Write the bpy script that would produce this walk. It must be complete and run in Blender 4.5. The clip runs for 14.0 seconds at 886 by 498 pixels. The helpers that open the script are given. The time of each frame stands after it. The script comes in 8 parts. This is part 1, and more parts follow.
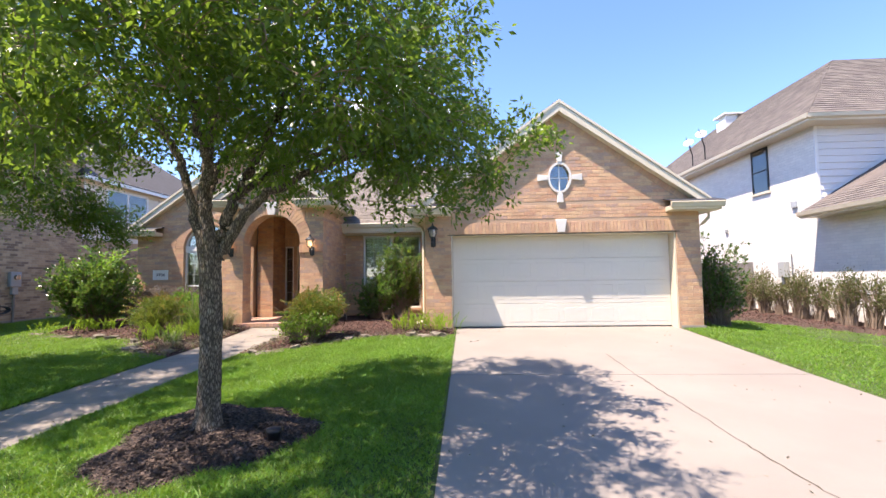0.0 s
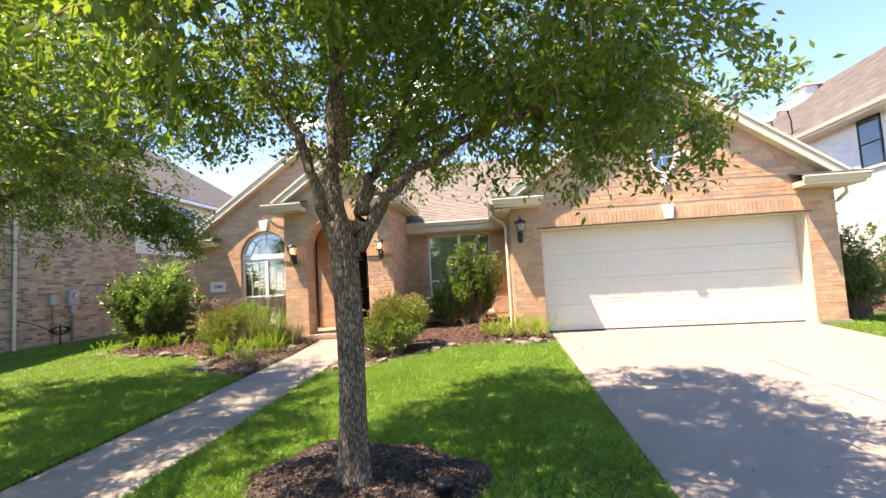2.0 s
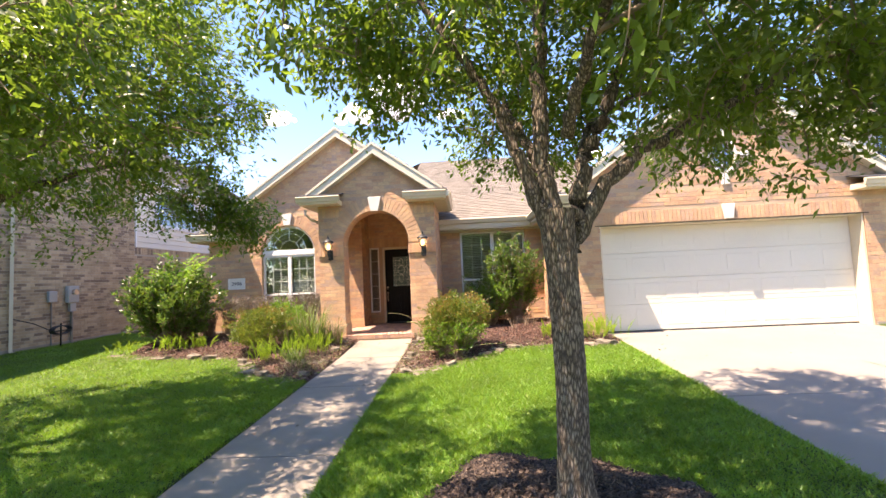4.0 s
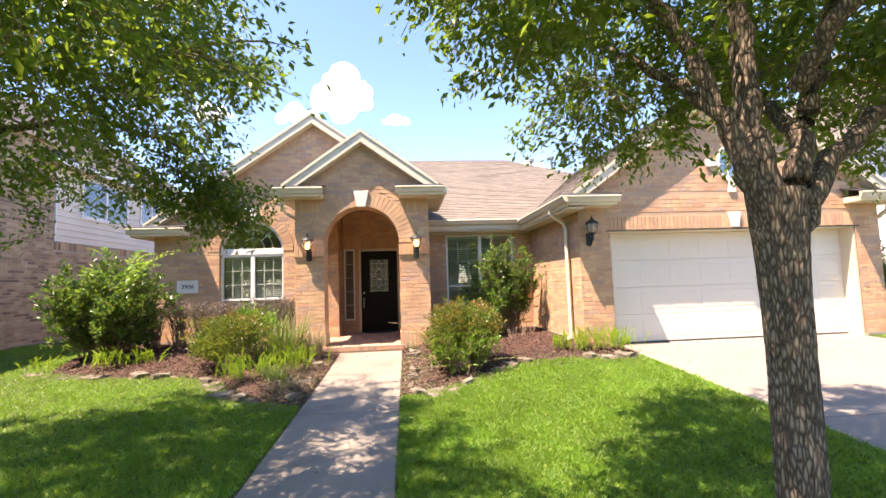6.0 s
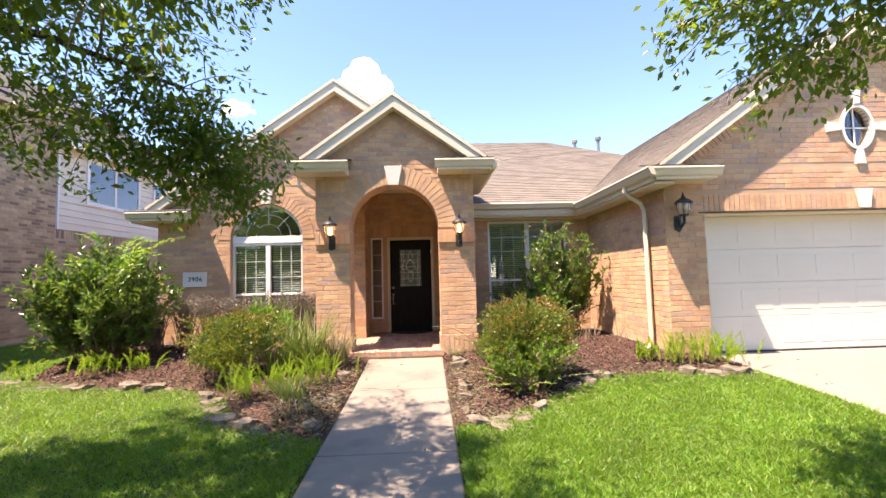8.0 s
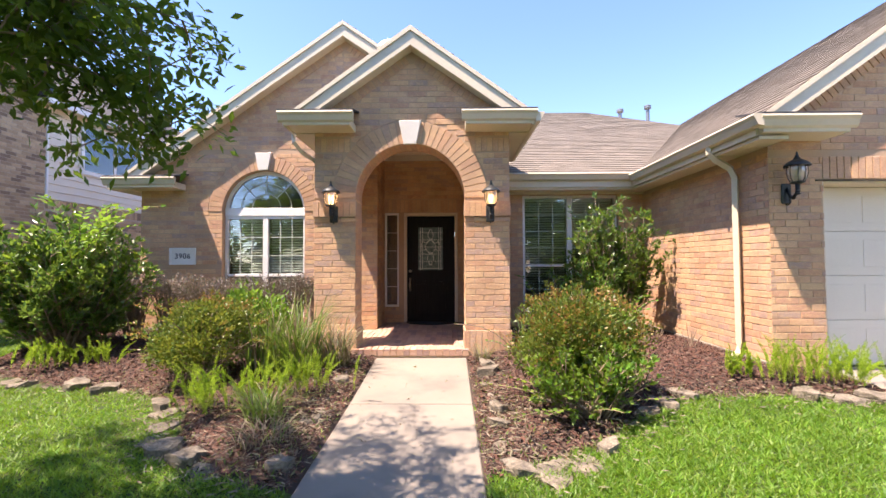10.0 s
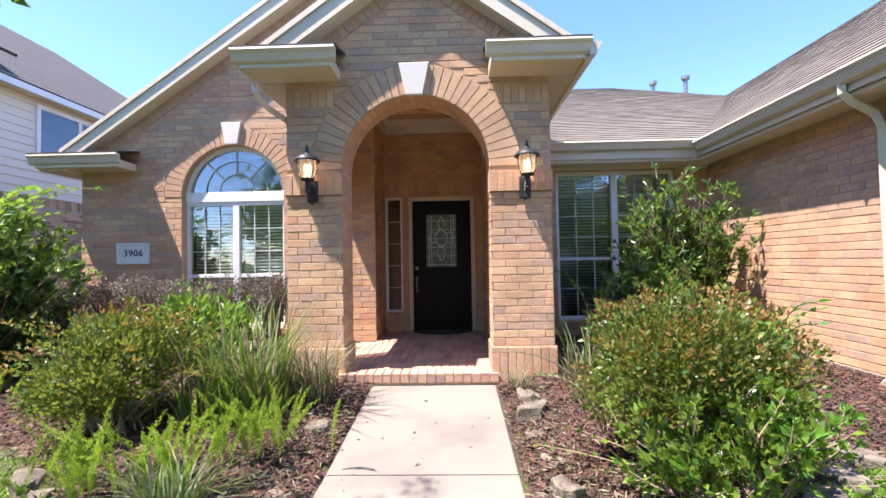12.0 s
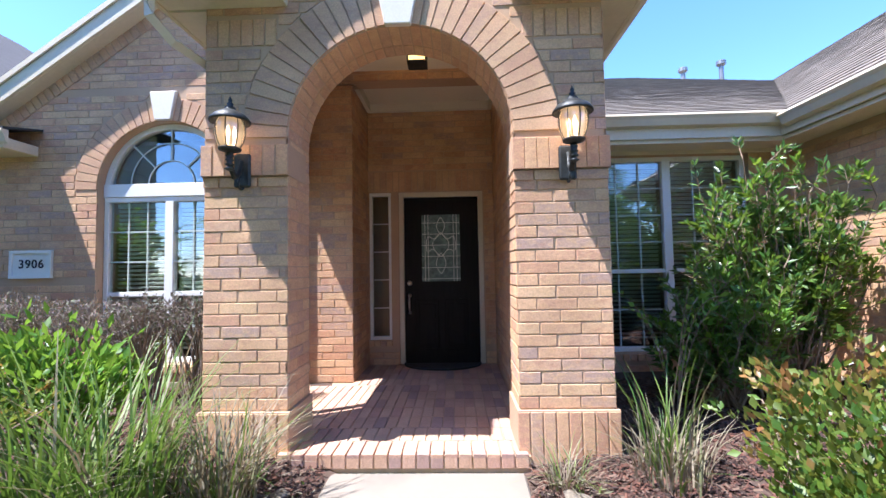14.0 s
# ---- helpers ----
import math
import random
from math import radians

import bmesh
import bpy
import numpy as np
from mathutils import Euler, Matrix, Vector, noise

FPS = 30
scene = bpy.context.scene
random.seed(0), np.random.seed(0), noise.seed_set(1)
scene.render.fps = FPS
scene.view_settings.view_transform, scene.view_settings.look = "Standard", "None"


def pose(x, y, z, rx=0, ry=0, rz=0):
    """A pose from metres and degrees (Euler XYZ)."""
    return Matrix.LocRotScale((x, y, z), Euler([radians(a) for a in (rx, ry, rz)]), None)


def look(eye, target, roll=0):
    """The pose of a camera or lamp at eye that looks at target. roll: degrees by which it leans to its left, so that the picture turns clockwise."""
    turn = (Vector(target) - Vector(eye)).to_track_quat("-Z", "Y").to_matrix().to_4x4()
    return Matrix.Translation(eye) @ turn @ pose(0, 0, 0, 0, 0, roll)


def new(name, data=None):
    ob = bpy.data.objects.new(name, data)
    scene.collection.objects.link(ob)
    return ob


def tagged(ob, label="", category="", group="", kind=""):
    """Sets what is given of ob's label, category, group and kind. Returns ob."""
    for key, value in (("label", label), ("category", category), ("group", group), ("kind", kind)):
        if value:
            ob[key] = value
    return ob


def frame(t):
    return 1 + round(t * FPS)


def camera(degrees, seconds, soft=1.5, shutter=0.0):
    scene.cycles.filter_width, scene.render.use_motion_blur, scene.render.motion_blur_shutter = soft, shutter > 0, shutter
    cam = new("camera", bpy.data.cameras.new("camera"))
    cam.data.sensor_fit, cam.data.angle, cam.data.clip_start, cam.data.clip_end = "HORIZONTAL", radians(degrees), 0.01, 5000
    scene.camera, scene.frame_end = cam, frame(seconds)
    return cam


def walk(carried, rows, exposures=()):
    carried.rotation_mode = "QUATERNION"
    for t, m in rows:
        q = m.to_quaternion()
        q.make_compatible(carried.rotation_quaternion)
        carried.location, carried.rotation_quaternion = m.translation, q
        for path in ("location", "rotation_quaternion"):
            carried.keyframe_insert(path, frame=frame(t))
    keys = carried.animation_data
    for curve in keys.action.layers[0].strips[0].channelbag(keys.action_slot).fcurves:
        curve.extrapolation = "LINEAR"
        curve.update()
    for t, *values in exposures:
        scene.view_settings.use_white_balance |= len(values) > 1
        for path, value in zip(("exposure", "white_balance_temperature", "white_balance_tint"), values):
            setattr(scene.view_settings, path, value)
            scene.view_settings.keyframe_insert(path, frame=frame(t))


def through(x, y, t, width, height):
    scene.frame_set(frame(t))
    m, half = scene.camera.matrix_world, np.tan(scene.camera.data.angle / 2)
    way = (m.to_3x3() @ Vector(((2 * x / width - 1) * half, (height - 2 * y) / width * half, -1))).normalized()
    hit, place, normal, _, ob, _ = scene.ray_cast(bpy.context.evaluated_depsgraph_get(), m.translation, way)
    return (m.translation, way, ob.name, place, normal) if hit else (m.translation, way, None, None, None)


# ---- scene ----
cam = camera(91.0, 14.0)
PATH = [
    (0, (0.242, 0.164, 1.415), (0.134, 2.157, 1.54), -0.8),
    (0.5, (-0.063, 0.456, 1.396), (-0.23, 2.446, 1.505), -2.0),
    (1, (-0.338, 0.743, 1.424), (-0.584, 2.722, 1.568), -3.4),
    (1.5, (-0.721, 0.925, 1.422), (-0.953, 2.906, 1.573), -2.9),
    (2, (-1.085, 1.069, 1.416), (-1.307, 3.052, 1.557), -3.2),
    (2.5, (-1.44, 1.177, 1.453), (-1.649, 3.161, 1.602), -2.9),
    (3, (-1.846, 1.201, 1.459), (-1.979, 3.191, 1.611), -2.9),
    (3.5, (-2.261, 1.266, 1.436), (-2.382, 3.257, 1.583), -3.0),
    (4, (-2.717, 1.329, 1.474), (-2.817, 3.322, 1.606), -2.7),
    (4.2, (-2.899, 1.354, 1.461), (-2.971, 3.349, 1.598), -2.6),
    (6.3, (-3.901, 2.411, 1.497), (-3.718, 4.397, 1.648), -1.8),
    (6.5, (-3.952, 2.536, 1.499), (-3.766, 4.521, 1.646), -1.8),
    (7, (-4.017, 2.927, 1.515), (-3.874, 4.917, 1.651), -1.8),
    (7.5, (-4.133, 3.318, 1.492), (-4.012, 5.31, 1.625), -1.7),
    (8, (-4.169, 3.7, 1.481), (-4.091, 5.694, 1.611), -1.5),
    (8.2, (-4.2, 3.854, 1.468), (-4.132, 5.848, 1.598), -1.7),
    (10.3, (-4.15, 5.333, 1.437), (-4.195, 7.332, 1.485), -0.4),
    (10.5, (-4.145, 5.499, 1.411), (-4.199, 7.498, 1.454), -0.7),
    (11, (-4.233, 5.826, 1.405), (-4.286, 7.825, 1.452), -0.8),
    (11.5, (-4.272, 6.228, 1.394), (-4.326, 8.227, 1.438), -0.9),
    (12, (-4.306, 6.627, 1.386), (-4.363, 8.626, 1.442), -1.0),
    (12.5, (-4.395, 7.018, 1.406), (-4.443, 9.016, 1.471), -0.9),
    (13, (-4.397, 7.441, 1.378), (-4.45, 9.439, 1.45), -1.0),
    (13.5, (-4.338, 7.789, 1.398), (-4.411, 9.785, 1.485), -1.2),
    (14, (-4.325, 8.123, 1.419), (-4.39, 10.119, 1.522), -1.0),
]
EXPOSURES = [(0, 1.62, 6800, 24), (1.5, 1.92, 7700, 24), (3, 2.10, 7900, 25), (8, 1.95, 7750, 28), (11, 1.80, 6800, 26), (14, 1.88, 5650, 19)]
walk(cam, [(t, look(eye, target, roll)) for t, eye, target, roll in PATH], EXPOSURES)

# ---- light ----
SUN_WAY = Vector((1.85, 1.0, -4.5)).normalized()
world = bpy.data.worlds.new("sky")
scene.world = world
world.use_nodes = True
wn = world.node_tree.nodes
sky = wn.new("ShaderNodeTexSky")
sky.sky_type = "NISHITA"
sky.sun_disc = False
sky.sun_elevation = math.asin(-SUN_WAY.z)
sky.sun_rotation = math.atan2(-SUN_WAY.x, -SUN_WAY.y)
sky.air_density, sky.dust_density, sky.ozone_density = 0.86, 0.1, 4.0
wn["Background"].inputs["Strength"].default_value = 0.138
clear = wn.new("ShaderNodeHueSaturation")
clear.inputs["Saturation"].default_value = 1.1
world.node_tree.links.new(sky.outputs[0], clear.inputs["Color"])
world.node_tree.links.new(clear.outputs[0], wn["Background"].inputs["Color"])
sun_data = bpy.data.lights.new("sun", "SUN")
sun_data.energy, sun_data.angle, sun_data.color = 4.3, radians(0.55), (1.0, 0.93, 0.80)
sun = new("sun", sun_data)
sun.matrix_world = look((0, 0, 0), SUN_WAY)


# ---- materials ----
def node_mat(name):
    m = bpy.data.materials.new(name)
    m.use_nodes = True
    nt = m.node_tree
    return m, nt, nt.nodes["Principled BSDF"]


def add(nt, kind, **values):
    n = nt.nodes.new(kind)
    for k, v in values.items():
        n.inputs[k].default_value = v
    return n


def mix_colour(nt, fac, a, b, blend="MIX"):
    n = nt.nodes.new("ShaderNodeMix")
    n.data_type = "RGBA"
    n.blend_type = blend
    for slot, v in ((0, fac), (6, a), (7, b)):
        if isinstance(v, (tuple, list)):
            n.inputs[slot].default_value = (*v[:3], 1)
        elif isinstance(v, (int, float)):
            n.inputs[slot].default_value = v
        else:
            nt.links.new(v, n.inputs[slot])
    return n.outputs[2]


def noise_out(nt, scale, detail=4.0, stretch=(1, 1, 1), rough=0.55):
    g = nt.nodes.new("ShaderNodeNewGeometry")
    mp = nt.nodes.new("ShaderNodeMapping")
    mp.inputs["Scale"].default_value = stretch
    nt.links.new(g.outputs["Position"], mp.inputs["Vector"])
    n = add(nt, "ShaderNodeTexNoise", Scale=scale, Detail=detail, Roughness=rough)
    nt.links.new(mp.outputs[0], n.inputs["Vector"])
    return n.outputs["Fac"]


def ramp(nt, fac, stops, constant=False):
    r = nt.nodes.new("ShaderNodeValToRGB")
    r.color_ramp.interpolation = "CONSTANT" if constant else "LINEAR"
    e = r.color_ramp.elements
    while len(e) < len(stops):
        e.new(0.5)
    for el, (p, c) in zip(e, stops):
        el.position = p
        el.color = (*c, 1) if isinstance(c, tuple) else (c, c, c, 1)
    nt.links.new(fac, r.inputs[0])
    return r.outputs[0]


def bump(nt, bsdf, height, strength=0.3, distance=0.01):
    b = add(nt, "ShaderNodeBump", Strength=strength, Distance=distance)
    nt.links.new(height, b.inputs["Height"])
    nt.links.new(b.outputs[0], bsdf.inputs["Normal"])


def rnd(nt):
    """A number for each piece, be it an object of its own or an island of a joined mesh."""
    o = nt.nodes.new("ShaderNodeObjectInfo")
    g = nt.nodes.new("ShaderNodeNewGeometry")
    s = nt.nodes.new("ShaderNodeMath")
    s.operation = "ADD"
    nt.links.new(o.outputs["Random"], s.inputs[0])
    nt.links.new(g.outputs["Random Per Island"], s.inputs[1])
    f = nt.nodes.new("ShaderNodeMath")
    f.operation = "FRACT"
    nt.links.new(s.outputs[0], f.inputs[0])
    return f.outputs[0]


def surface(name, colour, rough=0.7, metal=0.0, var=0.18, big=0.8, fine=60.0, relief=0.2, dist=0.004, stretch=(1, 1, 1), tint=None):
    """A plain surface with stains at one scale and grain at another."""
    m, nt, b = node_mat(name)
    lo = tuple(c * (1 - var) for c in colour)
    hi = tuple(min(1, c * (1 + var * 0.6)) for c in colour)
    stain = ramp(nt, noise_out(nt, big, 5.0, stretch), [(0.3, lo), (0.7, hi)])
    grain = noise_out(nt, fine, 3.0, stretch)
    g2 = ramp(nt, grain, [(0.3, 1 - var * 0.7), (0.7, 1.0)])
    out = mix_colour(nt, 1.0, stain, g2, "MULTIPLY")
    if tint:
        out = mix_colour(nt, ramp(nt, noise_out(nt, big * 2.7, 6.0), [(0.5, 0.0), (0.72, 1.0)]), out, tint)
    nt.links.new(out, b.inputs["Base Color"])
    b.inputs["Roughness"].default_value = rough
    b.inputs["Metallic"].default_value = metal
    if relief:
        bump(nt, b, grain, relief, dist)
    return m


def piece_mat(name, colours, rough=0.85, big=3.0, fine=90.0, relief=0.5, dist=0.004, var=0.25, blotch=None):
    """A material for bricks, shingles and the like: a colour for each piece, with stains and grain."""
    m, nt, b = node_mat(name)
    n = len(colours)
    base = ramp(nt, rnd(nt), [((i + 0.0) / n, c) for i, c in enumerate(colours)], constant=True)
    if blotch:
        base = mix_colour(nt, ramp(nt, noise_out(nt, 15.0, 5.0, (1, 1, 2.2), 0.65), [(0.46, 0.0), (0.66, 0.75)]), base, blotch[0])
        base = mix_colour(nt, ramp(nt, noise_out(nt, 9.0, 6.0, (1.2, 1.2, 2.6), 0.7), [(0.52, 0.0), (0.70, 0.6)]), base, blotch[1])
    stain = ramp(nt, noise_out(nt, big, 5.0), [(0.3, 1 - var), (0.7, 1.0)])
    grain = noise_out(nt, fine, 4.0)
    g2 = ramp(nt, grain, [(0.25, 1 - var), (0.65, 1.0)])
    out = mix_colour(nt, 1.0, mix_colour(nt, 1.0, base, stain, "MULTIPLY"), g2, "MULTIPLY")
    nt.links.new(out, b.inputs["Base Color"])
    b.inputs["Roughness"].default_value = rough
    bump(nt, b, grain, relief, dist)
    return m


def leaf_mat(name, colours, gloss=0.45, through=0.4, glow=(0.20, 0.34, 0.04)):
    m, nt, b = node_mat(name)
    n = len(colours)
    base = ramp(nt, rnd(nt), [(i / max(1, n - 1), c) for i, c in enumerate(colours)])
    patch = ramp(nt, noise_out(nt, 1.3, 3.0), [(0.3, 0.72), (0.7, 1.2)])
    col = mix_colour(nt, 1.0, base, patch, "MULTIPLY")
    nt.links.new(col, b.inputs["Base Color"])
    b.inputs["Roughness"].default_value = gloss
    t = nt.nodes.new("ShaderNodeBsdfTranslucent")
    nt.links.new(mix_colour(nt, 0.55, col, glow), t.inputs["Color"])
    mx = nt.nodes.new("ShaderNodeMixShader")
    mx.inputs[0].default_value = through
    nt.links.new(b.outputs[0], mx.inputs[1])
    nt.links.new(t.outputs[0], mx.inputs[2])
    nt.links.new(mx.outputs[0], nt.nodes["Material Output"].inputs["Surface"])
    return m


def glass_mat(name, tint=(0.9, 0.95, 0.95), base=0.12, ior=1.5):
    m, nt, b = node_mat(name)
    tr = nt.nodes.new("ShaderNodeBsdfTransparent")
    tr.inputs[0].default_value = (*tint, 1)
    gl = nt.nodes.new("ShaderNodeBsdfGlossy")
    gl.inputs["Roughness"].default_value = 0.0
    gl.inputs["Color"].default_value = (0.95, 0.97, 1, 1)
    fr = nt.nodes.new("ShaderNodeFresnel")
    fr.inputs[0].default_value = ior
    ad = nt.nodes.new("ShaderNodeMath")
    ad.operation = "ADD"
    ad.inputs[1].default_value = base
    nt.links.new(fr.outputs[0], ad.inputs[0])
    mx = nt.nodes.new("ShaderNodeMixShader")
    nt.links.new(ad.outputs[0], mx.inputs[0])
    nt.links.new(tr.outputs[0], mx.inputs[1])
    nt.links.new(gl.outputs[0], mx.inputs[2])
    nt.links.new(mx.outputs[0], nt.nodes["Material Output"].inputs["Surface"])
    return m


def glow_mat(name, colour, strength):
    m, nt, b = node_mat(name)
    b.inputs["Base Color"].default_value = (*colour, 1)
    b.inputs["Emission Color"].default_value = (*colour, 1)
    b.inputs["Emission Strength"].default_value = strength
    return m


BRICKS = [(0.69, 0.41, 0.245), (0.73, 0.455, 0.265), (0.64, 0.36, 0.215), (0.74, 0.49, 0.285), (0.51, 0.345, 0.27), (0.69, 0.42, 0.25), (0.64, 0.405, 0.265), (0.60, 0.335, 0.215), (0.72, 0.45, 0.27), (0.56, 0.37, 0.265)]
SOLDIERS = [(0.67, 0.40, 0.245), (0.70, 0.435, 0.26), (0.63, 0.37, 0.23), (0.71, 0.455, 0.27), (0.60, 0.38, 0.255)]
M_BRICK = piece_mat("buff_red_brick", BRICKS, blotch=((0.75, 0.48, 0.26), (0.53, 0.28, 0.18)))
M_SOLDIER = piece_mat("buff_red_soldier_brick", SOLDIERS, blotch=((0.73, 0.47, 0.265), (0.55, 0.31, 0.205)))
M_MORTAR = surface("mortar", (0.53, 0.365, 0.24), 0.95, fine=160, relief=0.4)
M_PAVER = piece_mat("porch_paver", [(0.62, 0.38, 0.255), (0.66, 0.42, 0.29), (0.56, 0.33, 0.24), (0.45, 0.29, 0.24), (0.64, 0.40, 0.27), (0.59, 0.37, 0.265)], rough=0.75)
M_NBRICK = piece_mat("brown_grey_brick", [(0.50, 0.36, 0.22), (0.40, 0.285, 0.185), (0.59, 0.43, 0.27), (0.29, 0.205, 0.14), (0.53, 0.385, 0.24), (0.62, 0.47, 0.30)])
M_NMORTAR = surface("pale_mortar", (0.50, 0.43, 0.34), 0.95, fine=160, relief=0.4)
M_WBRICK = piece_mat("white_painted_brick", [(0.80, 0.765, 0.71), (0.76, 0.73, 0.68), (0.82, 0.79, 0.735)], rough=0.6, var=0.08, relief=0.3)
M_WMORTAR = surface("white_painted_mortar", (0.66, 0.65, 0.63), 0.8, var=0.08)
M_SHINGLE = piece_mat("brown_shingle", [(0.225, 0.195, 0.158), (0.205, 0.178, 0.145), (0.245, 0.21, 0.17), (0.215, 0.187, 0.152), (0.195, 0.17, 0.138)], rough=0.95, fine=220, relief=0.6)
M_NSHINGLE = piece_mat("grey_shingle", [(0.075, 0.07, 0.07), (0.09, 0.085, 0.08), (0.062, 0.058, 0.058), (0.08, 0.075, 0.073)], rough=0.95, fine=220, relief=0.6)
M_RSHINGLE = piece_mat("weathered_shingle", [(0.17, 0.145, 0.125), (0.14, 0.12, 0.105), (0.19, 0.165, 0.14), (0.155, 0.13, 0.115)], rough=0.95, fine=220, relief=0.6)
M_TRIM = surface("beige_trim_paint", (0.68, 0.60, 0.45), 0.55, var=0.1, fine=30, relief=0.05)
M_PORCHC = surface("cream_ceiling_paint", (0.74, 0.69, 0.56), 0.6, var=0.05, fine=30, relief=0.04)
M_GUTTER = surface("almond_gutter_paint", (0.65, 0.57, 0.43), 0.4, var=0.08, fine=20, relief=0.03)
M_WHITE = surface("white_paint", (0.80, 0.80, 0.78), 0.45, var=0.06, fine=40, relief=0.05)
M_GDOOR = surface("garage_door_paint", (0.68, 0.65, 0.56), 0.5, var=0.06, big=0.6, fine=70, relief=0.08)
M_STONE = surface("cast_stone", (0.72, 0.69, 0.62), 0.8, var=0.12, fine=90, relief=0.25)
M_CONCRETE = surface("driveway_concrete", (0.25, 0.22, 0.185), 0.88, var=0.13, big=0.55, fine=170, relief=0.3, dist=0.003, tint=(0.225, 0.195, 0.165))
M_WALK = surface("walk_concrete", (0.245, 0.215, 0.175), 0.88, var=0.14, big=0.7, fine=170, relief=0.3, dist=0.003, tint=(0.165, 0.148, 0.126))
M_FOUND = surface("foundation_concrete", (0.34, 0.30, 0.25), 0.9, var=0.2)
M_SOIL = surface("garden_soil", (0.085, 0.055, 0.04), 0.95, var=0.4, big=3, fine=90, relief=0.8, dist=0.01)
M_MULCH = piece_mat("bark_mulch", [(0.115, 0.048, 0.032), (0.070, 0.032, 0.024), (0.16, 0.072, 0.048), (0.035, 0.02, 0.016), (0.09, 0.042, 0.03), (0.17, 0.11, 0.08)], rough=0.9, relief=0.3)
# turf colour kept dark: the shade in the gaps between blades is painted in
M_TURF = surface("turf", (0.055, 0.095, 0.014), 0.95, var=0.45, big=1.2, fine=90, relief=0.9, dist=0.014, tint=(0.075, 0.085, 0.028))
M_BLADE = leaf_mat("grass_blade", [(0.050, 0.145, 0.012), (0.095, 0.25, 0.020), (0.18, 0.35, 0.03), (0.075, 0.20, 0.016), (0.27, 0.36, 0.06)], 0.5, 0.4, (0.34, 0.53, 0.03))
M_FLAG = surface("flagstone", (0.235, 0.20, 0.15), 0.92, var=0.55, big=9, fine=60, relief=0.9, dist=0.012, tint=(0.10, 0.085, 0.068))
M_BLACKM = surface("black_metal", (0.02, 0.021, 0.023), 0.4, 0.6, var=0.3, relief=0.1)
M_LAMP = surface("weathered_lamp_metal", (0.055, 0.062, 0.065), 0.5, 0.5, var=0.5, big=20, fine=140, relief=0.25)
M_DOOR = surface("espresso_stained_door", (0.014, 0.009, 0.008), 0.5, var=0.35, big=3, fine=60, relief=0.08, stretch=(8, 8, 1))
M_DOOR.node_tree.nodes["Principled BSDF"].inputs["Specular IOR Level"].default_value = 0.15
M_NICKEL = surface("satin_nickel", (0.62, 0.58, 0.50), 0.3, 0.95, var=0.1, relief=0)
M_MAT = surface("dark_rubber_mat", (0.03, 0.032, 0.035), 0.9, var=0.4, fine=200, relief=0.8)
M_BLIND = surface("blind_slat", (0.78, 0.80, 0.74), 0.6, var=0.06)
M_ROOM = surface("room_wall", (0.30, 0.28, 0.25), 0.9, var=0.1)
M_GLASS = glass_mat("window_glass", (0.86, 0.91, 0.89), 0.085, 1.5)
M_MUNTIN = surface("grey_green_grille", (0.50, 0.55, 0.50), 0.5, var=0.06, relief=0.02)
M_LAMPGLASS = glass_mat("lamp_glass", (0.95, 0.90, 0.80), 0.22, 1.45)
nt_ = M_LAMPGLASS.node_tree
frost = add(nt_, "ShaderNodeBsdfTranslucent", Color=(0.95, 0.88, 0.76, 1))
frosted = nt_.nodes.new("ShaderNodeMixShader")
frosted.inputs[0].default_value = 0.26
nt_.links.new(nt_.nodes["Material Output"].inputs["Surface"].links[0].from_socket, frosted.inputs[1])
nt_.links.new(frost.outputs[0], frosted.inputs[2])
nt_.links.new(frosted.outputs[0], nt_.nodes["Material Output"].inputs["Surface"])
M_CAME = surface("leaded_came", (0.75, 0.72, 0.60), 0.35, 0.4, var=0.1, relief=0)
M_TEXGLASS = surface("textured_door_glass", (0.20, 0.25, 0.21), 0.12, var=0.5, big=22, fine=120, relief=0.5, dist=0.006)
M_BULB = glow_mat("warm_bulb", (1.0, 0.66, 0.32), 3.2)
M_AMBER = glow_mat("amber_lamp_pane", (0.85, 0.50, 0.14), 1.1)
M_INK = surface("dark_numeral_paint", (0.02, 0.025, 0.05), 0.5, var=0.1, relief=0)
M_SIDING = surface("cream_siding_paint", (0.74, 0.68, 0.56), 0.6, var=0.07, fine=30, relief=0.1)
M_WSIDING = surface("white_siding_paint", (0.70, 0.70, 0.69), 0.6, var=0.06, fine=30, relief=0.1)
M_FENCE = surface("weathered_cedar", (0.34, 0.20, 0.11), 0.85, var=0.3, fine=40, relief=0.4, stretch=(6, 6, 1))
M_GREYWOOD = surface("grey_weathered_wood", (0.27, 0.25, 0.225), 0.9, var=0.3, fine=40, relief=0.4, stretch=(6, 6, 1))
M_GREYBOX = surface("grey_utility_paint", (0.42, 0.44, 0.43), 0.5, 0.2, var=0.12)
M_PIPE = surface("galvanised_pipe", (0.30, 0.30, 0.29), 0.45, 0.7, var=0.2)
M_HOSE = surface("black_hose", (0.02, 0.02, 0.02), 0.5, var=0.2, relief=0)
# slight emission stands in for scattered light, lifting the clouds' grey shading
M_CLOUD = glow_mat("cloud_white_glow", (0.9, 0.93, 1.0), 0.22)
M_CRACK = surface("crack_dirt", (0.10, 0.085, 0.06), 1.0, var=0.4, relief=0)
M_SEAL = surface("door_seal_rubber", (0.05, 0.05, 0.05), 0.8, var=0.2, relief=0)
M_FLASH = surface("dark_flashing", (0.05, 0.05, 0.055), 0.7, var=0.2)


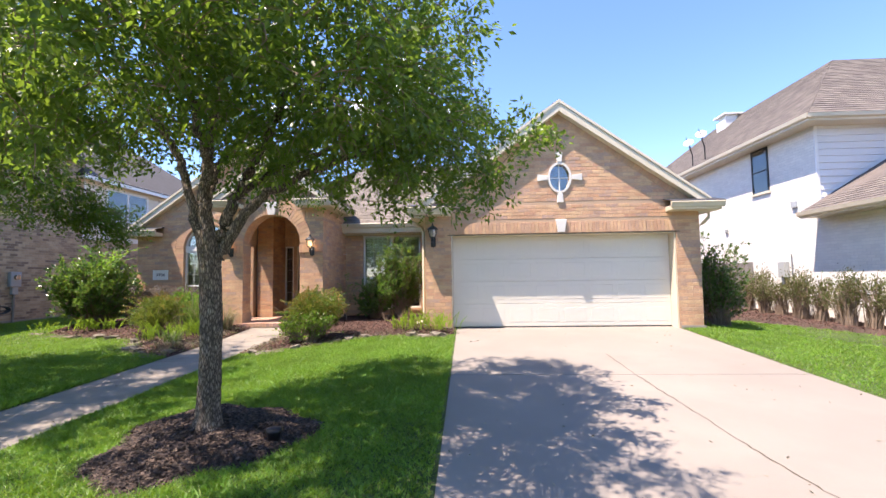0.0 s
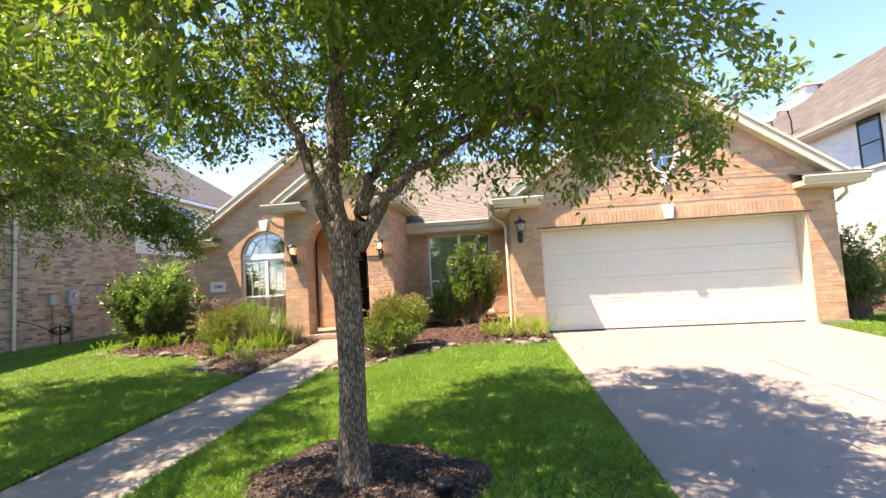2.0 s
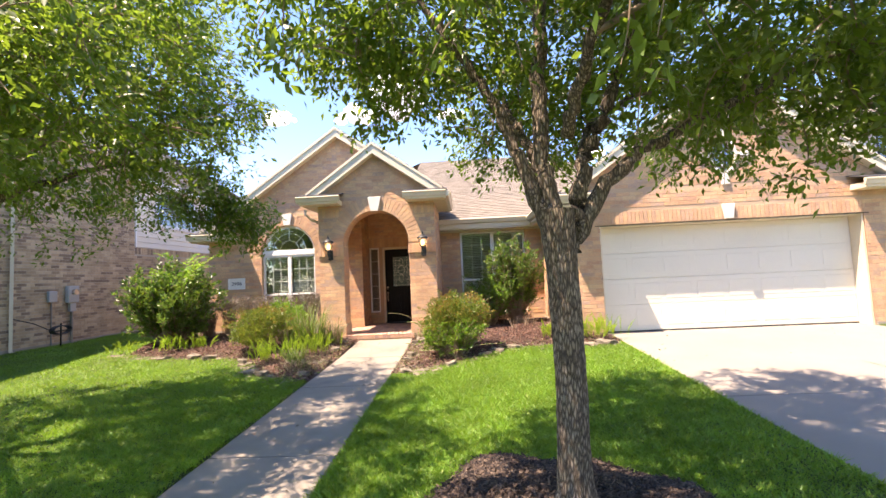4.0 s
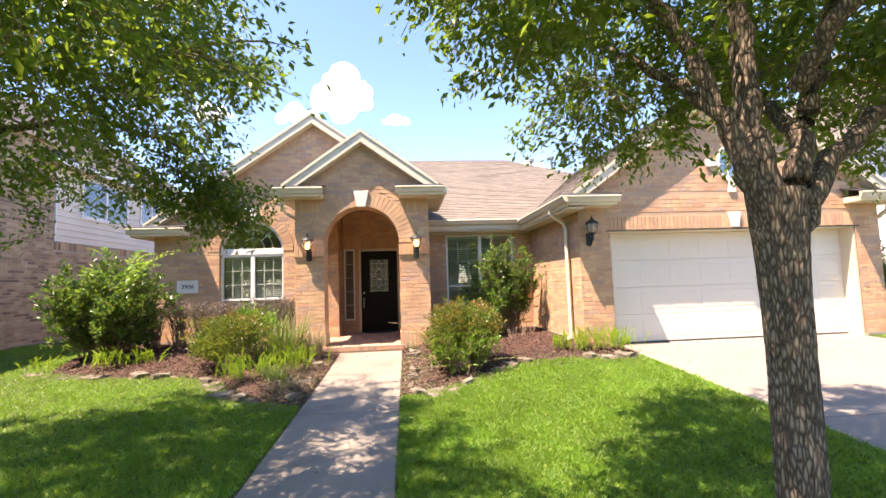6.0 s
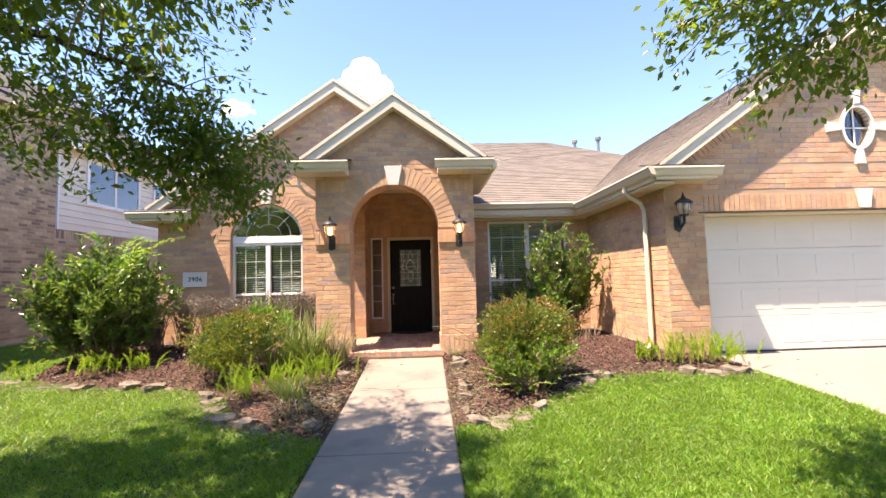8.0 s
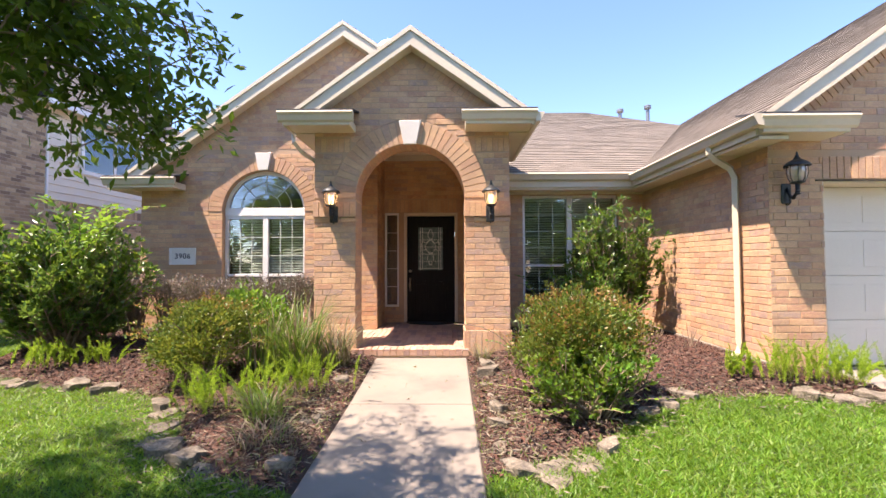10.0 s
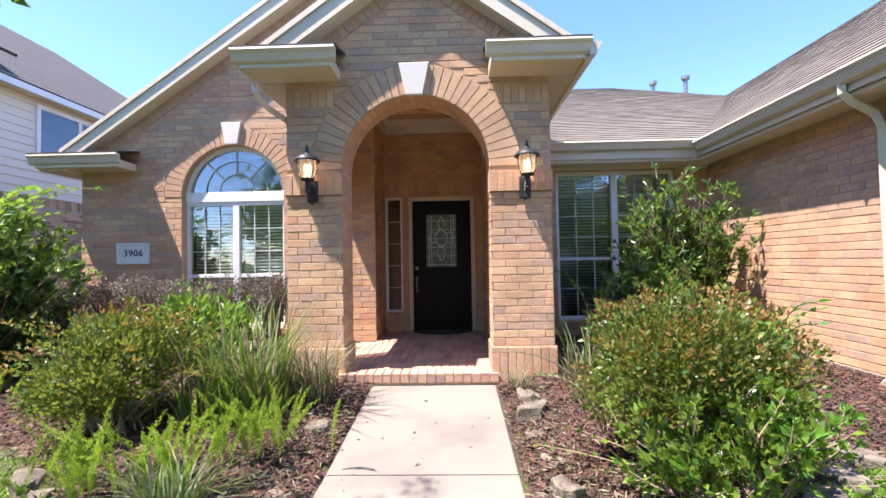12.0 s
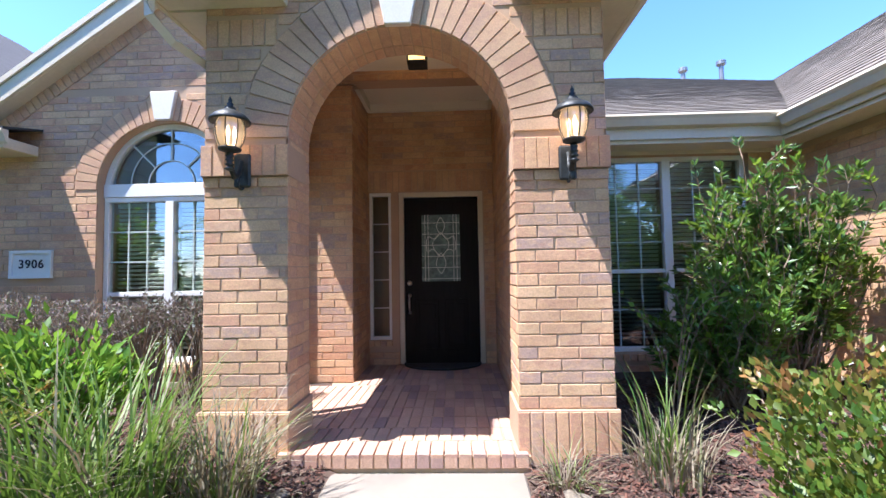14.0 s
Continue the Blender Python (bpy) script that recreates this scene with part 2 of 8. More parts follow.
def bark_mat():
    m, nt, b = node_mat("furrowed_bark")
    g = nt.nodes.new("ShaderNodeNewGeometry")
    mp = nt.nodes.new("ShaderNodeMapping")
    mp.inputs["Scale"].default_value = (1, 1, 0.26)
    nt.links.new(g.outputs["Position"], mp.inputs["Vector"])
    v = add(nt, "ShaderNodeTexVoronoi", Scale=62.0)
    v.feature = "DISTANCE_TO_EDGE"
    nt.links.new(mp.outputs[0], v.inputs["Vector"])
    n = noise_out(nt, 35, 5.0, (1, 1, 0.35))
    ridge = ramp(nt, v.outputs["Distance"], [(0.0, 0.0), (0.30, 1.0)])
    h = mix_colour(nt, 0.5, ridge, n)
    col = ramp(nt, h, [(0.15, (0.022, 0.015, 0.011)), (0.45, (0.105, 0.078, 0.057)), (0.8, (0.27, 0.215, 0.16))])
    lich = ramp(nt, noise_out(nt, 9, 4.0), [(0.52, 0.0), (0.66, 0.7)])
    nt.links.new(mix_colour(nt, lich, col, mix_colour(nt, 1.0, col, (1.45, 1.5, 1.5), "MULTIPLY")), b.inputs["Base Color"])
    b.inputs["Roughness"].default_value = 0.95
    bump(nt, b, h, 0.9, 0.012)
    return m


M_BARK = bark_mat()
M_TWIG = surface("brown_twig", (0.26, 0.19, 0.135), 0.9, var=0.35, big=6, fine=80, relief=0.3)
GREENS = [(0.036, 0.080, 0.016), (0.058, 0.12, 0.018), (0.085, 0.155, 0.022), (0.046, 0.10, 0.016), (0.14, 0.20, 0.03)]
L_TREE = leaf_mat("tree_leaf", GREENS, 0.36, 0.52, (0.32, 0.48, 0.04))
L_DARK = leaf_mat("dark_glossy_leaf", [(0.03, 0.075, 0.018), (0.05, 0.13, 0.028), (0.09, 0.18, 0.04), (0.17, 0.27, 0.06)], 0.32, 0.35, (0.28, 0.42, 0.05))
L_LORO = leaf_mat("bronze_green_leaf", [(0.035, 0.095, 0.016), (0.07, 0.165, 0.022), (0.11, 0.11, 0.03), (0.12, 0.22, 0.03), (0.17, 0.22, 0.04), (0.055, 0.14, 0.02)], 0.42, 0.4, (0.38, 0.40, 0.05))
L_RUSSET = leaf_mat("russet_new_leaf", [(0.26, 0.11, 0.045), (0.36, 0.19, 0.06), (0.22, 0.20, 0.04), (0.34, 0.27, 0.07), (0.19, 0.075, 0.045)], 0.42, 0.4, (0.46, 0.30, 0.06))
L_PURPLE = leaf_mat("grey_purple_leaf", [(0.17, 0.125, 0.125), (0.24, 0.19, 0.175), (0.075, 0.11, 0.04), (0.30, 0.25, 0.225), (0.14, 0.12, 0.09)], 0.6, 0.2, (0.2, 0.15, 0.1))
L_GLOSS = leaf_mat("fresh_glossy_leaf", [(0.035, 0.085, 0.015), (0.07, 0.16, 0.022), (0.13, 0.24, 0.03), (0.22, 0.34, 0.05)], 0.32, 0.4, (0.36, 0.50, 0.04))
L_SCRAG = leaf_mat("dull_browning_leaf", [(0.07, 0.11, 0.03), (0.13, 0.10, 0.05), (0.10, 0.15, 0.04), (0.18, 0.14, 0.08), (0.05, 0.08, 0.025)], 0.5, 0.3, (0.3, 0.34, 0.06))
M_DKMULCH = piece_mat("dark_bark_mulch", [(0.055, 0.036, 0.028), (0.035, 0.024, 0.02), (0.085, 0.055, 0.04), (0.022, 0.016, 0.014), (0.14, 0.10, 0.075)], rough=0.9, relief=0.3)
L_LIME = leaf_mat("lime_leaf", [(0.065, 0.17, 0.02), (0.10, 0.24, 0.028), (0.15, 0.31, 0.04)], 0.42, 0.42, (0.34, 0.52, 0.05))
L_FERN = leaf_mat("fern_green", [(0.12, 0.24, 0.015), (0.25, 0.40, 0.02), (0.40, 0.52, 0.03)], 0.55, 0.45, (0.4, 0.55, 0.06))
L_STRAP = leaf_mat("strap_leaf", [(0.055, 0.12, 0.02), (0.10, 0.18, 0.03), (0.19, 0.25, 0.05), (0.08, 0.15, 0.025)], 0.5, 0.3)
L_DRY = leaf_mat("dry_strap_leaf", [(0.26, 0.22, 0.15), (0.19, 0.155, 0.115), (0.33, 0.29, 0.21), (0.15, 0.17, 0.07)], 0.8, 0.25, (0.4, 0.3, 0.15))


# ---- mesh helpers ----
def link_mesh(name, mesh, material, parent=None, label="", kind=""):
    if isinstance(material, (list, tuple)):
        for mm in material:
            mesh.materials.append(mm)
    elif not mesh.materials:
        mesh.materials.append(material)
    ob = new(name, mesh)
    if parent is not None:
        ob.parent = parent
    return tagged(ob, label, kind=kind)


def part(name, bm, material, parent=None, label="", kind="", smooth=False):
    mesh = bpy.data.meshes.new(name)
    bmesh.ops.recalc_face_normals(bm, faces=bm.faces)
    bm.to_mesh(mesh)
    bm.free()
    if smooth:
        mesh.shade_smooth()
    return link_mesh(name, mesh, material, parent, label, kind)


def thing(name, x, y, z, label, category, group=""):
    ob = new(name)
    ob.location = (x, y, z)
    ob.empty_display_size = 0.2
    bpy.context.view_layer.update()
    return tagged(ob, label, category, group)


def wpart(name, bm, material, parent, label="", kind="", smooth=False):
    """A part whose mesh is written in the world's coordinates."""
    ob = part(name, bm, material, parent, label, kind, smooth)
    top = parent
    off = Vector((0, 0, 0))
    while top is not None:
        off = off + top.location
        top = top.parent
    if parent.type == "MESH":
        off = Vector((0, 0, 0))
    ob.matrix_parent_inverse = Matrix.Translation(-off)
    return ob


def box(bm, x0, x1, y0, y1, z0, z1, bevel=0.0):
    vs = [bm.verts.new((x, y, z)) for z in (z0, z1) for y in (y0, y1) for x in (x0, x1)]
    fs = [bm.faces.new([vs[i] for i in f]) for f in ((0, 2, 3, 1), (4, 5, 7, 6), (0, 1, 5, 4), (2, 6, 7, 3), (0, 4, 6, 2), (1, 3, 7, 5))]
    if bevel:
        es = {e for f in fs for e in f.edges}
        bmesh.ops.bevel(bm, geom=list(es), offset=bevel, segments=1, affect="EDGES")
    return bm


def boxes(*args, bevel=0.0):
    bm = bmesh.new()
    for a in args:
        box(bm, *a, bevel=bevel)
    return bm


def prism(bm, pts, way):
    """A closed polygon of 3D points, pushed along way."""
    a = [bm.verts.new(p) for p in pts]
    w = Vector(way)
    b = [bm.verts.new(Vector(p) + w) for p in pts]
    bm.faces.new(a)
    bm.faces.new(b[::-1])
    n = len(a)
    for i in range(n):
        bm.faces.new((a[i], b[i], b[(i + 1) % n], a[(i + 1) % n]))
    return bm


def tube(bm, path, radii, sides=8, cap=True):
    rings = []
    for i, p in enumerate(path):
        p = Vector(p)
        d = (Vector(path[min(i + 1, len(path) - 1)]) - Vector(path[max(i - 1, 0)])).normalized()
        s = d.cross(Vector((0, 0, 1)) if abs(d.z) < 0.9 else Vector((1, 0, 0))).normalized()
        u = s.cross(d)
        r = radii[i] if isinstance(radii, (list, tuple)) else radii
        rings.append([bm.verts.new(p + (s * math.cos(a) + u * math.sin(a)) * r) for a in (2 * math.pi * k / sides for k in range(sides))])
    for a, b in zip(rings, rings[1:]):
        for k in range(sides):
            bm.faces.new((a[k], a[(k + 1) % sides], b[(k + 1) % sides], b[k]))
    if cap:
        bm.faces.new(rings[0][::-1])
        bm.faces.new(rings[-1])
    return bm


def lathe(bm, profile, cx=0, cy=0, sides=20):
    rings = []
    for r, z in profile:
        rings.append([bm.verts.new((cx + r * math.cos(2 * math.pi * k / sides), cy + r * math.sin(2 * math.pi * k / sides), z)) for k in range(sides)])
    for a, b in zip(rings, rings[1:]):
        for k in range(sides):
            bm.faces.new((a[k], a[(k + 1) % sides], b[(k + 1) % sides], b[k]))
    bm.faces.new(rings[0][::-1])
    bm.faces.new(rings[-1])
    return bm


def raw(name, verts, faces, material, parent=None, label="", kind="", smooth=False):
    mesh = bpy.data.meshes.new(name)
    verts = np.asarray(verts, dtype=np.float32)
    faces = np.asarray(faces, dtype=np.int32)
    mesh.vertices.add(len(verts))
    mesh.vertices.foreach_set("co", verts.ravel())
    k = faces.shape[1]
    mesh.loops.add(len(faces) * k)
    mesh.loops.foreach_set("vertex_index", faces.ravel())
    mesh.polygons.add(len(faces))
    mesh.polygons.foreach_set("loop_start", np.arange(len(faces), dtype=np.int32) * k)
    mesh.update(calc_edges=True)
    if smooth:
        mesh.shade_smooth()
    ob = link_mesh(name, mesh, material, None, label, kind)
    if parent is not None:
        ob.parent = parent
        if parent.type != "MESH":
            ob.matrix_parent_inverse = Matrix.Translation(-parent.location)
    return ob


# ---- ground ----
def smooth_step(a, b, v):
    t = np.clip((np.asarray(v, dtype=float) - a) / (b - a), 0, 1)
    return t * t * (3 - 2 * t)


WALK_L, WALK_R, DRIVE_L, DRIVE_R = -5.14, -3.93, -0.02, 4.80
TREE = (-2.18, 4.18)


def slope(x, y):
    """The height of the paving: it rises from the street to the house, more along the driveway."""
    w = np.interp(y, [-60, -8, 0, 5, 9.4, 11, 14, 60], [-0.6, -0.45, -0.22, -0.06, 0.095, 0.21, 0.22, 0.24])
    d = np.interp(y, [-60, -8, 0, 3.3, 6.3, 9.9, 14, 60], [-0.6, -0.45, -0.20, -0.08, 0.05, 0.24, 0.26, 0.3])
    s = smooth_step(-3.4, -0.4, x)
    right = np.interp(y, [-60, -8, 0, 6.3, 9.9, 14, 60], [-0.6, -0.45, -0.24, 0.0, 0.12, 0.18, 0.2])
    r = smooth_step(4.9, 7.0, x)
    return (w * (1 - s) + d * s) * (1 - r) + right * r


def bed_left(x, y):
    """Inside the planting bed left of the walk (above 0)."""
    front = np.interp(x, [-10.6, -9.8, -8.3, -7.3, -6.6, -6.2, -5.9, -5.14], [12.2, 10.2, 9.75, 9.55, 9.1, 8.35, 8.05, 7.75])
    return np.minimum(np.minimum(y - front, x + 10.4), WALK_L - x)


def bed_right(x, y):
    front = np.interp(x, [-3.93, -3.6, -3.1, -2.6, -2.0, -1.2, -0.3, 0.0], [7.95, 8.1, 8.35, 8.85, 9.3, 9.25, 9.0, 9.3])
    return np.minimum(np.minimum(y - front, x - WALK_R), -0.06 - x)


def bed_side(x, y):
    front = np.interp(x, [5.3, 6.0, 7.2, 8.0, 9.4], [10.9, 11.6, 11.9, 10.2, 7.6])
    return np.minimum(y - front, x - 5.4)


def ring(x, y):
    a = np.arctan2(y - TREE[1], x - TREE[0])
    return 0.86 + 0.09 * np.sin(3 * a + 1) + 0.06 * np.sin(7 * a) - np.hypot((x - TREE[0]) / 1.0, y - TREE[1])


def paved(x, y):
    walk = np.minimum(np.minimum(x - WALK_L, WALK_R - x), 10.85 - y)
    drive = np.minimum(np.minimum(x - DRIVE_L, DRIVE_R - x), 10.34 - y)
    return np.maximum(walk, drive)


def soil(x, y):
    return np.maximum(np.maximum(bed_left(x, y), bed_right(x, y)), np.maximum(ring(x, y), bed_side(x, y)))


def ground_z(x, y):
    z = slope(x, y)
    m = np.clip(soil(x, y), 0, 0.4) * 0.16
    ringm = np.clip(ring(x, y), 0, 0.8) * 0.12
    z = z + m + ringm + 0.012 - 0.05 * smooth_step(-0.03, 0.03, paved(x, y))
    return z + 0.012 * np.sin(x * 2.1 + 1) * np.sin(y * 1.7) * smooth_step(0, 0.4, -paved(x, y))


def gz(x, y):
    return float(ground_z(np.float64(x), np.float64(y)))


def make_ground():
    gx = np.concatenate([[-900, -300, -120, -60, -35, -22], np.arange(-16, 12.01, 0.14), [16, 24, 40, 70, 140, 320, 900]])
    gy = np.concatenate([[-900, -300, -120, -60, -30, -14, -6], np.arange(-2, 15.01, 0.14), [18, 26, 45, 80, 150, 350, 900]])
    X, Y = np.meshgrid(gx, gy)
    Z = ground_z(X, Y)
    nx, ny = len(gx), len(gy)
    verts = np.stack([X.ravel(), Y.ravel(), Z.ravel()], 1)
    i, j = np.meshgrid(np.arange(nx - 1), np.arange(ny - 1))
    a = (j * nx + i).ravel()
    faces = np.stack([a, a + 1, a + nx + 1, a + nx], 1)
    ob = raw("ground", verts, faces, M_TURF, None, "green lawn turf with mulched planting beds", "structure", True)
    ob.data.materials.append(M_SOIL)
    cx, cy = X[:-1, :-1] + 0.07, Y[:-1, :-1] + 0.07
    ob.data.polygons.foreach_set("material_index", (soil(cx, cy) > 0).astype(np.int32).ravel())
    tagged(ob, category="ground")


make_ground()


def slab(name, x0, x1, y0, y1, material, lab):
    """A concrete slab whose top follows the rise, with eased edges."""
    bm = bmesh.new()
    n = 6
    rows = []
    for k in range(n + 1):
        y = y0 + (y1 - y0) * k / n
        z = float(slope(np.float64((x0 + x1) / 2), np.float64(y)))
        e = 0.012
        rows.append([bm.verts.new(p) for p in ((x0, y, z - 0.12), (x0, y, z - e), (x0 + e, y, z), (x1 - e, y, z), (x1, y, z - e), (x1, y, z - 0.12))])
    for a, b in zip(rows, rows[1:]):
        for k in range(5):
            bm.faces.new((a[k], a[k + 1], b[k + 1], b[k]))
        bm.faces.new((a[5], a[0], b[0], b[5]))
    bm.faces.new(rows[0])
    bm.faces.new(rows[-1][::-1])
    return part(name, bm, material, None, lab, "structure")


walk_ys = [-9.0, -6.5, -4.0, -1.5, 0.9, 3.1, 5.25, 7.45, 9.3, 10.83]
walk_base = slab("pavement", WALK_L + 0.01, WALK_R - 0.01, walk_ys[0], walk_ys[1] - 0.008, M_WALK, "narrow pale concrete garden walk")
for a, b in zip(walk_ys[1:], walk_ys[2:]):
    s = slab("panel", WALK_L + 0.01, WALK_R - 0.01, a + 0.006, b - 0.006, M_WALK, "")
    s.parent = walk_base
dy = [-9.0, -5.4, -1.7, 2.25, 6.3, 10.30]
drive_base = slab("driveway", DRIVE_L + 0.005, DRIVE_R, dy[0], dy[1] - 0.008, M_CONCRETE, "wide sunlit concrete driveway with joints and a crack")
for a, b in zip(dy[1:], dy[2:]):
    s = slab("panel", DRIVE_L + 0.005, DRIVE_R, a + 0.006, b - 0.006, M_CONCRETE, "")
    s.parent = drive_base


def crack(points, w):
    bm = bmesh.new()
    prev = None
    rng = random.Random(5)
    pts = []
    for (xa, ya), (xb, yb) in zip(points, points[1:]):
        n = max(2, int(math.hypot(xb - xa, yb - ya) / 0.07))
        for k in range(n):
            pts.append((xa + (xb - xa) * k / n + rng.uniform(-0.012, 0.012), ya + (yb - ya) * k / n))
    for x, y in pts:
        z = float(slope(np.float64(x), np.float64(y))) + 0.0035
        h = w * rng.uniform(0.3, 1.2)
        cur = (bm.verts.new((x - h, y, z)), bm.verts.new((x + h, y + rng.uniform(-0.01, 0.01), z)))
        if prev:
            bm.faces.new((prev[0], prev[1], cur[1], cur[0]))
        prev = cur
    return wpart("crack", bm, M_CRACK, drive_base, "dark hairline crack filled with dirt", "structure")


crack([(2.48, 7.5), (2.5, 6.4), (2.54, 5.1), (2.60, 3.8), (2.66, 3.2), (2.64, 1.0), (2.7, -2)], 0.007)


# ---- bricks ----
BL, BH, JOINT = 0.255, 0.0762, 0.009
WAITING = []


def spans(inside, v, u0, u1, step=0.01):
    u = np.arange(u0 + step / 2, u1, step)
    ok = inside(u, np.full_like(u, v))
    e = np.flatnonzero(np.diff(np.concatenate([[0], ok.astype(np.int8), [0]])))
    return [(u0 + a * step, u0 + b * step) for a, b in zip(e[::2], e[1::2])]


def lay(inside, u0, u1, v0, v1, phase=0.0, length=BL, height=BH):
    """Bricks of a running bond as (left, right at the bottom, left, right at the top, bottom, top)."""
    out = []
    rng = random.Random(int((u0 + v0 * 7 + phase) * 1000))
    row = 0
    v = v0
    while v < v1 - 0.02:
        top = min(v + height, v1) - JOINT
        lo, hi = spans(inside, v + 0.004, u0, u1), spans(inside, top - 0.004, u0, u1)
        if len(lo) == len(hi):
            for (a, b), (c, d) in zip(lo, hi):
                off = ((row % 2) * 0.5 + (0.07 if row % 4 > 1 else 0)) * length + phase
                k = math.floor((min(a, c) - off) / length)
                while off + k * length < max(b, d):
                    s, e = off + k * length, off + (k + 1) * length - JOINT
                    q = (max(s, a), min(e, b), max(s, c), min(e, d))
                    k += 1
                    if min(q[1] - q[0], q[3] - q[2]) > 0.025:
                        out.append((*q, v, top, rng.uniform(-0.0015, 0.0025)))
        v += height
        row += 1
    return out


def place_pieces(wall, pieces, origin, U, N, near, count, material, name="brick", proud=0.0045, V=(0, 0, 1)):
    """Pieces on a face: the nearest to a place of the plan as objects, the rest joined."""
    O, U, N, V = Vector(origin), Vector(U).normalized(), Vector(N).normalized(), Vector(V).normalized()
    WAITING.append((wall, pieces, O, U, N, V, near, count, material, name, proud))


def piece_verts(q, proud, deep=0.012, e=0.0025):
    a, b, c, d, v, t, j = q
    p = proud + j
    return [(a, v, -deep), (b, v, -deep), (d, t, -deep), (c, t, -deep), (a, v, p - e), (b, v, p - e), (d, t, p - e), (c, t, p - e),
            (a + e, v + e, p), (b - e, v + e, p), (d - e, t - e, p), (c + e, t - e, p)]


PIECE_FACES = [(4, 5, 9, 8), (5, 6, 10, 9), (6, 7, 11, 10), (7, 4, 8, 11), (8, 9, 10, 11), (0, 1, 5, 4), (1, 2, 6, 5), (2, 3, 7, 6), (3, 0, 4, 7)]


def flush_pieces():
    shared = {}
    for wall, pieces, O, U, N, V, near, count, material, name, proud in WAITING:
        def dist(q):
            c = O + U * ((q[0] + q[1]) / 2) + V * ((q[4] + q[5]) / 2)
            return (c.x - near[0]) ** 2 + (c.y - near[1]) ** 2 + (c.z - near[2]) ** 2
        order = sorted(pieces, key=dist)
        R = Matrix((U, V, N)).transposed().to_4x4()
        flip = U.cross(V).dot(N) < 0
        faces = [f[::-1] for f in PIECE_FACES] if flip else PIECE_FACES
        for q in order[:count]:
            a, b, c, d, v, t, j = q
            key = (name, material.name, flip, round(b - a, 2), round(d - c, 2), round(c - a, 2), round(t - v, 3), proud)
            if key not in shared:
                w = b - a
                me = bpy.data.meshes.new(name)
                me.from_pydata(piece_verts((0, w, c - a, d - a, 0, t - v, 0), proud), [], faces)
                me.materials.append(material)
                shared[key] = me
            ob = new(name, shared[key])
            ob.parent = wall
            ob.matrix_basis = Matrix.Translation(O + U * a + V * v + N * j) @ R
        rest = order[count:]
        if rest:
            vs, fs = [], []
            for q in rest:
                base = len(vs)
                vs += [O + U * p[0] + V * p[1] + N * p[2] for p in piece_verts(q, proud)]
                fs += [tuple(base + i for i in f) for f in faces]
            me = bpy.data.meshes.new(name + "_field")
            me.from_pydata([tuple(p) for p in vs], [], fs)
            me.materials.append(material)
            ob = new(name + "_field", me)
            ob.parent = wall
            tagged(ob, kind="stuff")


def columns(bm, xs, intervals, place, depth):
    """A wall with openings: upright prisms between the breaks xs; intervals(x) gives its solid stretches; place(u, v) a point."""
    for a, b in zip(xs, xs[1:]):
        e = (b - a) * 1e-3
        for (p, q), (r, s) in zip(intervals(a + e), intervals(b - e)):
            if q - p < 1e-4 and s - r < 1e-4:
                continue
            prism(bm, [place(a, p), place(b, r), place(b, s), place(a, q)], depth)


def arc_top(c, r, spring):
    return lambda u: spring + math.sqrt(max(0.0, r * r - (u - c) ** 2))


def gable(c, apex, half, eave):
    """The underside of a rake over u."""
    k = (apex - eave) / half
    return lambda u: apex - abs(u - c) * k


def arch_voussoirs(cu, r, spring, ring_w, n, u_of=None):
    """Bricks standing round an arch as four-cornered pieces in the wall's own u and v."""
    out = []
    for i in range(n):
        a0 = math.pi * (i + 0.06) / n
        a1 = math.pi * (i + 0.94) / n
        out.append([(cu + rr * math.cos(a), spring + rr * math.sin(a)) for rr, a in ((r + 0.004, a0), (r + ring_w, a0), (r + ring_w, a1), (r + 0.004, a1))])
    return out


def quads_on(wall, quads, origin, U, N, material, name="voussoir", proud=0.012, deep=0.01):
    """Four-cornered pieces, each an object of its own."""
    O, U, N, V = Vector(origin), Vector(U), Vector(N), Vector((0, 0, 1))
    for q in quads:
        cu = sum(p[0] for p in q) / 4
        cv = sum(p[1] for p in q) / 4
        vs = []
        for k, z in ((1.0, -deep), (1.0, proud - 0.002), (0.975, proud)):
            vs += [((p[0] - cu) * k, (p[1] - cv) * k, z) for p in q]
        area = sum(q[i][0] * q[(i + 1) % 4][1] - q[(i + 1) % 4][0] * q[i][1] for i in range(4))
        fs = [(4 * k + i, 4 * k + (i + 1) % 4, 4 * k + 4 + (i + 1) % 4, 4 * k + 4 + i) for k in (0, 1) for i in range(4)] + [(8, 9, 10, 11)]
        me = bpy.data.meshes.new(name)
        if (area < 0) != (U.cross(V).dot(N) < 0):
            fs = [f[::-1] for f in fs]
        me.from_pydata(vs, [], fs)
        me.materials.append(material)
        ob = new(name, me)
        ob.parent = wall
        ob.matrix_basis = Matrix.Translation(O + U * cu + V * cv) @ Matrix((U, V, N)).transposed().to_4x4()


def soldiers(u0, u1, v0, v1, pitch=0.078):
    n = max(1, round((u1 - u0) / pitch))
    w = (u1 - u0) / n
    r = random.Random(int(u0 * 100))
    return [(u0 + i * w + 0.004, u0 + (i + 1) * w - 0.006, u0 + i * w + 0.004, u0 + (i + 1) * w - 0.006, v0, v1 - 0.01, r.uniform(-0.001, 0.002)) for i in range(n)]


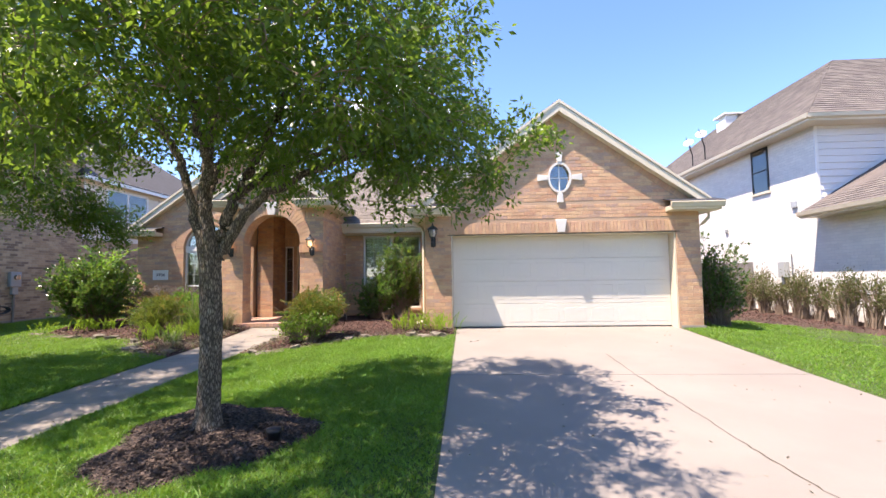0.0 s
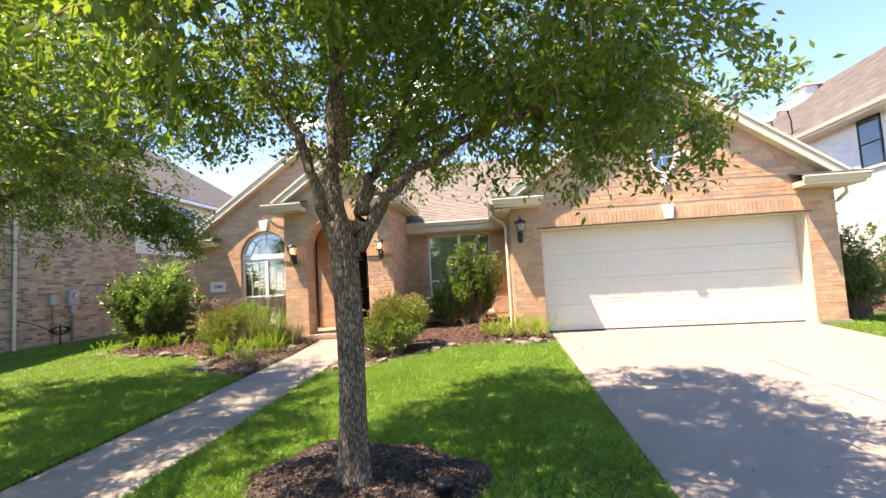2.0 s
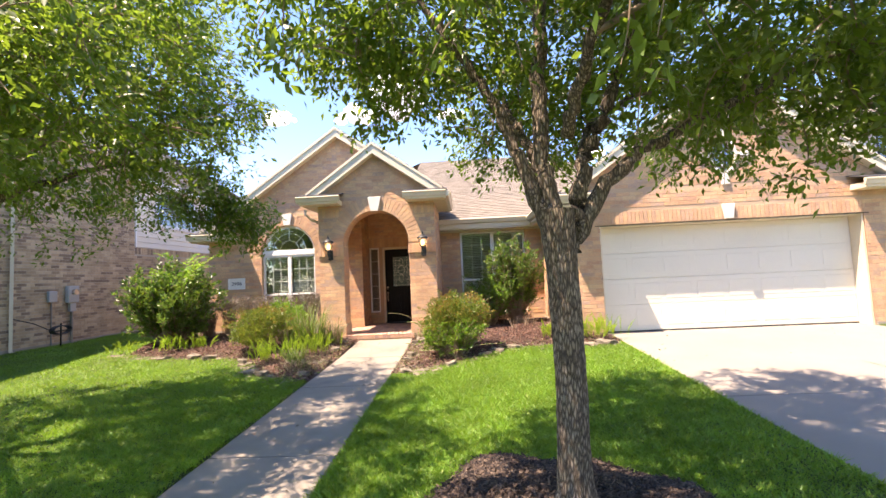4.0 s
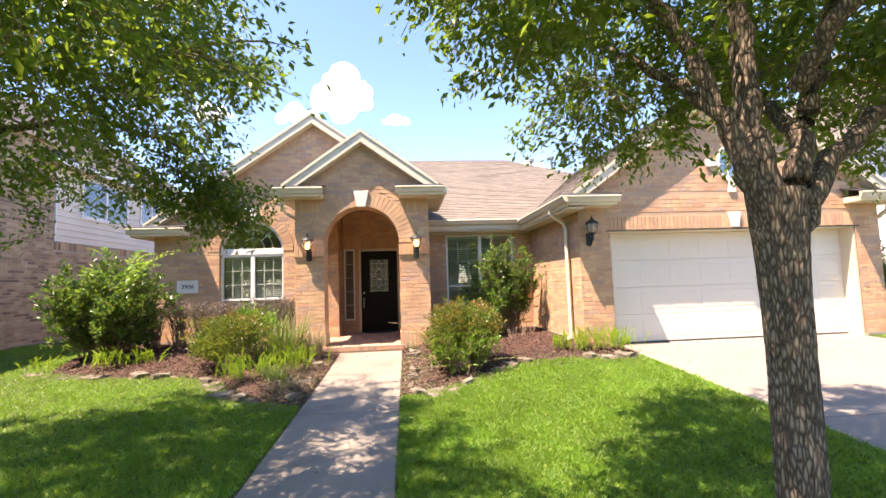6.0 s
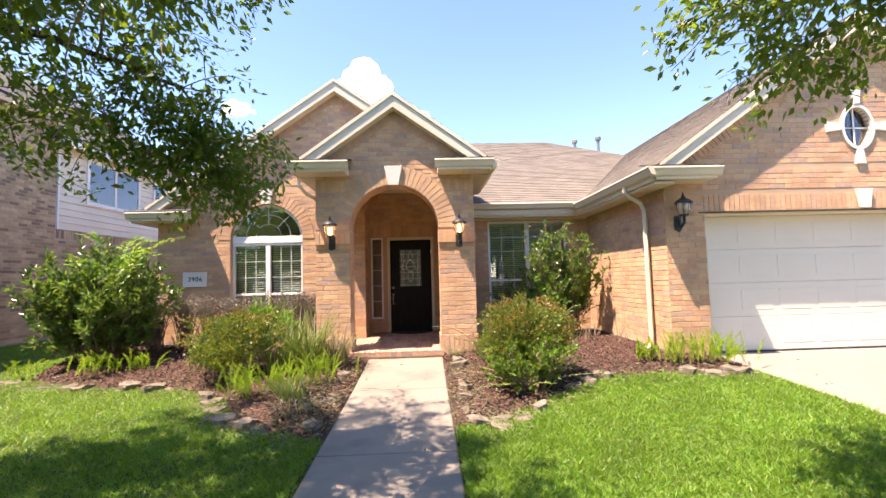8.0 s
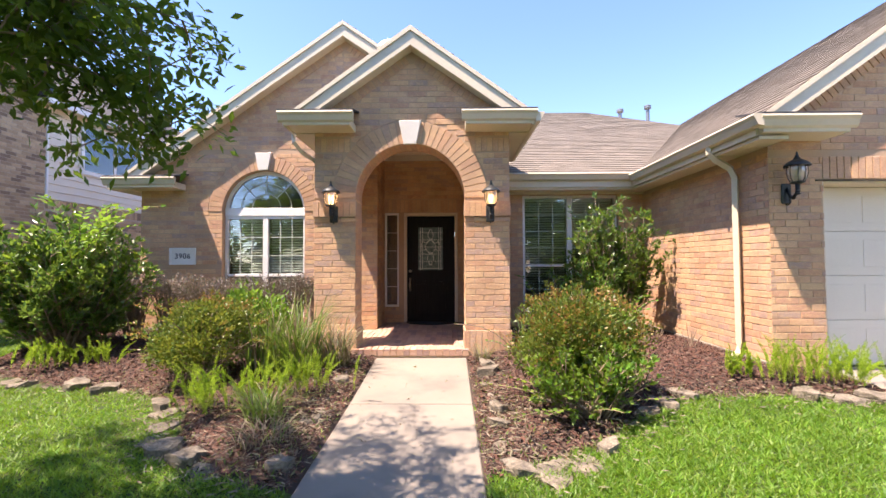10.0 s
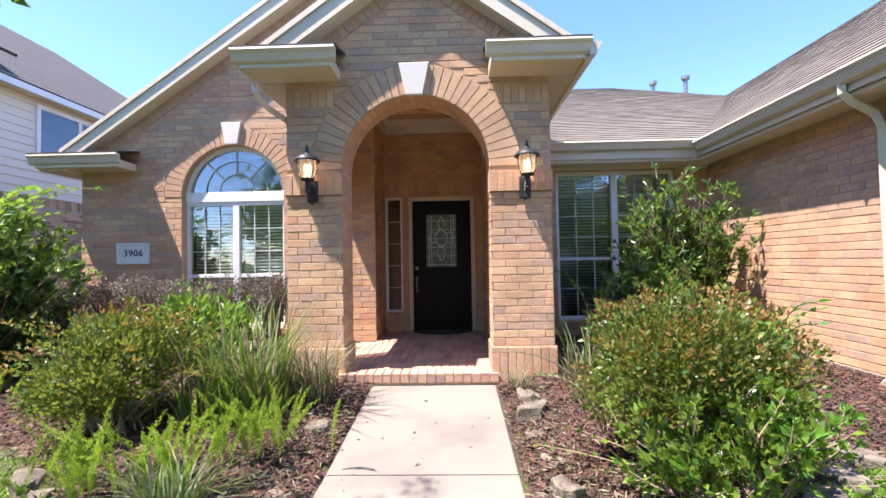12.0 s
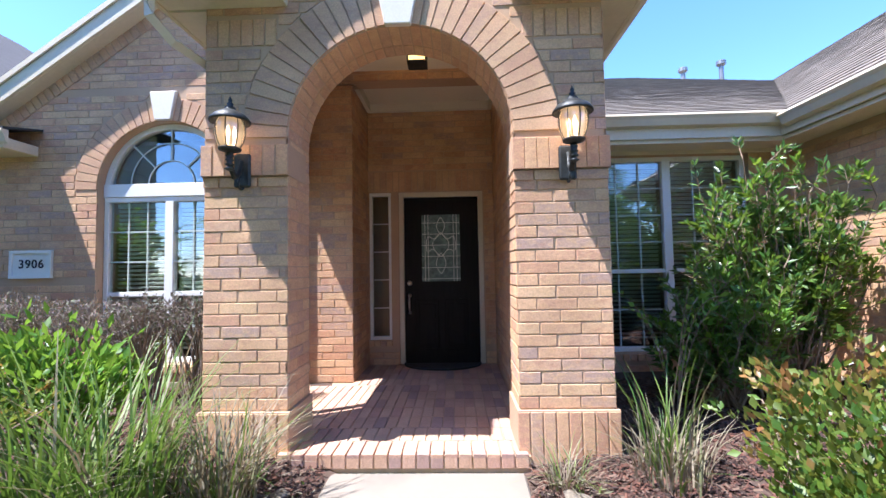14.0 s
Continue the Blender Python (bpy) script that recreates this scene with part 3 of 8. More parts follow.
def rake_pieces(c, apex, half, k, side, band=0.215, pitch=0.08):
    """Bricks set square to the rake below it."""
    n = int(half * math.hypot(1, k) / pitch)
    L = math.hypot(1, k)
    dx, dz = side / L, -k / L
    nx, nz = -k * side / L, -1 / L
    out = []
    for i in range(n):
        p0 = (i + 0.08) * pitch + 0.1
        p1 = (i + 0.92) * pitch + 0.1
        q = []
        for p, w in ((p0, 0.0), (p1, 0.0), (p1, band), (p0, band)):
            q.append((c + dx * p + nx * w, apex + dz * p + nz * w))
        if side > 0 and min(a[0] for a in q) < c + 0.01 or side < 0 and max(a[0] for a in q) > c - 0.01:
            continue
        out.append(q)
    return out


# ---- the house: measures ----
PORCH_Y, LEFT_Y, RIGHT_Y, GAR_Y, BACK_Y = 10.90, 12.50, 12.95, 9.87, 26.0
HX0, HX1 = -9.47, 5.30
PX0, PX1 = -5.97, -3.36
AX0, AX1, ASP = -5.42, -3.95, 2.31
ACX, AR = (AX0 + AX1) / 2, (AX1 - AX0) / 2
GX0 = -0.68
FLOOR = 0.31
K_PORCH, K_LEFT, K_GAR = 0.72, 0.70, 0.715
P_APEX, L_APEX, G_APEX = 4.46, 5.44, 5.18
P_C, L_C, G_C = -4.665, -5.95, 2.33

BRICK_LABEL = "buff and red brick wall with pale mortar"


def wall(name, bm, material=M_MORTAR, lab=BRICK_LABEL):
    return tagged(part(name, bm, material, None, lab, "structure"), category="wall")


# garage front
g_under = gable(G_C, G_APEX - 0.02, 3.0, G_APEX - 0.02 - 3.0 * K_GAR)
GD0, GD1, GDT, GDB = -0.10, 4.80, 2.33, 0.20
OV = (2.335, 3.57, 0.215, 0.30)


def gar_iv(u):
    top = max(2.7, g_under(u))
    iv = [(0.0, top)]
    if GD0 < u < GD1:
        iv = [(GDT, top)]
    d = 1 - ((u - OV[0]) / OV[2]) ** 2
    if d > 0:
        h = OV[3] * math.sqrt(d)
        iv = [(iv[0][0], OV[1] - h), (OV[1] + h, top)]
    return iv


xs = sorted({GX0, GD0, GD1, HX1, G_C, *[OV[0] + OV[2] * math.cos(math.pi * i / 14) for i in range(15)], *np.linspace(GX0, HX1, 13).tolist()})
bm = bmesh.new()
columns(bm, xs, gar_iv, lambda u, v: (u, GAR_Y, v), (0, 0.20, 0))
wall_gar = wall("wall_garage_front", bm)


def gar_in(u, v):
    top = np.maximum(2.62, G_APEX - np.abs(u - G_C) * K_GAR - 0.30)
    ok = (v < top) & ~((u > GD0 - 0.0) & (u < GD1) & (v < GDT + 0.26))
    ok &= ((u - OV[0]) / (OV[2] + 0.075)) ** 2 + ((v - OV[1]) / (OV[3] + 0.075)) ** 2 > 1
    ok &= ~((np.abs(u - OV[0]) < 0.11) & (v > GDT) & (v < GDT + 0.30))
    for a, b, c, d in ((OV[0] - 0.50, OV[0] + 0.50, OV[1] - 0.06, OV[1] + 0.09), (OV[0] - 0.08, OV[0] + 0.08, OV[1] - 0.56, OV[1] + 0.62)):
        ok &= ~((u > a) & (u < b) & (v > c) & (v < d))
    return ok


place_pieces(wall_gar, lay(gar_in, GX0, HX1, 0.30, 5.2), (0, GAR_Y, 0), (1, 0, 0), (0, -1, 0), (-0.4, 9.8, 1.5), 290, M_BRICK)
place_pieces(wall_gar, [s for s in soldiers(GD0, GD1, GDT + 0.012, GDT + 0.262) if abs((s[0] + s[1]) / 2 - OV[0]) > 0.13], (0, GAR_Y, 0), (1, 0, 0), (0, -1, 0), (2, 9, 2), 100, M_SOLDIER, "soldier_brick", 0.009)
for side in (-1, 1):
    quads_on(wall_gar, rake_pieces(G_C, G_APEX - 0.04, 2.95, K_GAR, side), (0, GAR_Y, 0), (1, 0, 0), (0, -1, 0), M_SOLDIER, "rake_brick")
part("lintel", boxes((GD0 - 0.08, GD1 + 0.08, GAR_Y - 0.012, GAR_Y + 0.18, GDT - 0.012, GDT + 0.004)), M_CRACK, wall_gar, "rusty brown steel lintel edge")

# side wall of the garage, facing the walk
bm = boxes((GX0, GX0 + 0.2, GAR_Y + 0.2, RIGHT_Y + 0.2, 0.0, 2.75))
wall_side = wall("wall_garage_side", bm)
place_pieces(wall_side, lay(lambda u, v: (u > 0) & (v < 2.66), 0, RIGHT_Y - GAR_Y, 0.36, 2.68, 0.05), (GX0, GAR_Y, 0), (0, 1, 0), (-1, 0, 0), (-0.7, 10.5, 1.4), 290, M_BRICK)
part("foundation", boxes((GX0 - 0.03, GX0 + 0.1, GAR_Y + 0.02, RIGHT_Y, 0.0, 0.35)), M_FOUND, wall_side, "stained concrete foundation band")
part("foundation", boxes((GX0 - 0.03, GD0 - 0.02, GAR_Y - 0.03, GAR_Y + 0.1, 0.0, 0.29), (GD1 + 0.02, HX1 + 0.03, GAR_Y - 0.03, GAR_Y + 0.1, 0.0, 0.29)), M_FOUND, wall_gar, "stained concrete foundation band")
wall("wall_garage_east", boxes((HX1 - 0.2, HX1, GAR_Y + 0.2, BACK_Y, 0.0, 2.75)), M_BRICK)

# wall behind the right window
RW0, RW1, RWB, RWT = -2.84, -1.12, 0.50, 2.66
bm = bmesh.new()
columns(bm, [PX1, RW0, RW1, GX0], lambda u: [(0.0, RWB), (RWT, 2.75)] if RW0 < u < RW1 else [(0.0, 2.75)], lambda u, v: (u, RIGHT_Y, v), (0, 0.2, 0))
wall_right = wall("wall_window_right", bm)
place_pieces(wall_right, lay(lambda u, v: ~((u > RW0) & (u < RW1) & (v > RWB - 0.08) & (v < RWT + 0.3)), PX1, GX0, 0.3, 2.68), (0, RIGHT_Y, 0), (1, 0, 0), (0, -1, 0), (-2, 12.9, 1.4), 200, M_BRICK)
place_pieces(wall_right, soldiers(RW0 - 0.03, RW1 + 0.03, RWB - 0.075, RWB), (0, RIGHT_Y, 0), (1, 0, 0), (0, -1, 0), (-2, 12.9, 1.4), 60, M_BRICK, "sill_brick", 0.03)

# left wing front
LW0, LW1, LSP, LWB = -8.06, -6.64, 2.33, 0.52
LCX, LR = (LW0 + LW1) / 2, (LW1 - LW0) / 2
l_arc = arc_top(LCX, LR, LSP)
l_under = gable(L_C, L_APEX - 0.02, 3.5, L_APEX - 0.02 - 3.5 * K_LEFT)


def left_iv(u):
    top = max(2.6, l_under(u))
    return [(0.0, LWB), (l_arc(u), top)] if LW0 < u < LW1 else [(0.0, top)]


L_END = -3.9
xs = sorted({HX0, PX1, L_END, LW0, LW1, L_C, *[LCX + LR * math.cos(math.pi * i / 20) for i in range(21)]})
bm = bmesh.new()
columns(bm, [x for x in xs if x <= PX0 + 0.6], left_iv, lambda u, v: (u, LEFT_Y, v), (0, 0.2, 0))
columns(bm, [L_C, -5.0, -4.4, L_END], lambda u: [(3.4, max(3.0, l_under(u)))], lambda u, v: (u, LEFT_Y, v), (0, 0.2, 0))
wall_left = wall("wall_left_wing", bm)
RINGW = 0.235


def left_in(u, v):
    top = np.maximum(2.55, L_APEX - np.abs(u - L_C) * K_LEFT - 0.30)
    ok = v < top
    ok &= ~((u > LW0) & (u < LW1) & (v > LWB - 0.08) & (v < LSP))
    ok &= ~((v >= LSP) & (np.hypot(u - LCX, v - LSP) < LR + RINGW + 0.012))
    ok &= ~((u > -8.97) & (u < -8.50) & (v > 1.41) & (v < 1.72))
    ok &= ~((np.abs(u - LCX) < 0.17) & (v > LSP + LR - 0.1) & (v < LSP + LR + 0.32))
    return ok


place_pieces(wall_left, lay(lambda u, v: left_in(u, v) & (u < PX0), HX0, PX0, 0.36, 5.3), (0, LEFT_Y, 0), (1, 0, 0), (0, -1, 0), (-7.3, 12.5, 1.8), 290, M_BRICK)
place_pieces(wall_left, lay(lambda u, v: left_in(u, v) & (v > 3.4), PX0, L_END, 3.4, 5.3), (0, LEFT_Y, 0), (1, 0, 0), (0, -1, 0), (-6, 12.5, 4.8), 0, M_BRICK)
quads_on(wall_left, [q for q in arch_voussoirs(LCX, LR, LSP, RINGW, 30) if abs(sum(p[0] for p in q) / 4 - LCX) > 0.12], (0, LEFT_Y, 0), (1, 0, 0), (0, -1, 0), M_SOLDIER)
place_pieces(wall_left, soldiers(LW0 - 0.05, LW1 + 0.05, LWB - 0.075, LWB), (0, LEFT_Y, 0), (1, 0, 0), (0, -1, 0), (-7, 12.5, 1.4), 60, M_BRICK, "sill_brick", 0.035)
for side in (-1, 1):
    quads_on(wall_left, rake_pieces(L_C, L_APEX - 0.04, 3.5 if side < 0 else 1.9, K_LEFT, side), (0, LEFT_Y, 0), (1, 0, 0), (0, -1, 0), M_SOLDIER, "rake_brick")
part("foundation", boxes((HX0 - 0.03, PX0, LEFT_Y - 0.03, LEFT_Y + 0.1, 0.0, 0.35)), M_FOUND, wall_left, "stained concrete foundation band")
wall("wall_left_side", boxes((HX0, HX0 + 0.2, LEFT_Y + 0.2, BACK_Y, 0.0, 2.7)), M_BRICK)
wall("wall_back", boxes((HX0 + 0.2, HX1 - 0.2, BACK_Y - 0.2, BACK_Y, 0.0, 2.7)), M_BRICK)

# porch front
p_under = gable(P_C, P_APEX - 0.02, 1.6, P_APEX - 0.02 - 1.6 * K_PORCH)
a_top = arc_top(ACX, AR, ASP)


def porch_iv(u):
    top = max(3.2, p_under(u))
    return [(a_top(u), top)] if AX0 < u < AX1 else [(0.0, top)]


xs = sorted({PX0, PX1, AX0, AX1, P_C, *[ACX + AR * math.cos(math.pi * i / 28) for i in range(29)]})
bm = bmesh.new()
columns(bm, xs, porch_iv, lambda u, v: (u, PORCH_Y, v), (0, 0.40, 0))
wall_porch = wall("wall_porch_front", bm)
PRING = 0.30


def porch_in(u, v):
    top = np.maximum(3.12, P_APEX - np.abs(u - P_C) * K_PORCH - 0.30)
    ok = (v < top) & ~((u > AX0) & (u < AX1) & (v < ASP))
    ok &= ~((v >= ASP) & (np.hypot(u - ACX, v - ASP) < AR + PRING + 0.012))
    ok &= ~((v > 2.01) & (v < 2.275) & ((u < AX0 + 0.01) | (u > AX1 - 0.01)))
    ok &= ~((np.abs(u - ACX) < 0.18) & (v > 2.95) & (v < 3.37))
    ok &= ~((v > 2.925) & (v < 3.13) & ((u < -5.48) | (u > -3.89)))
    return ok


place_pieces(wall_porch, lay(porch_in, PX0, PX1, 0.56, 4.4), (0, PORCH_Y, 0), (1, 0, 0), (0, -1, 0), (-4.6, 10.8, 1.6), 290, M_BRICK)
quads_on(wall_porch, [q for q in arch_voussoirs(ACX, AR, ASP, PRING, 32) if abs(sum(p[0] for p in q) / 4 - ACX) > 0.12], (0, PORCH_Y, 0), (1, 0, 0), (0, -1, 0), M_SOLDIER)
for a, b in ((PX0, -5.49), (-3.88, PX1)):
    place_pieces(wall_porch, soldiers(a, b, 2.935, 3.125), (0, PORCH_Y, 0), (1, 0, 0), (0, -1, 0), (-4.6, 10.8, 3), 40, M_SOLDIER, "soldier_brick", 0.007)
for side in (-1, 1):
    quads_on(wall_porch, rake_pieces(P_C, P_APEX - 0.04, 1.22, K_PORCH, side), (0, PORCH_Y, 0), (1, 0, 0), (0, -1, 0), M_SOLDIER, "rake_brick")
for a, b in ((PX0, AX0), (AX1, PX1)):
    band = part("pier_band", boxes((a - 0.012, b + 0.012, PORCH_Y - 0.03, PORCH_Y + 0.3, 2.06, 2.265)), M_MORTAR, wall_porch, "projecting band of upright bricks")
    place_pieces(band, soldiers(a - 0.014, b + 0.014, 2.06, 2.27), (0, PORCH_Y - 0.03, 0), (1, 0, 0), (0, -1, 0), (-4.6, 10.8, 1.6), 40, M_BRICK, "brick", 0.006)
    place_pieces(band, lay(lambda u, v: u > -99, a - 0.006, b + 0.006, 1.99, 2.062), (0, PORCH_Y - 0.008, 0), (1, 0, 0), (0, -1, 0), (-4.6, 10.8, 1.6), 40, M_BRICK, "brick", 0.006)
    base = part("pier_base", boxes((a - 0.02, b + 0.02, PORCH_Y - 0.028, PORCH_Y + 0.42, 0.0, 0.55)), M_MORTAR, wall_porch, "water table of upright bricks at the pier foot")
    place_pieces(base, soldiers(a - 0.022, b + 0.022, 0.16, 0.552), (0, PORCH_Y - 0.028, 0), (1, 0, 0), (0, -1, 0), (-4.6, 10.8, 1.6), 40, M_BRICK, "brick", 0.006)
WOPEN = 2.34
# the reveal of the arch
JL = lay(lambda u, v: (v < ASP), 0, 0.40, 0.56, ASP, 0.02)
place_pieces(wall_porch, JL, (AX0, PORCH_Y, 0), (0, 1, 0), (1, 0, 0), (-4.6, 10.8, 1.6), 60, M_BRICK, "brick", 0.004)
place_pieces(wall_porch, JL, (AX1, PORCH_Y, 0), (0, 1, 0), (-1, 0, 0), (-4.6, 10.8, 1.6), 60, M_BRICK, "brick", 0.004)
nsof = 32
for i in range(nsof):
    a = math.pi * (i + 0.5) / nsof
    w = math.pi * AR / nsof * 0.86 / 2
    c = Vector((ACX + AR * math.cos(a), PORCH_Y, ASP + AR * math.sin(a)))
    U, N, V = Vector((-math.sin(a), 0, math.cos(a))), Vector((-math.cos(a), 0, -math.sin(a))), Vector((0, 1, 0))
    WAITING.append((wall_porch, [(-w, w, -w, w, 0.005, 0.245, 0.0), (-w, w, -w, w, 0.258, 0.395, 0.001)], c, U, N, V, (-4.6, 10.8, 1.6), 2, M_SOLDIER, "brick", 0.004))
for x0, x1, nrm, lab in ((PX0, PX0 + 0.1, -1, "west"), (PX1 - 0.2, PX1, 1, "east")):
    w = wall("wall_porch_" + lab, boxes((x0, x1, PORCH_Y + 0.4, LEFT_Y, WOPEN, 3.5)) if nrm < 0 else boxes((x0, x1, PORCH_Y + 0.4, RIGHT_Y - 0.2, 0.0, 3.5)))
    X = PX0 if nrm < 0 else PX1
    place_pieces(w, lay((lambda u, v: (v < 3.15) & ((u < 0.4) | (v > WOPEN))) if nrm < 0 else (lambda u, v: v < 3.15), 0, (LEFT_Y if nrm < 0 else RIGHT_Y) - PORCH_Y, 0.36, 3.18, 0.1), (X, PORCH_Y, 0), (0, 1, 0), (nrm, 0, 0), (X, 11, 1.5), 100, M_BRICK)

# vestibule
VX0, VX1, VY, VZ = -5.41, -3.87, 13.42, 3.50
NX_IN, NY = -5.87, 12.60
DX0, DX1, DB, DT = -4.975, -4.065, 0.30, 2.335
SX0, SX1, SB = -5.40, -5.13, 0.60


def vest_iv(u):
    if DX0 - 0.06 < u < DX1 + 0.06:
        return [(2.40, VZ)]
    if SX0 < u < SX1:
        return [(0.1, SB), (2.40, VZ)]
    return [(0.1, VZ)]


bm = bmesh.new()
columns(bm, [VX0 - 0.15, SX0, SX1, DX0 - 0.06, DX1 + 0.06, VX1 + 0.15], vest_iv, lambda u, v: (u, VY, v), (0, 0.2, 0))
wall_vest = wall("wall_entry", bm)
place_pieces(wall_vest, lay(lambda u, v: (v < VZ) & ~((u > SX0 - 0.01) & (u < DX1 + 0.07) & (v > SB - 0.08) & (v < 2.66)) & ~((u > DX0 - 0.07) & (u < DX1 + 0.07) & (v < 2.66)), VX0, VX1, FLOOR, VZ), (0, VY, 0), (1, 0, 0), (0, -1, 0), (-4.6, 13.4, 1.6), 200, M_BRICK)
place_pieces(wall_vest, soldiers(VX0, VX1, 2.41, 2.66), (0, VY, 0), (1, 0, 0), (0, -1, 0), (-4.6, 13.4, 1.6), 60, M_SOLDIER, "soldier_brick", 0.01)
place_pieces(wall_vest, soldiers(SX0 - 0.01, SX1 + 0.01, SB - 0.07, SB), (0, VY, 0), (1, 0, 0), (0, -1, 0), (-4.6, 13.4, 1.6), 60, M_BRICK, "sill_brick", 0.025)
for X, nx, nm, ya in ((VX0, 1, "wall_entry_west", NY + 0.1), (VX1, -1, "wall_entry_east", PORCH_Y + 0.4)):
    x0, x1 = (X - 0.1, X) if nx > 0 else (X, X + 0.2)
    w = wall(nm, boxes((x0, x1, ya, VY, 0.1, VZ)))
    place_pieces(w, lay(lambda u, v: v < VZ, 0, VY - ya + (0.1 if nx > 0 else 0), FLOOR, VZ), (X, ya - (0.1 if nx > 0 else 0), 0), (0, 1, 0), (nx, 0, 0), (X, 12, 1.6), 290, M_BRICK)
w = wall("wall_porch_inner", boxes((PX0 + 0.1, VX0, NY, NY + 0.1, 0.1, VZ)))
place_pieces(w, lay(lambda u, v: v < VZ, PX0 + 0.1, VX0, FLOOR, VZ), (0, NY, 0), (1, 0, 0), (0, -1, 0), (-5.6, 12, 1.6), 290, M_BRICK)
part("ceiling_porch", boxes((PX0 + 0.1, VX1 + 0.2, PORCH_Y + 0.4, VY + 0.2, VZ, VZ + 0.05)), M_PORCHC, None, "cream painted porch ceiling board", "structure")
bm = bmesh.new()
for a in ((VX0, VX1, VY - 0.05, VY, VZ - 0.10, VZ), (VX0, VX0 + 0.05, NY - 0.05, VY - 0.05, VZ - 0.10, VZ), (PX0 + 0.1, VX0, NY - 0.05, NY, VZ - 0.10, VZ), (VX1 - 0.05, VX1, PORCH_Y + 0.4, VY - 0.05, VZ - 0.10, VZ)):
    box(bm, *a)
part("trim_crown", bm, M_PORCHC, None, "beige painted crown trim round the porch ceiling", "structure")

# porch floor of bricks
floor = part("floor_porch", boxes((AX0 + 0.004, AX1 - 0.004, PORCH_Y + 0.0, VY, -0.1, FLOOR - 0.012), (PX0 + 0.1, VX1, PORCH_Y + 0.42, NY, -0.1, FLOOR - 0.013), (VX0, VX1, NY, VY, -0.1, FLOOR - 0.013), (AX0 - 0.05, AX1 + 0.05, PORCH_Y - 0.065, PORCH_Y, -0.1, FLOOR - 0.02)), M_MORTAR, None, "porch floor of worn red brick pavers", "structure")
place_pieces(floor, [(q[0], q[1], q[2], q[3], q[4], q[5], q[6] * 0.4) for q in soldiers(AX0 - 0.04, AX1 + 0.04, 0.0, 0.225, 0.085)], (0, PORCH_Y - 0.075, FLOOR - 0.012), (1, 0, 0), (0, 0, 1), (-4.6, 10.8, 0.2), 40, M_PAVER, "paver", 0.012, (0, 1, 0))
place_pieces(floor, [(q[0], q[1], q[2], q[3], q[4], q[5], 0) for q in soldiers(AX0 - 0.04, AX1 + 0.04, FLOOR - 0.085, FLOOR, 0.085)], (0, PORCH_Y - 0.065, 0), (1, 0, 0), (0, -1, 0), (-4.6, 10.8, 0.2), 40, M_PAVER, "paver", 0.010)
pav = []
for r in range(10):
    y0 = 0.155 + r * 0.235
    xa, xb = (AX0, AX1) if y0 < 0.35 else ((PX0 + 0.1, VX1) if y0 + PORCH_Y < NY - 0.2 else (VX0, VX1))
    n = int((xb - xa) / 0.083)
    for i in range(n):
        u = xa + i * (xb - xa) / n
        pav.append((u + 0.003, u + 0.079, u + 0.003, u + 0.079, y0, min(y0 + 0.226, VY - PORCH_Y), random.Random(r * 50 + i).uniform(-0.001, 0.001)))
place_pieces(floor, pav, (0, PORCH_Y, FLOOR - 0.012), (1, 0, 0), (0, 0, 1), (-4.6, 10.9, 0.2), 290, M_PAVER, "paver", 0.010, (0, 1, 0))
part("foundation", boxes((AX0 - 0.03, AX1 + 0.03, PORCH_Y - 0.05, PORCH_Y - 0.001, -0.1, FLOOR - 0.086)), M_FOUND, floor, "dark stained concrete below the porch edge")

# dark house interior, closed all round
part("floor", boxes((HX0 + 0.2, HX1 - 0.2, VY + 0.2, BACK_Y - 0.2, 0.1, 0.3)), M_ROOM, None, "dim interior floor", "structure")
part("ceiling", boxes((HX0 + 0.2, VX0 - 0.21, LEFT_Y + 0.75, VY + 0.2, 3.02, 3.06), (VX1 + 0.21, HX1 - 0.2, LEFT_Y + 0.75, VY + 0.2, 3.02, 3.06), (HX0 + 0.2, HX1 - 0.2, VY + 0.2, BACK_Y - 0.2, 3.02, 3.06)), M_ROOM, None, "dim interior ceiling", "structure")
part("wall_inner", boxes((HX0 + 0.2, VX0 - 0.3, LEFT_Y + 3.2, LEFT_Y + 3.3, 0.1, 3.01), (VX1 + 0.2, GX0 + 0.2, RIGHT_Y + 3.2, RIGHT_Y + 3.3, 0.1, 3.01), (VX0 - 0.3, VX0 - 0.21, LEFT_Y + 0.3, LEFT_Y + 3.2, 0.1, 3.01), (GX0 + 0.21, GX0 + 0.3, GAR_Y + 0.5, RIGHT_Y + 3.2, 0.1, 2.9)), M_ROOM, None, "dim interior partition", "structure")


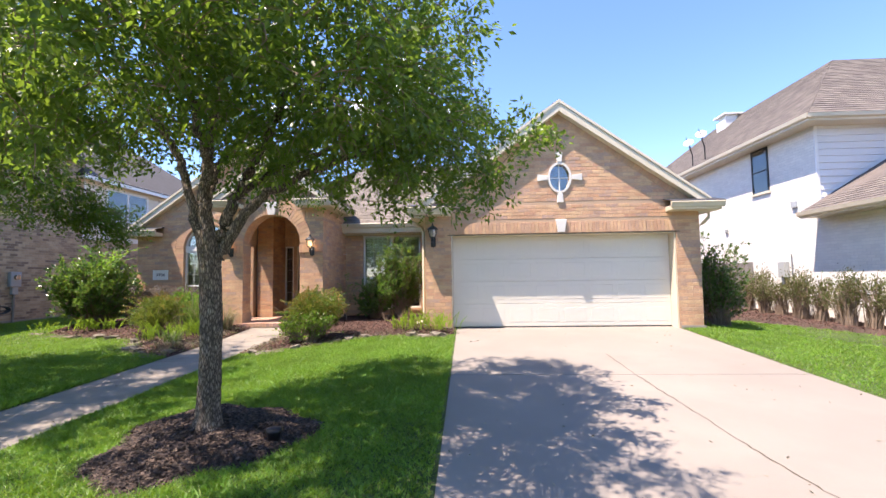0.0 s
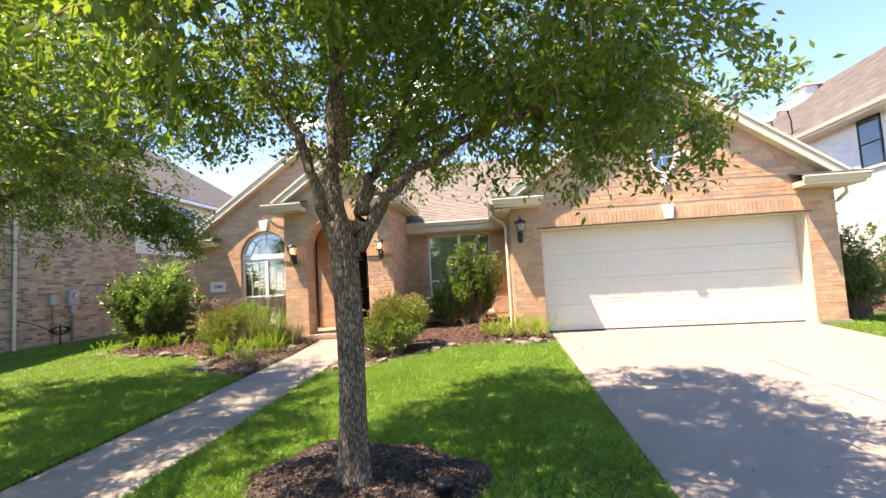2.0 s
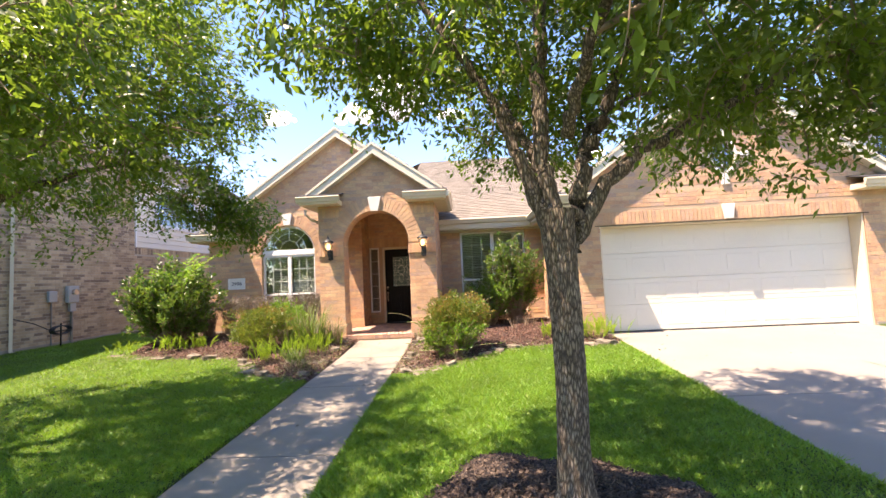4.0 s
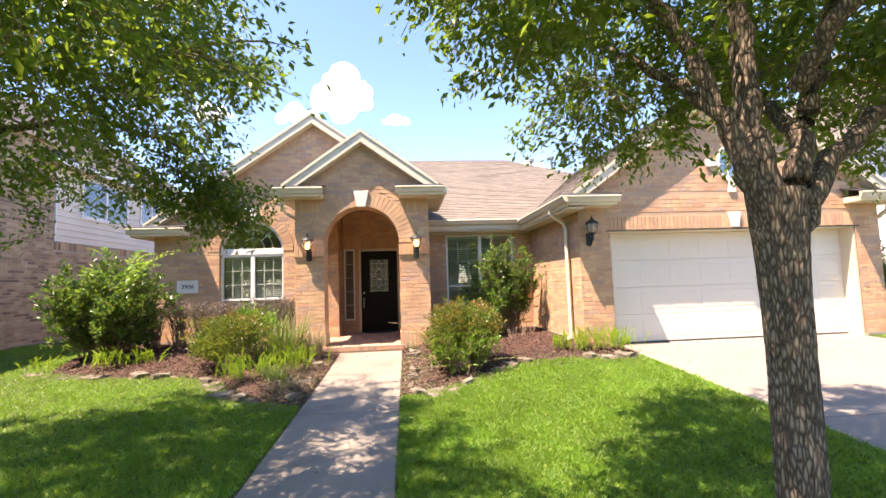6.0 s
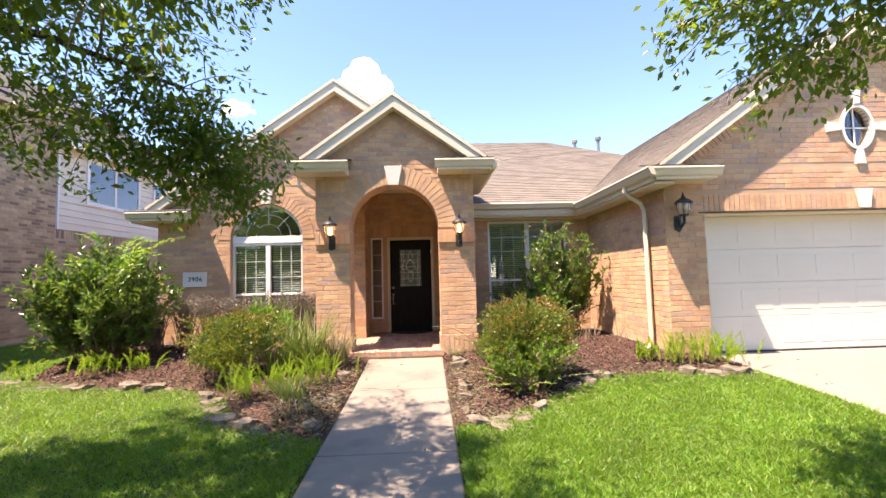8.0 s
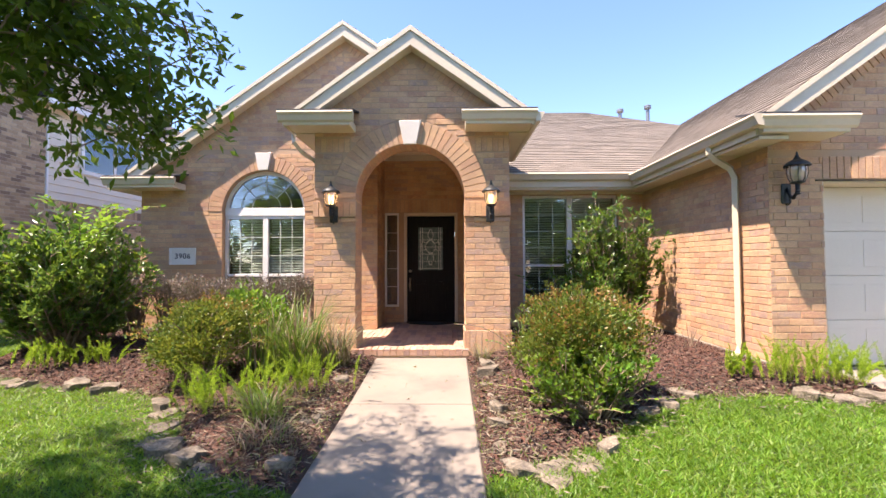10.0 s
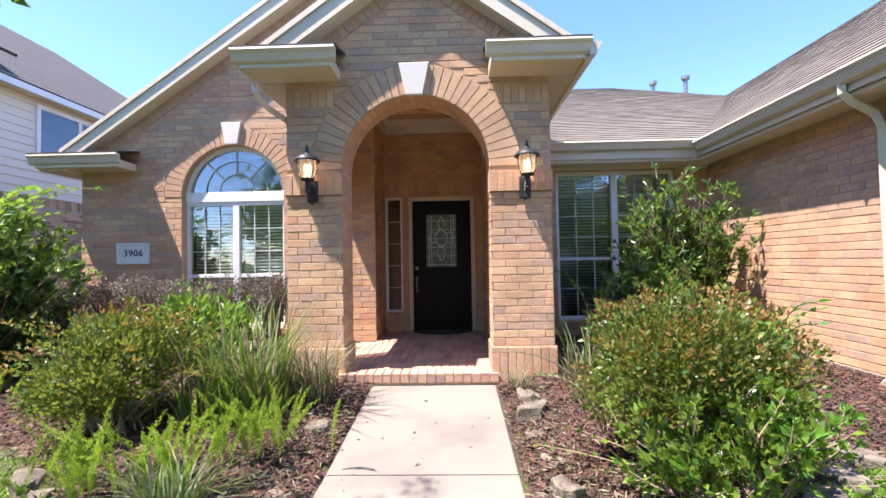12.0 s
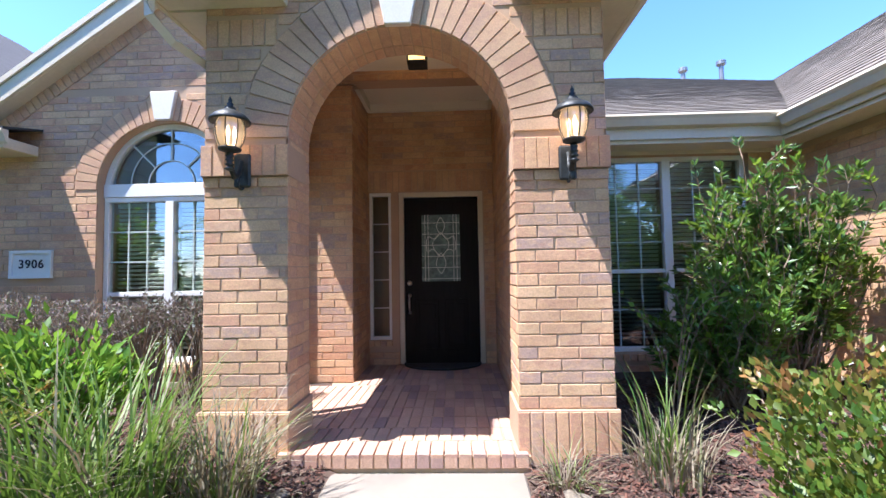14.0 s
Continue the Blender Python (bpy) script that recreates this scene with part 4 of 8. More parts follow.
# ---- roofs ----
def roof_plane(roof, pts, material, exposure=0.145, tab=0.32, near=None):
    """Shingle tabs laid over a sloped polygon; pts: its corners, the first two along the eave."""
    P = [Vector(p) for p in pts]
    U = (P[1] - P[0]).normalized()
    N = U.cross(P[2] - P[0]).normalized()
    if N.z < 0:
        N = -N
    V = N.cross(U).normalized()
    if V.z < 0:
        V = -V
    uv = [((p - P[0]).dot(U), (p - P[0]).dot(V)) for p in P]
    vmax = max(b for a, b in uv)
    rng = random.Random(int(P[0].x * 13 + P[0].y * 7 + len(pts)))

    def span(v):
        cuts = []
        for (a, b), (c, d) in zip(uv, uv[1:] + uv[:1]):
            if (b <= v) != (d <= v):
                cuts.append(a + (c - a) * (v - b) / (d - b))
        return (min(cuts), max(cuts)) if len(cuts) >= 2 else None
    vs, fs = [], []
    v = 0.0
    row = 0
    while v < vmax - 0.02:
        s0, s1 = span(v + 0.004), span(min(v + exposure, vmax) - 0.004)
        if s0 and s1:
            u = min(s0[0], s1[0]) - rng.uniform(0, tab)
            while u < max(s0[1], s1[1]):
                w = tab * rng.uniform(0.55, 1.25)
                a, b, c, d = max(u, s0[0]), min(u + w - 0.004, s0[1]), max(u, s1[0]), min(u + w - 0.004, s1[1])
                u += w
                if b - a < 0.01 and d - c < 0.01:
                    continue
                b, d = max(a, b), max(c, d)
                t = 0.012 + rng.uniform(0, 0.004)
                base = len(vs)
                top = min(v + exposure, vmax)
                for (uu, vv, h) in ((a, v, 0.0), (b, v, 0.0), (b, v, t), (a, v, t), (c, top, 0.003), (d, top, 0.003)):
                    vs.append(P[0] + U * uu + V * vv + N * h)
                fs += [(base, base + 1, base + 2, base + 3), (base + 3, base + 2, base + 5, base + 4)]
        v += exposure
        row += 1
    me = bpy.data.meshes.new("shingle_field")
    me.from_pydata([tuple(p) for p in vs], [], fs)
    me.materials.append(material)
    ob = new("shingle_field", me)
    ob.parent = roof
    tagged(ob, kind="stuff")
    return ob


def roof_deck(name, planes, material, lab, parent=None, thick=0.05):
    bm = bmesh.new()
    for pts in planes:
        P = [Vector(p) for p in pts]
        N = (P[1] - P[0]).cross(P[2] - P[0]).normalized()
        if N.z > 0:
            N = -N
        prism(bm, [tuple(p - Vector((0, 0, 0.004))) for p in P], N * thick)
    roof = part(name, bm, material, parent, lab, "" if parent else "structure")
    for pts in planes:
        roof_plane(roof, pts, material)
    return roof


def rake_plane(c, apex, half, k, side, y0, y1, y1b=None):
    """One slope of a gable roof that runs along y; y1b: where it ends at the eave."""
    y1b = y1 if y1b is None else y1b
    xe, ze = c + side * half, apex - half * k
    return [(xe, y0, ze), (xe, y1b, ze), (c, y1, apex), (c, y0, apex)]


EV = 2.97
main_planes = [[(-3.64, 12.60, EV), (5.64, 12.60, EV), (0.3, 19.4, 6.37), (-3.64, 19.4, 6.37)], [(-4.5, 13.66, 3.50), (-3.64, 13.66, 3.50), (-3.64, 19.4, 6.37), (-4.4, 19.4, 6.37)], [(5.64, 12.60, EV), (5.64, 26.2, EV), (0.3, 19.4, 6.37)], [(5.64, 26.2, EV), (-9.85, 26.2, EV), (-4.4, 19.4, 6.37), (0.3, 19.4, 6.37)], [(-9.85, 26.2, EV), (-9.85, 18.0, EV), (-9.85, 16.0, EV), (-4.4, 19.4, 6.37)]]
roof_main = roof_deck("roof_main", main_planes, M_SHINGLE, "brown asphalt shingle roof")
GO, GE = GAR_Y - 0.19, 3.32
g_planes = [rake_plane(G_C, G_APEX + 0.10, GE, K_GAR, s, GO, 17.4, 12.9) for s in (-1, 1)]
roof_gar = roof_deck("roof_garage", g_planes, M_SHINGLE, "brown asphalt shingle gable roof")
l_planes = [rake_plane(L_C, L_APEX + 0.10, 3.88, K_LEFT, -1, LEFT_Y - 0.19, 18.0, 18.0), [(L_C + 2.0, LEFT_Y - 0.19, L_APEX + 0.10 - 2.0 * K_LEFT), (L_C + 2.0, 14.95, L_APEX + 0.10 - 2.0 * K_LEFT), (L_C, 17.7, L_APEX + 0.10), (L_C, LEFT_Y - 0.19, L_APEX + 0.10)]]
roof_left = roof_deck("roof_left_wing", l_planes, M_SHINGLE, "brown asphalt shingle gable roof")
p_planes = [rake_plane(P_C, P_APEX + 0.10, 1.62, K_PORCH, s, PORCH_Y - 0.19, 15.2, 12.9) for s in (-1, 1)]
roof_porch = roof_deck("roof_porch", p_planes, M_SHINGLE, "small brown asphalt shingle gable roof")


def rake_board(roof, c, apex, half, k, y, side, depth=0.20):
    """The painted board, its drip strip and the soffit behind it along a gable's edge."""
    xe, ze = c + side * half, apex - half * k
    n = math.hypot(1, k)
    d = 0.20 * n
    bm = bmesh.new()
    prism(bm, [(c, y, apex), (xe, y, ze), (xe - side * 0.0, y, ze - d * 0.9), (c, y, apex - d)], (0, 0.03, 0))
    prism(bm, [(c, y - 0.022, apex + 0.01), (xe, y - 0.022, ze + 0.01), (xe, y - 0.022, ze - 0.05), (c, y - 0.022, apex - 0.055)], (0, 0.02, 0))
    b = part("rake_board", bm, M_TRIM, roof, "beige painted rake board")
    bm = bmesh.new()
    prism(bm, [(c, y + 0.03, apex - d + 0.02), (xe, y + 0.03, ze - d * 0.9 + 0.02), (xe, y + 0.03, ze - d * 0.9 - 0.005), (c, y + 0.03, apex - d - 0.005)], (0, 0.158, 0))
    part("soffit", bm, M_TRIM, roof, "beige painted sloped soffit")


for side in (-1, 1):
    rake_board(roof_gar, G_C, G_APEX + 0.09, 3.15, K_GAR, GO, side)
    rake_board(roof_left, L_C, L_APEX + 0.09, 3.66 if side < 0 else 2.0, K_LEFT, LEFT_Y - 0.19, side)
    rake_board(roof_porch, P_C, P_APEX + 0.09, 1.52, K_PORCH, PORCH_Y - 0.19, side)


def eave_return(roof, x0, x1, y_wall, z0, z1, out=0.36):
    """A boxed end of the eave under the gable: frieze, soffit, fascia, gutter lip and flashing on top."""
    y = y_wall - out
    part("eave_box", boxes((x0, x1, y, y_wall - 0.002, z1 - 0.165, z1 - 0.06), bevel=0.006), M_TRIM, roof, "beige painted boxed eave return")
    bm = bmesh.new()
    e = 0.05
    prism(bm, [(x0 - e, y - 0.07, z1), (x0 - e, y - 0.075, z1 - 0.02), (x0 - e, y - 0.05, z1 - 0.05), (x0 - e, y - 0.03, z1 - 0.11), (x0 - e, y - 0.002, z1 - 0.13), (x0 - e, y - 0.002, z1)], (x1 - x0 + 2 * e, 0, 0))
    part("gutter", bm, M_GUTTER, roof, "almond painted gutter")
    bm = bmesh.new()
    prism(bm, [(x0 - e, y - 0.06, z1 + 0.003), (x1 + e, y - 0.06, z1 + 0.003), (x1 + e, y_wall - 0.01, z1 + 0.10), (x0 - e, y_wall - 0.01, z1 + 0.10)], (0, 0, 0.02))
    part("cap", bm, M_FLASH, roof, "dark shingled cap of the eave return")


eave_return(roof_gar, 4.60, 5.60, GAR_Y, 2.62, 2.92)
eave_return(roof_gar, -0.98, -0.10, GAR_Y, 2.62, 2.92)
eave_return(roof_left, -9.80, -8.70, LEFT_Y, 2.52, 2.86)
eave_return(roof_porch, -6.28, -5.42, PORCH_Y, 3.06, 3.36)
eave_return(roof_porch, -3.95, -3.10, PORCH_Y, 3.06, 3.36)


def gutter_run(roof, a, b, out, z):
    """A straight gutter with its fascia and soffit; out: the way it faces."""
    a, b, o = Vector(a), Vector(b), Vector(out)
    bm = bmesh.new()
    prof = [(0.0, 0.0), (0.10, 0.0), (0.108, -0.02), (0.085, -0.05), (0.06, -0.11), (0.0, -0.125)]
    prism(bm, [tuple(a + o * p + Vector((0, 0, z + q))) for p, q in prof], b - a)
    part("gutter", bm, M_GUTTER, roof, "almond painted gutter")


part("fascia", boxes((PX1, GX0 + 0.3, 12.60, 12.63, 2.74, 2.95)), M_TRIM, roof_main, "beige painted fascia")
part("soffit", boxes((PX1, GX0 + 0.3, 12.632, RIGHT_Y, 2.70, 2.74)), M_TRIM, roof_main, "beige painted soffit")
part("fascia", boxes((GX0 - 0.33, GX0 - 0.30, GAR_Y - 0.3, 12.598, 2.74, 2.93)), M_TRIM, roof_main, "beige painted fascia")
part("soffit", boxes((GX0 - 0.298, GX0, GAR_Y - 0.3, 12.63, 2.70, 2.735)), M_TRIM, roof_main, "beige painted soffit")
gutter_run(roof_main, (PX1, 12.60, 0), (GX0 - 0.33, 12.60, 0), (0, -1, 0), EV)
gutter_run(roof_main, (GX0 - 0.33, GAR_Y - 0.42, 0), (GX0 - 0.33, 12.5, 0), (-1, 0, 0), 2.93)
for xa, xb, xc, y1 in ((PX1, PX1 + 0.26, PX1 + 0.29, 12.6), (PX0, PX0 - 0.26, PX0 - 0.29, 12.4)):
    part("soffit", boxes((min(xa, xb), max(xa, xb), PORCH_Y, y1, 3.185, 3.215)), M_TRIM, roof_porch, "beige painted soffit of the porch")
    part("fascia", boxes((min(xb, xc), max(xb, xc), PORCH_Y - 0.34, y1, 3.18, 3.30)), M_TRIM, roof_porch, "beige painted side fascia of the porch")
gutter_run(roof_porch, (PX1 + 0.29, PORCH_Y - 0.4, 0), (PX1 + 0.29, 12.7, 0), (1, 0, 0), 3.33)
part("frieze", boxes((PX1, GX0, RIGHT_Y - 0.03, RIGHT_Y, 2.665, 2.70)), M_TRIM, wall_right, "beige frieze board")
part("corner_post", boxes((PX0 - 0.045, PX0 - 0.005, PORCH_Y + 0.42, PORCH_Y + 0.50, 0.2, 3.05)), M_WHITE, wall_porch, "white painted downspout behind the pier")
part("fascia", boxes((5.30, 5.60, GAR_Y - 0.3, 26, 2.74, 2.78), (5.60, 5.63, GAR_Y - 0.3, 26, 2.75, 2.92)), M_TRIM, roof_gar, "beige painted side fascia")
part("fascia", boxes((HX0 - 0.33, HX0, LEFT_Y - 0.3, 26, 2.67, 2.71), (HX0 - 0.36, HX0 - 0.33, LEFT_Y - 0.3, 26, 2.68, 2.80)), M_TRIM, roof_left, "beige painted side fascia")

# vent pipes on the roof
for x, y, zt in ((1.05, 18.3, 6.10), (1.75, 18.0, 6.10)):
    v = thing("roof_vent_pipe", x, y, 5.6, "galvanised vent pipe with a cap, on the brown shingle roof", "roof vent")
    bm = bmesh.new()
    tube(bm, [(x, y, 5.2), (x, y, zt - 0.12)], 0.05, 10)
    wpart("pipe", bm, M_PIPE, v)
    bm = bmesh.new()
    lathe(bm, [(0.055, zt - 0.14), (0.10, zt - 0.10), (0.10, zt - 0.02), (0.06, zt)], x, y, 12)
    wpart("cap", bm, M_PIPE, v)


# ---- openings ----
def keystone(cx, y, z0, z1, w0, w1, name, lab):
    bm = bmesh.new()
    prism(bm, [(cx - w0, y, z0), (cx + w0, y, z0), (cx + w1, y, z1), (cx - w1, y, z1)], (0, -0.05, 0))
    bmesh.ops.bevel(bm, geom=list(bm.edges), offset=0.006, segments=1, affect="EDGES")
    return part(name, bm, M_STONE, None, lab, "structure")


keystone(ACX, PORCH_Y, 3.03, 3.35, 0.085, 0.15, "keystone", "pale cast-stone keystone over the porch arch").parent = wall_porch
keystone(LCX, LEFT_Y, LSP + LR + 0.0, LSP + LR + 0.30, 0.085, 0.14, "keystone", "pale cast-stone keystone over the arched window").parent = wall_left
keystone(OV[0], GAR_Y, GDT + 0.02, GDT + 0.30, 0.075, 0.12, "keystone", "pale cast-stone keystone over the garage door").parent = wall_gar


def pane(bm_args, y, parent, nm="pane"):
    x0, x1, z0, z1 = bm_args
    ob = part(nm, boxes((x0, x1, y, y + 0.004, z0, z1)), M_GLASS, parent)
    ob.visible_shadow = False
    return ob


def blinds(parent_win, x0, x1, z0, z1, y):
    b = part("blind", boxes((x0 + 0.01, x1 - 0.01, y - 0.02, y + 0.02, z1 - 0.05, z1)), M_BLIND, parent_win, "closed white venetian blind")
    n = int((z1 - z0 - 0.08) / 0.046)
    me = None
    for i in range(n):
        if me is None:
            bm = bmesh.new()
            prism(bm, [(x0 + 0.015, y - 0.019, 0.010), (x0 + 0.015, y + 0.018, -0.016), (x0 + 0.015, y + 0.02, -0.014), (x0 + 0.015, y - 0.017, 0.012)], (x1 - x0 - 0.03, 0, 0))
            me = bpy.data.meshes.new("slat")
            bmesh.ops.recalc_face_normals(bm, faces=bm.faces)
            bm.to_mesh(me)
            bm.free()
            me.materials.append(M_BLIND)
        ob = new("slat", me)
        ob.parent = b
        ob.location = (0, 0, z1 - 0.08 - i * 0.046)


def sash_window(name, x0, x1, z0, z1, y, rail, cols, rows_up, rows_lo, lab, blinds_low=True):
    """A pair of single-hung sashes with a mullion, muntins, glass and a blind behind."""
    frame_w = 0.05
    cx = (x0 + x1) / 2
    bm = boxes((x0, x1, y, y + 0.07, z0, z0 + frame_w), (x0, x1, y, y + 0.07, z1 - frame_w, z1), (x0, x0 + frame_w, y, y + 0.07, z0 + frame_w, z1 - frame_w), (x1 - frame_w, x1, y, y + 0.07, z0 + frame_w, z1 - frame_w), (cx - 0.045, cx + 0.045, y - 0.004, y + 0.07, z0 + frame_w, z1 - frame_w), bevel=0.004)
    win = part(name, bm, M_WHITE, None, lab, "structure")
    for a, b in ((x0 + frame_w, cx - 0.045), (cx + 0.045, x1 - frame_w)):
        part("meeting_rail", boxes((a, b, y + 0.006, y + 0.06, rail - 0.022, rail + 0.022), bevel=0.003), M_WHITE, win)
        for (lo, hi, rows) in ((z0 + frame_w, rail - 0.022, rows_lo), (rail + 0.022, z1 - frame_w, rows_up)):
            bm = bmesh.new()
            for i in range(1, cols):
                u = a + (b - a) * i / cols
                box(bm, u - 0.007, u + 0.007, y + 0.022, y + 0.034, lo, hi)
            for j in range(1, rows):
                v = lo + (hi - lo) * j / rows
                for i in range(cols):
                    u0 = a + (b - a) * i / cols + (0.007 if i else 0)
                    u1 = a + (b - a) * (i + 1) / cols - (0.007 if i < cols - 1 else 0)
                    box(bm, u0, u1, y + 0.022, y + 0.034, v - 0.007, v + 0.007)
            part("muntin", bm, M_MUNTIN, win)
            pane((a, b, lo, hi), y + 0.038, win)
        blinds(win, a, b, z0 + frame_w, z1 - frame_w, y + 0.13)
    return win


LWY, RWY = LEFT_Y + 0.09, RIGHT_Y + 0.07
win1 = sash_window("window_1", LW0 + 0.004, LW1 - 0.004, LWB + 0.004, LSP - 0.07, LWY, 1.235, 3, 3, 2, "white double window with grilles and blinds under a fanlight")
part("window_transom", boxes((LW0 + 0.004, LW1 - 0.004, LWY - 0.015, LWY + 0.07, LSP - 0.068, LSP + 0.07), bevel=0.004), M_WHITE, win1)


def arc_strip(bm, cx, cz, r0, r1, a0, a1, y0, y1, n=24):
    prev = None
    for i in range(n + 1):
        a = a0 + (a1 - a0) * i / n
        cur = [bm.verts.new((cx + r * math.cos(a), y, cz + r * math.sin(a))) for r, y in ((r0, y0), (r1, y0), (r1, y1), (r0, y1))]
        if prev:
            for k in range(4):
                bm.faces.new((prev[k], prev[(k + 1) % 4], cur[(k + 1) % 4], cur[k]))
        else:
            bm.faces.new(cur)
        prev = cur
    bm.faces.new(prev[::-1])
    return bm


FZ = LSP + 0.07
fr = math.sqrt(LR ** 2 - 0.07 ** 2)
part("fanlight_frame", arc_strip(bmesh.new(), LCX, LSP, LR - 0.055, LR - 0.003, math.asin(0.07 / LR), math.pi - math.asin(0.07 / LR), LWY, LWY + 0.07), M_WHITE, win1)
bm = bmesh.new()
arc_strip(bm, LCX, FZ, 0.243, 0.254, 0, math.pi, LWY + 0.022, LWY + 0.034)
arc_strip(bm, LCX, FZ, 0.433, 0.444, 0, math.pi, LWY + 0.022, LWY + 0.034)
for a in (45, 90, 135):
    c, s = math.cos(radians(a)), math.sin(radians(a))
    prism(bm, [(LCX + c * 0.255 - s * 0.007, LWY + 0.021, FZ + s * 0.255 + c * 0.007), (LCX + c * 0.255 + s * 0.007, LWY + 0.021, FZ + s * 0.255 - c * 0.007), (LCX + c * 0.62 + s * 0.007, LWY + 0.021, FZ + s * 0.62 - c * 0.007), (LCX + c * 0.62 - s * 0.007, LWY + 0.021, FZ + s * 0.62 + c * 0.007)], (0, 0.014, 0))
part("fanlight_muntin", bm, M_MUNTIN, win1)
bm = bmesh.new()
pts = [(LCX + (LR - 0.05) * math.cos(a), LWY + 0.038, LSP + max(0.07, (LR - 0.05) * math.sin(a))) for a in [math.pi * i / 30 for i in range(31)]]
prism(bm, pts, (0, 0.004, 0))
fp = part("pane", bm, M_GLASS, win1)
fp.visible_shadow = False
sash_window("window_2", RW0 + 0.004, RW1 - 0.004, RWB + 0.004, RWT - 0.004, RWY, 1.385, 3, 4, 2, "white double window with grilles and blinds")

# oval window with its four cast-stone blocks
bm = bmesh.new()
n = 32
ring_o = [(OV[0] + (OV[2] + 0.045) * math.cos(2 * math.pi * i / n), OV[1] + (OV[3] + 0.045) * math.sin(2 * math.pi * i / n)) for i in range(n)]
ring_i = [(OV[0] + (OV[2] - 0.0) * math.cos(2 * math.pi * i / n), OV[1] + (OV[3] - 0.0) * math.sin(2 * math.pi * i / n)) for i in range(n)]
v = [[bm.verts.new((p[0], y, p[1])) for p in r] for r, y in ((ring_o, GAR_Y + 0.01), (ring_o, GAR_Y - 0.03), (ring_i, GAR_Y - 0.03), (ring_i, GAR_Y + 0.12))]
for a, b in zip(v, v[1:]):
    for k in range(n):
        bm.faces.new((a[k], a[(k + 1) % n], b[(k + 1) % n], b[k]))
oval = part("window_3", bm, M_STONE, None, "oval window with a cast-stone surround and a blue reflection", "structure")
bm = bmesh.new()
prism(bm, [(p[0], GAR_Y + 0.06, p[1]) for p in ring_i], (0, 0.004, 0))
part("pane", bm, M_GLASS, oval).visible_shadow = False
part("muntin", boxes((OV[0] - 0.009, OV[0] + 0.009, GAR_Y + 0.04, GAR_Y + 0.055, OV[1] - OV[3] + 0.005, OV[1] + OV[3] - 0.005), (OV[0] - OV[2] + 0.005, OV[0] - 0.009, GAR_Y + 0.04, GAR_Y + 0.055, OV[1] - 0.009, OV[1] + 0.009), (OV[0] + 0.009, OV[0] + OV[2] - 0.005, GAR_Y + 0.04, GAR_Y + 0.055, OV[1] - 0.009, OV[1] + 0.009)), M_WHITE, oval)
part("backing", boxes((OV[0] - 0.5, OV[0] + 0.5, GAR_Y + 0.6, GAR_Y + 0.62, OV[1] - 0.5, OV[1] + 0.5)), M_ROOM, oval, "dark attic wall behind the glass")
for dx, dz in ((1, 0), (-1, 0), (0, 1), (0, -1)):
    a, b = (OV[2] if dx else OV[3]) + 0.05, (0.49 if dx else 0.56)
    q = [(a, -0.05), (b, -0.075), (b, 0.075), (a, 0.05)]
    bm = bmesh.new()
    prism(bm, [(OV[0] + (p * dx if dx else s), GAR_Y + 0.005, OV[1] + (s if dx else p * dz)) for p, s in q], (0, -0.045, 0))
    bmesh.ops.bevel(bm, geom=list(bm.edges), offset=0.005, segments=1, affect="EDGES")
    part("stone_block", bm, M_STONE, oval)

# garage door
GYD = GAR_Y + 0.30
gd = part("door_garage", boxes((GD0 + 0.03, GD1 - 0.03, GYD + 0.02, GYD + 0.05, GDB + 0.06, GDT - 0.03)), M_GDOOR, None, "closed white sectional garage door", "structure")
zs = np.linspace(GDB + 0.065, GDT - 0.035, 5)
for a, b in zip(zs, zs[1:]):
    sec = part("section", boxes((GD0 + 0.035, GD1 - 0.035, GYD, GYD + 0.02, a + 0.003, b - 0.003), bevel=0.003), M_GDOOR, gd)
    bm = bmesh.new()
    for i in range(8):
        w = (GD1 - GD0 - 0.07) / 8
        x = GD0 + 0.035 + w * i
        box(bm, x + 0.06, x + w - 0.06, GYD - 0.004, GYD + 0.001, a + 0.10, b - 0.10, bevel=0.003)
    part("raised_panel", bm, M_GDOOR, sec)
part("seal", boxes((GD0 + 0.03, GD1 - 0.03, GYD - 0.003, GYD + 0.04, GDB + 0.025, GDB + 0.06)), M_SEAL, gd, "dark rubber bottom seal")
part("trim_garage", boxes((GD0 + 0.0, GD0 + 0.03, GAR_Y + 0.02, GYD + 0.06, GDB, GDT - 0.012), (GD1 - 0.03, GD1, GAR_Y + 0.02, GYD + 0.06, GDB, GDT - 0.012), (GD0 + 0.03, GD1 - 0.03, GAR_Y + 0.02, GYD + 0.06, GDT - 0.03, GDT - 0.013)), M_TRIM, gd, "beige painted jamb of the garage opening")
part("floor_garage", boxes((GD0, GD1, GAR_Y + 0.155, GAR_Y + 0.7, 0.0, GDB + 0.02)), M_CONCRETE, None, "garage sill and dark inside", "structure")

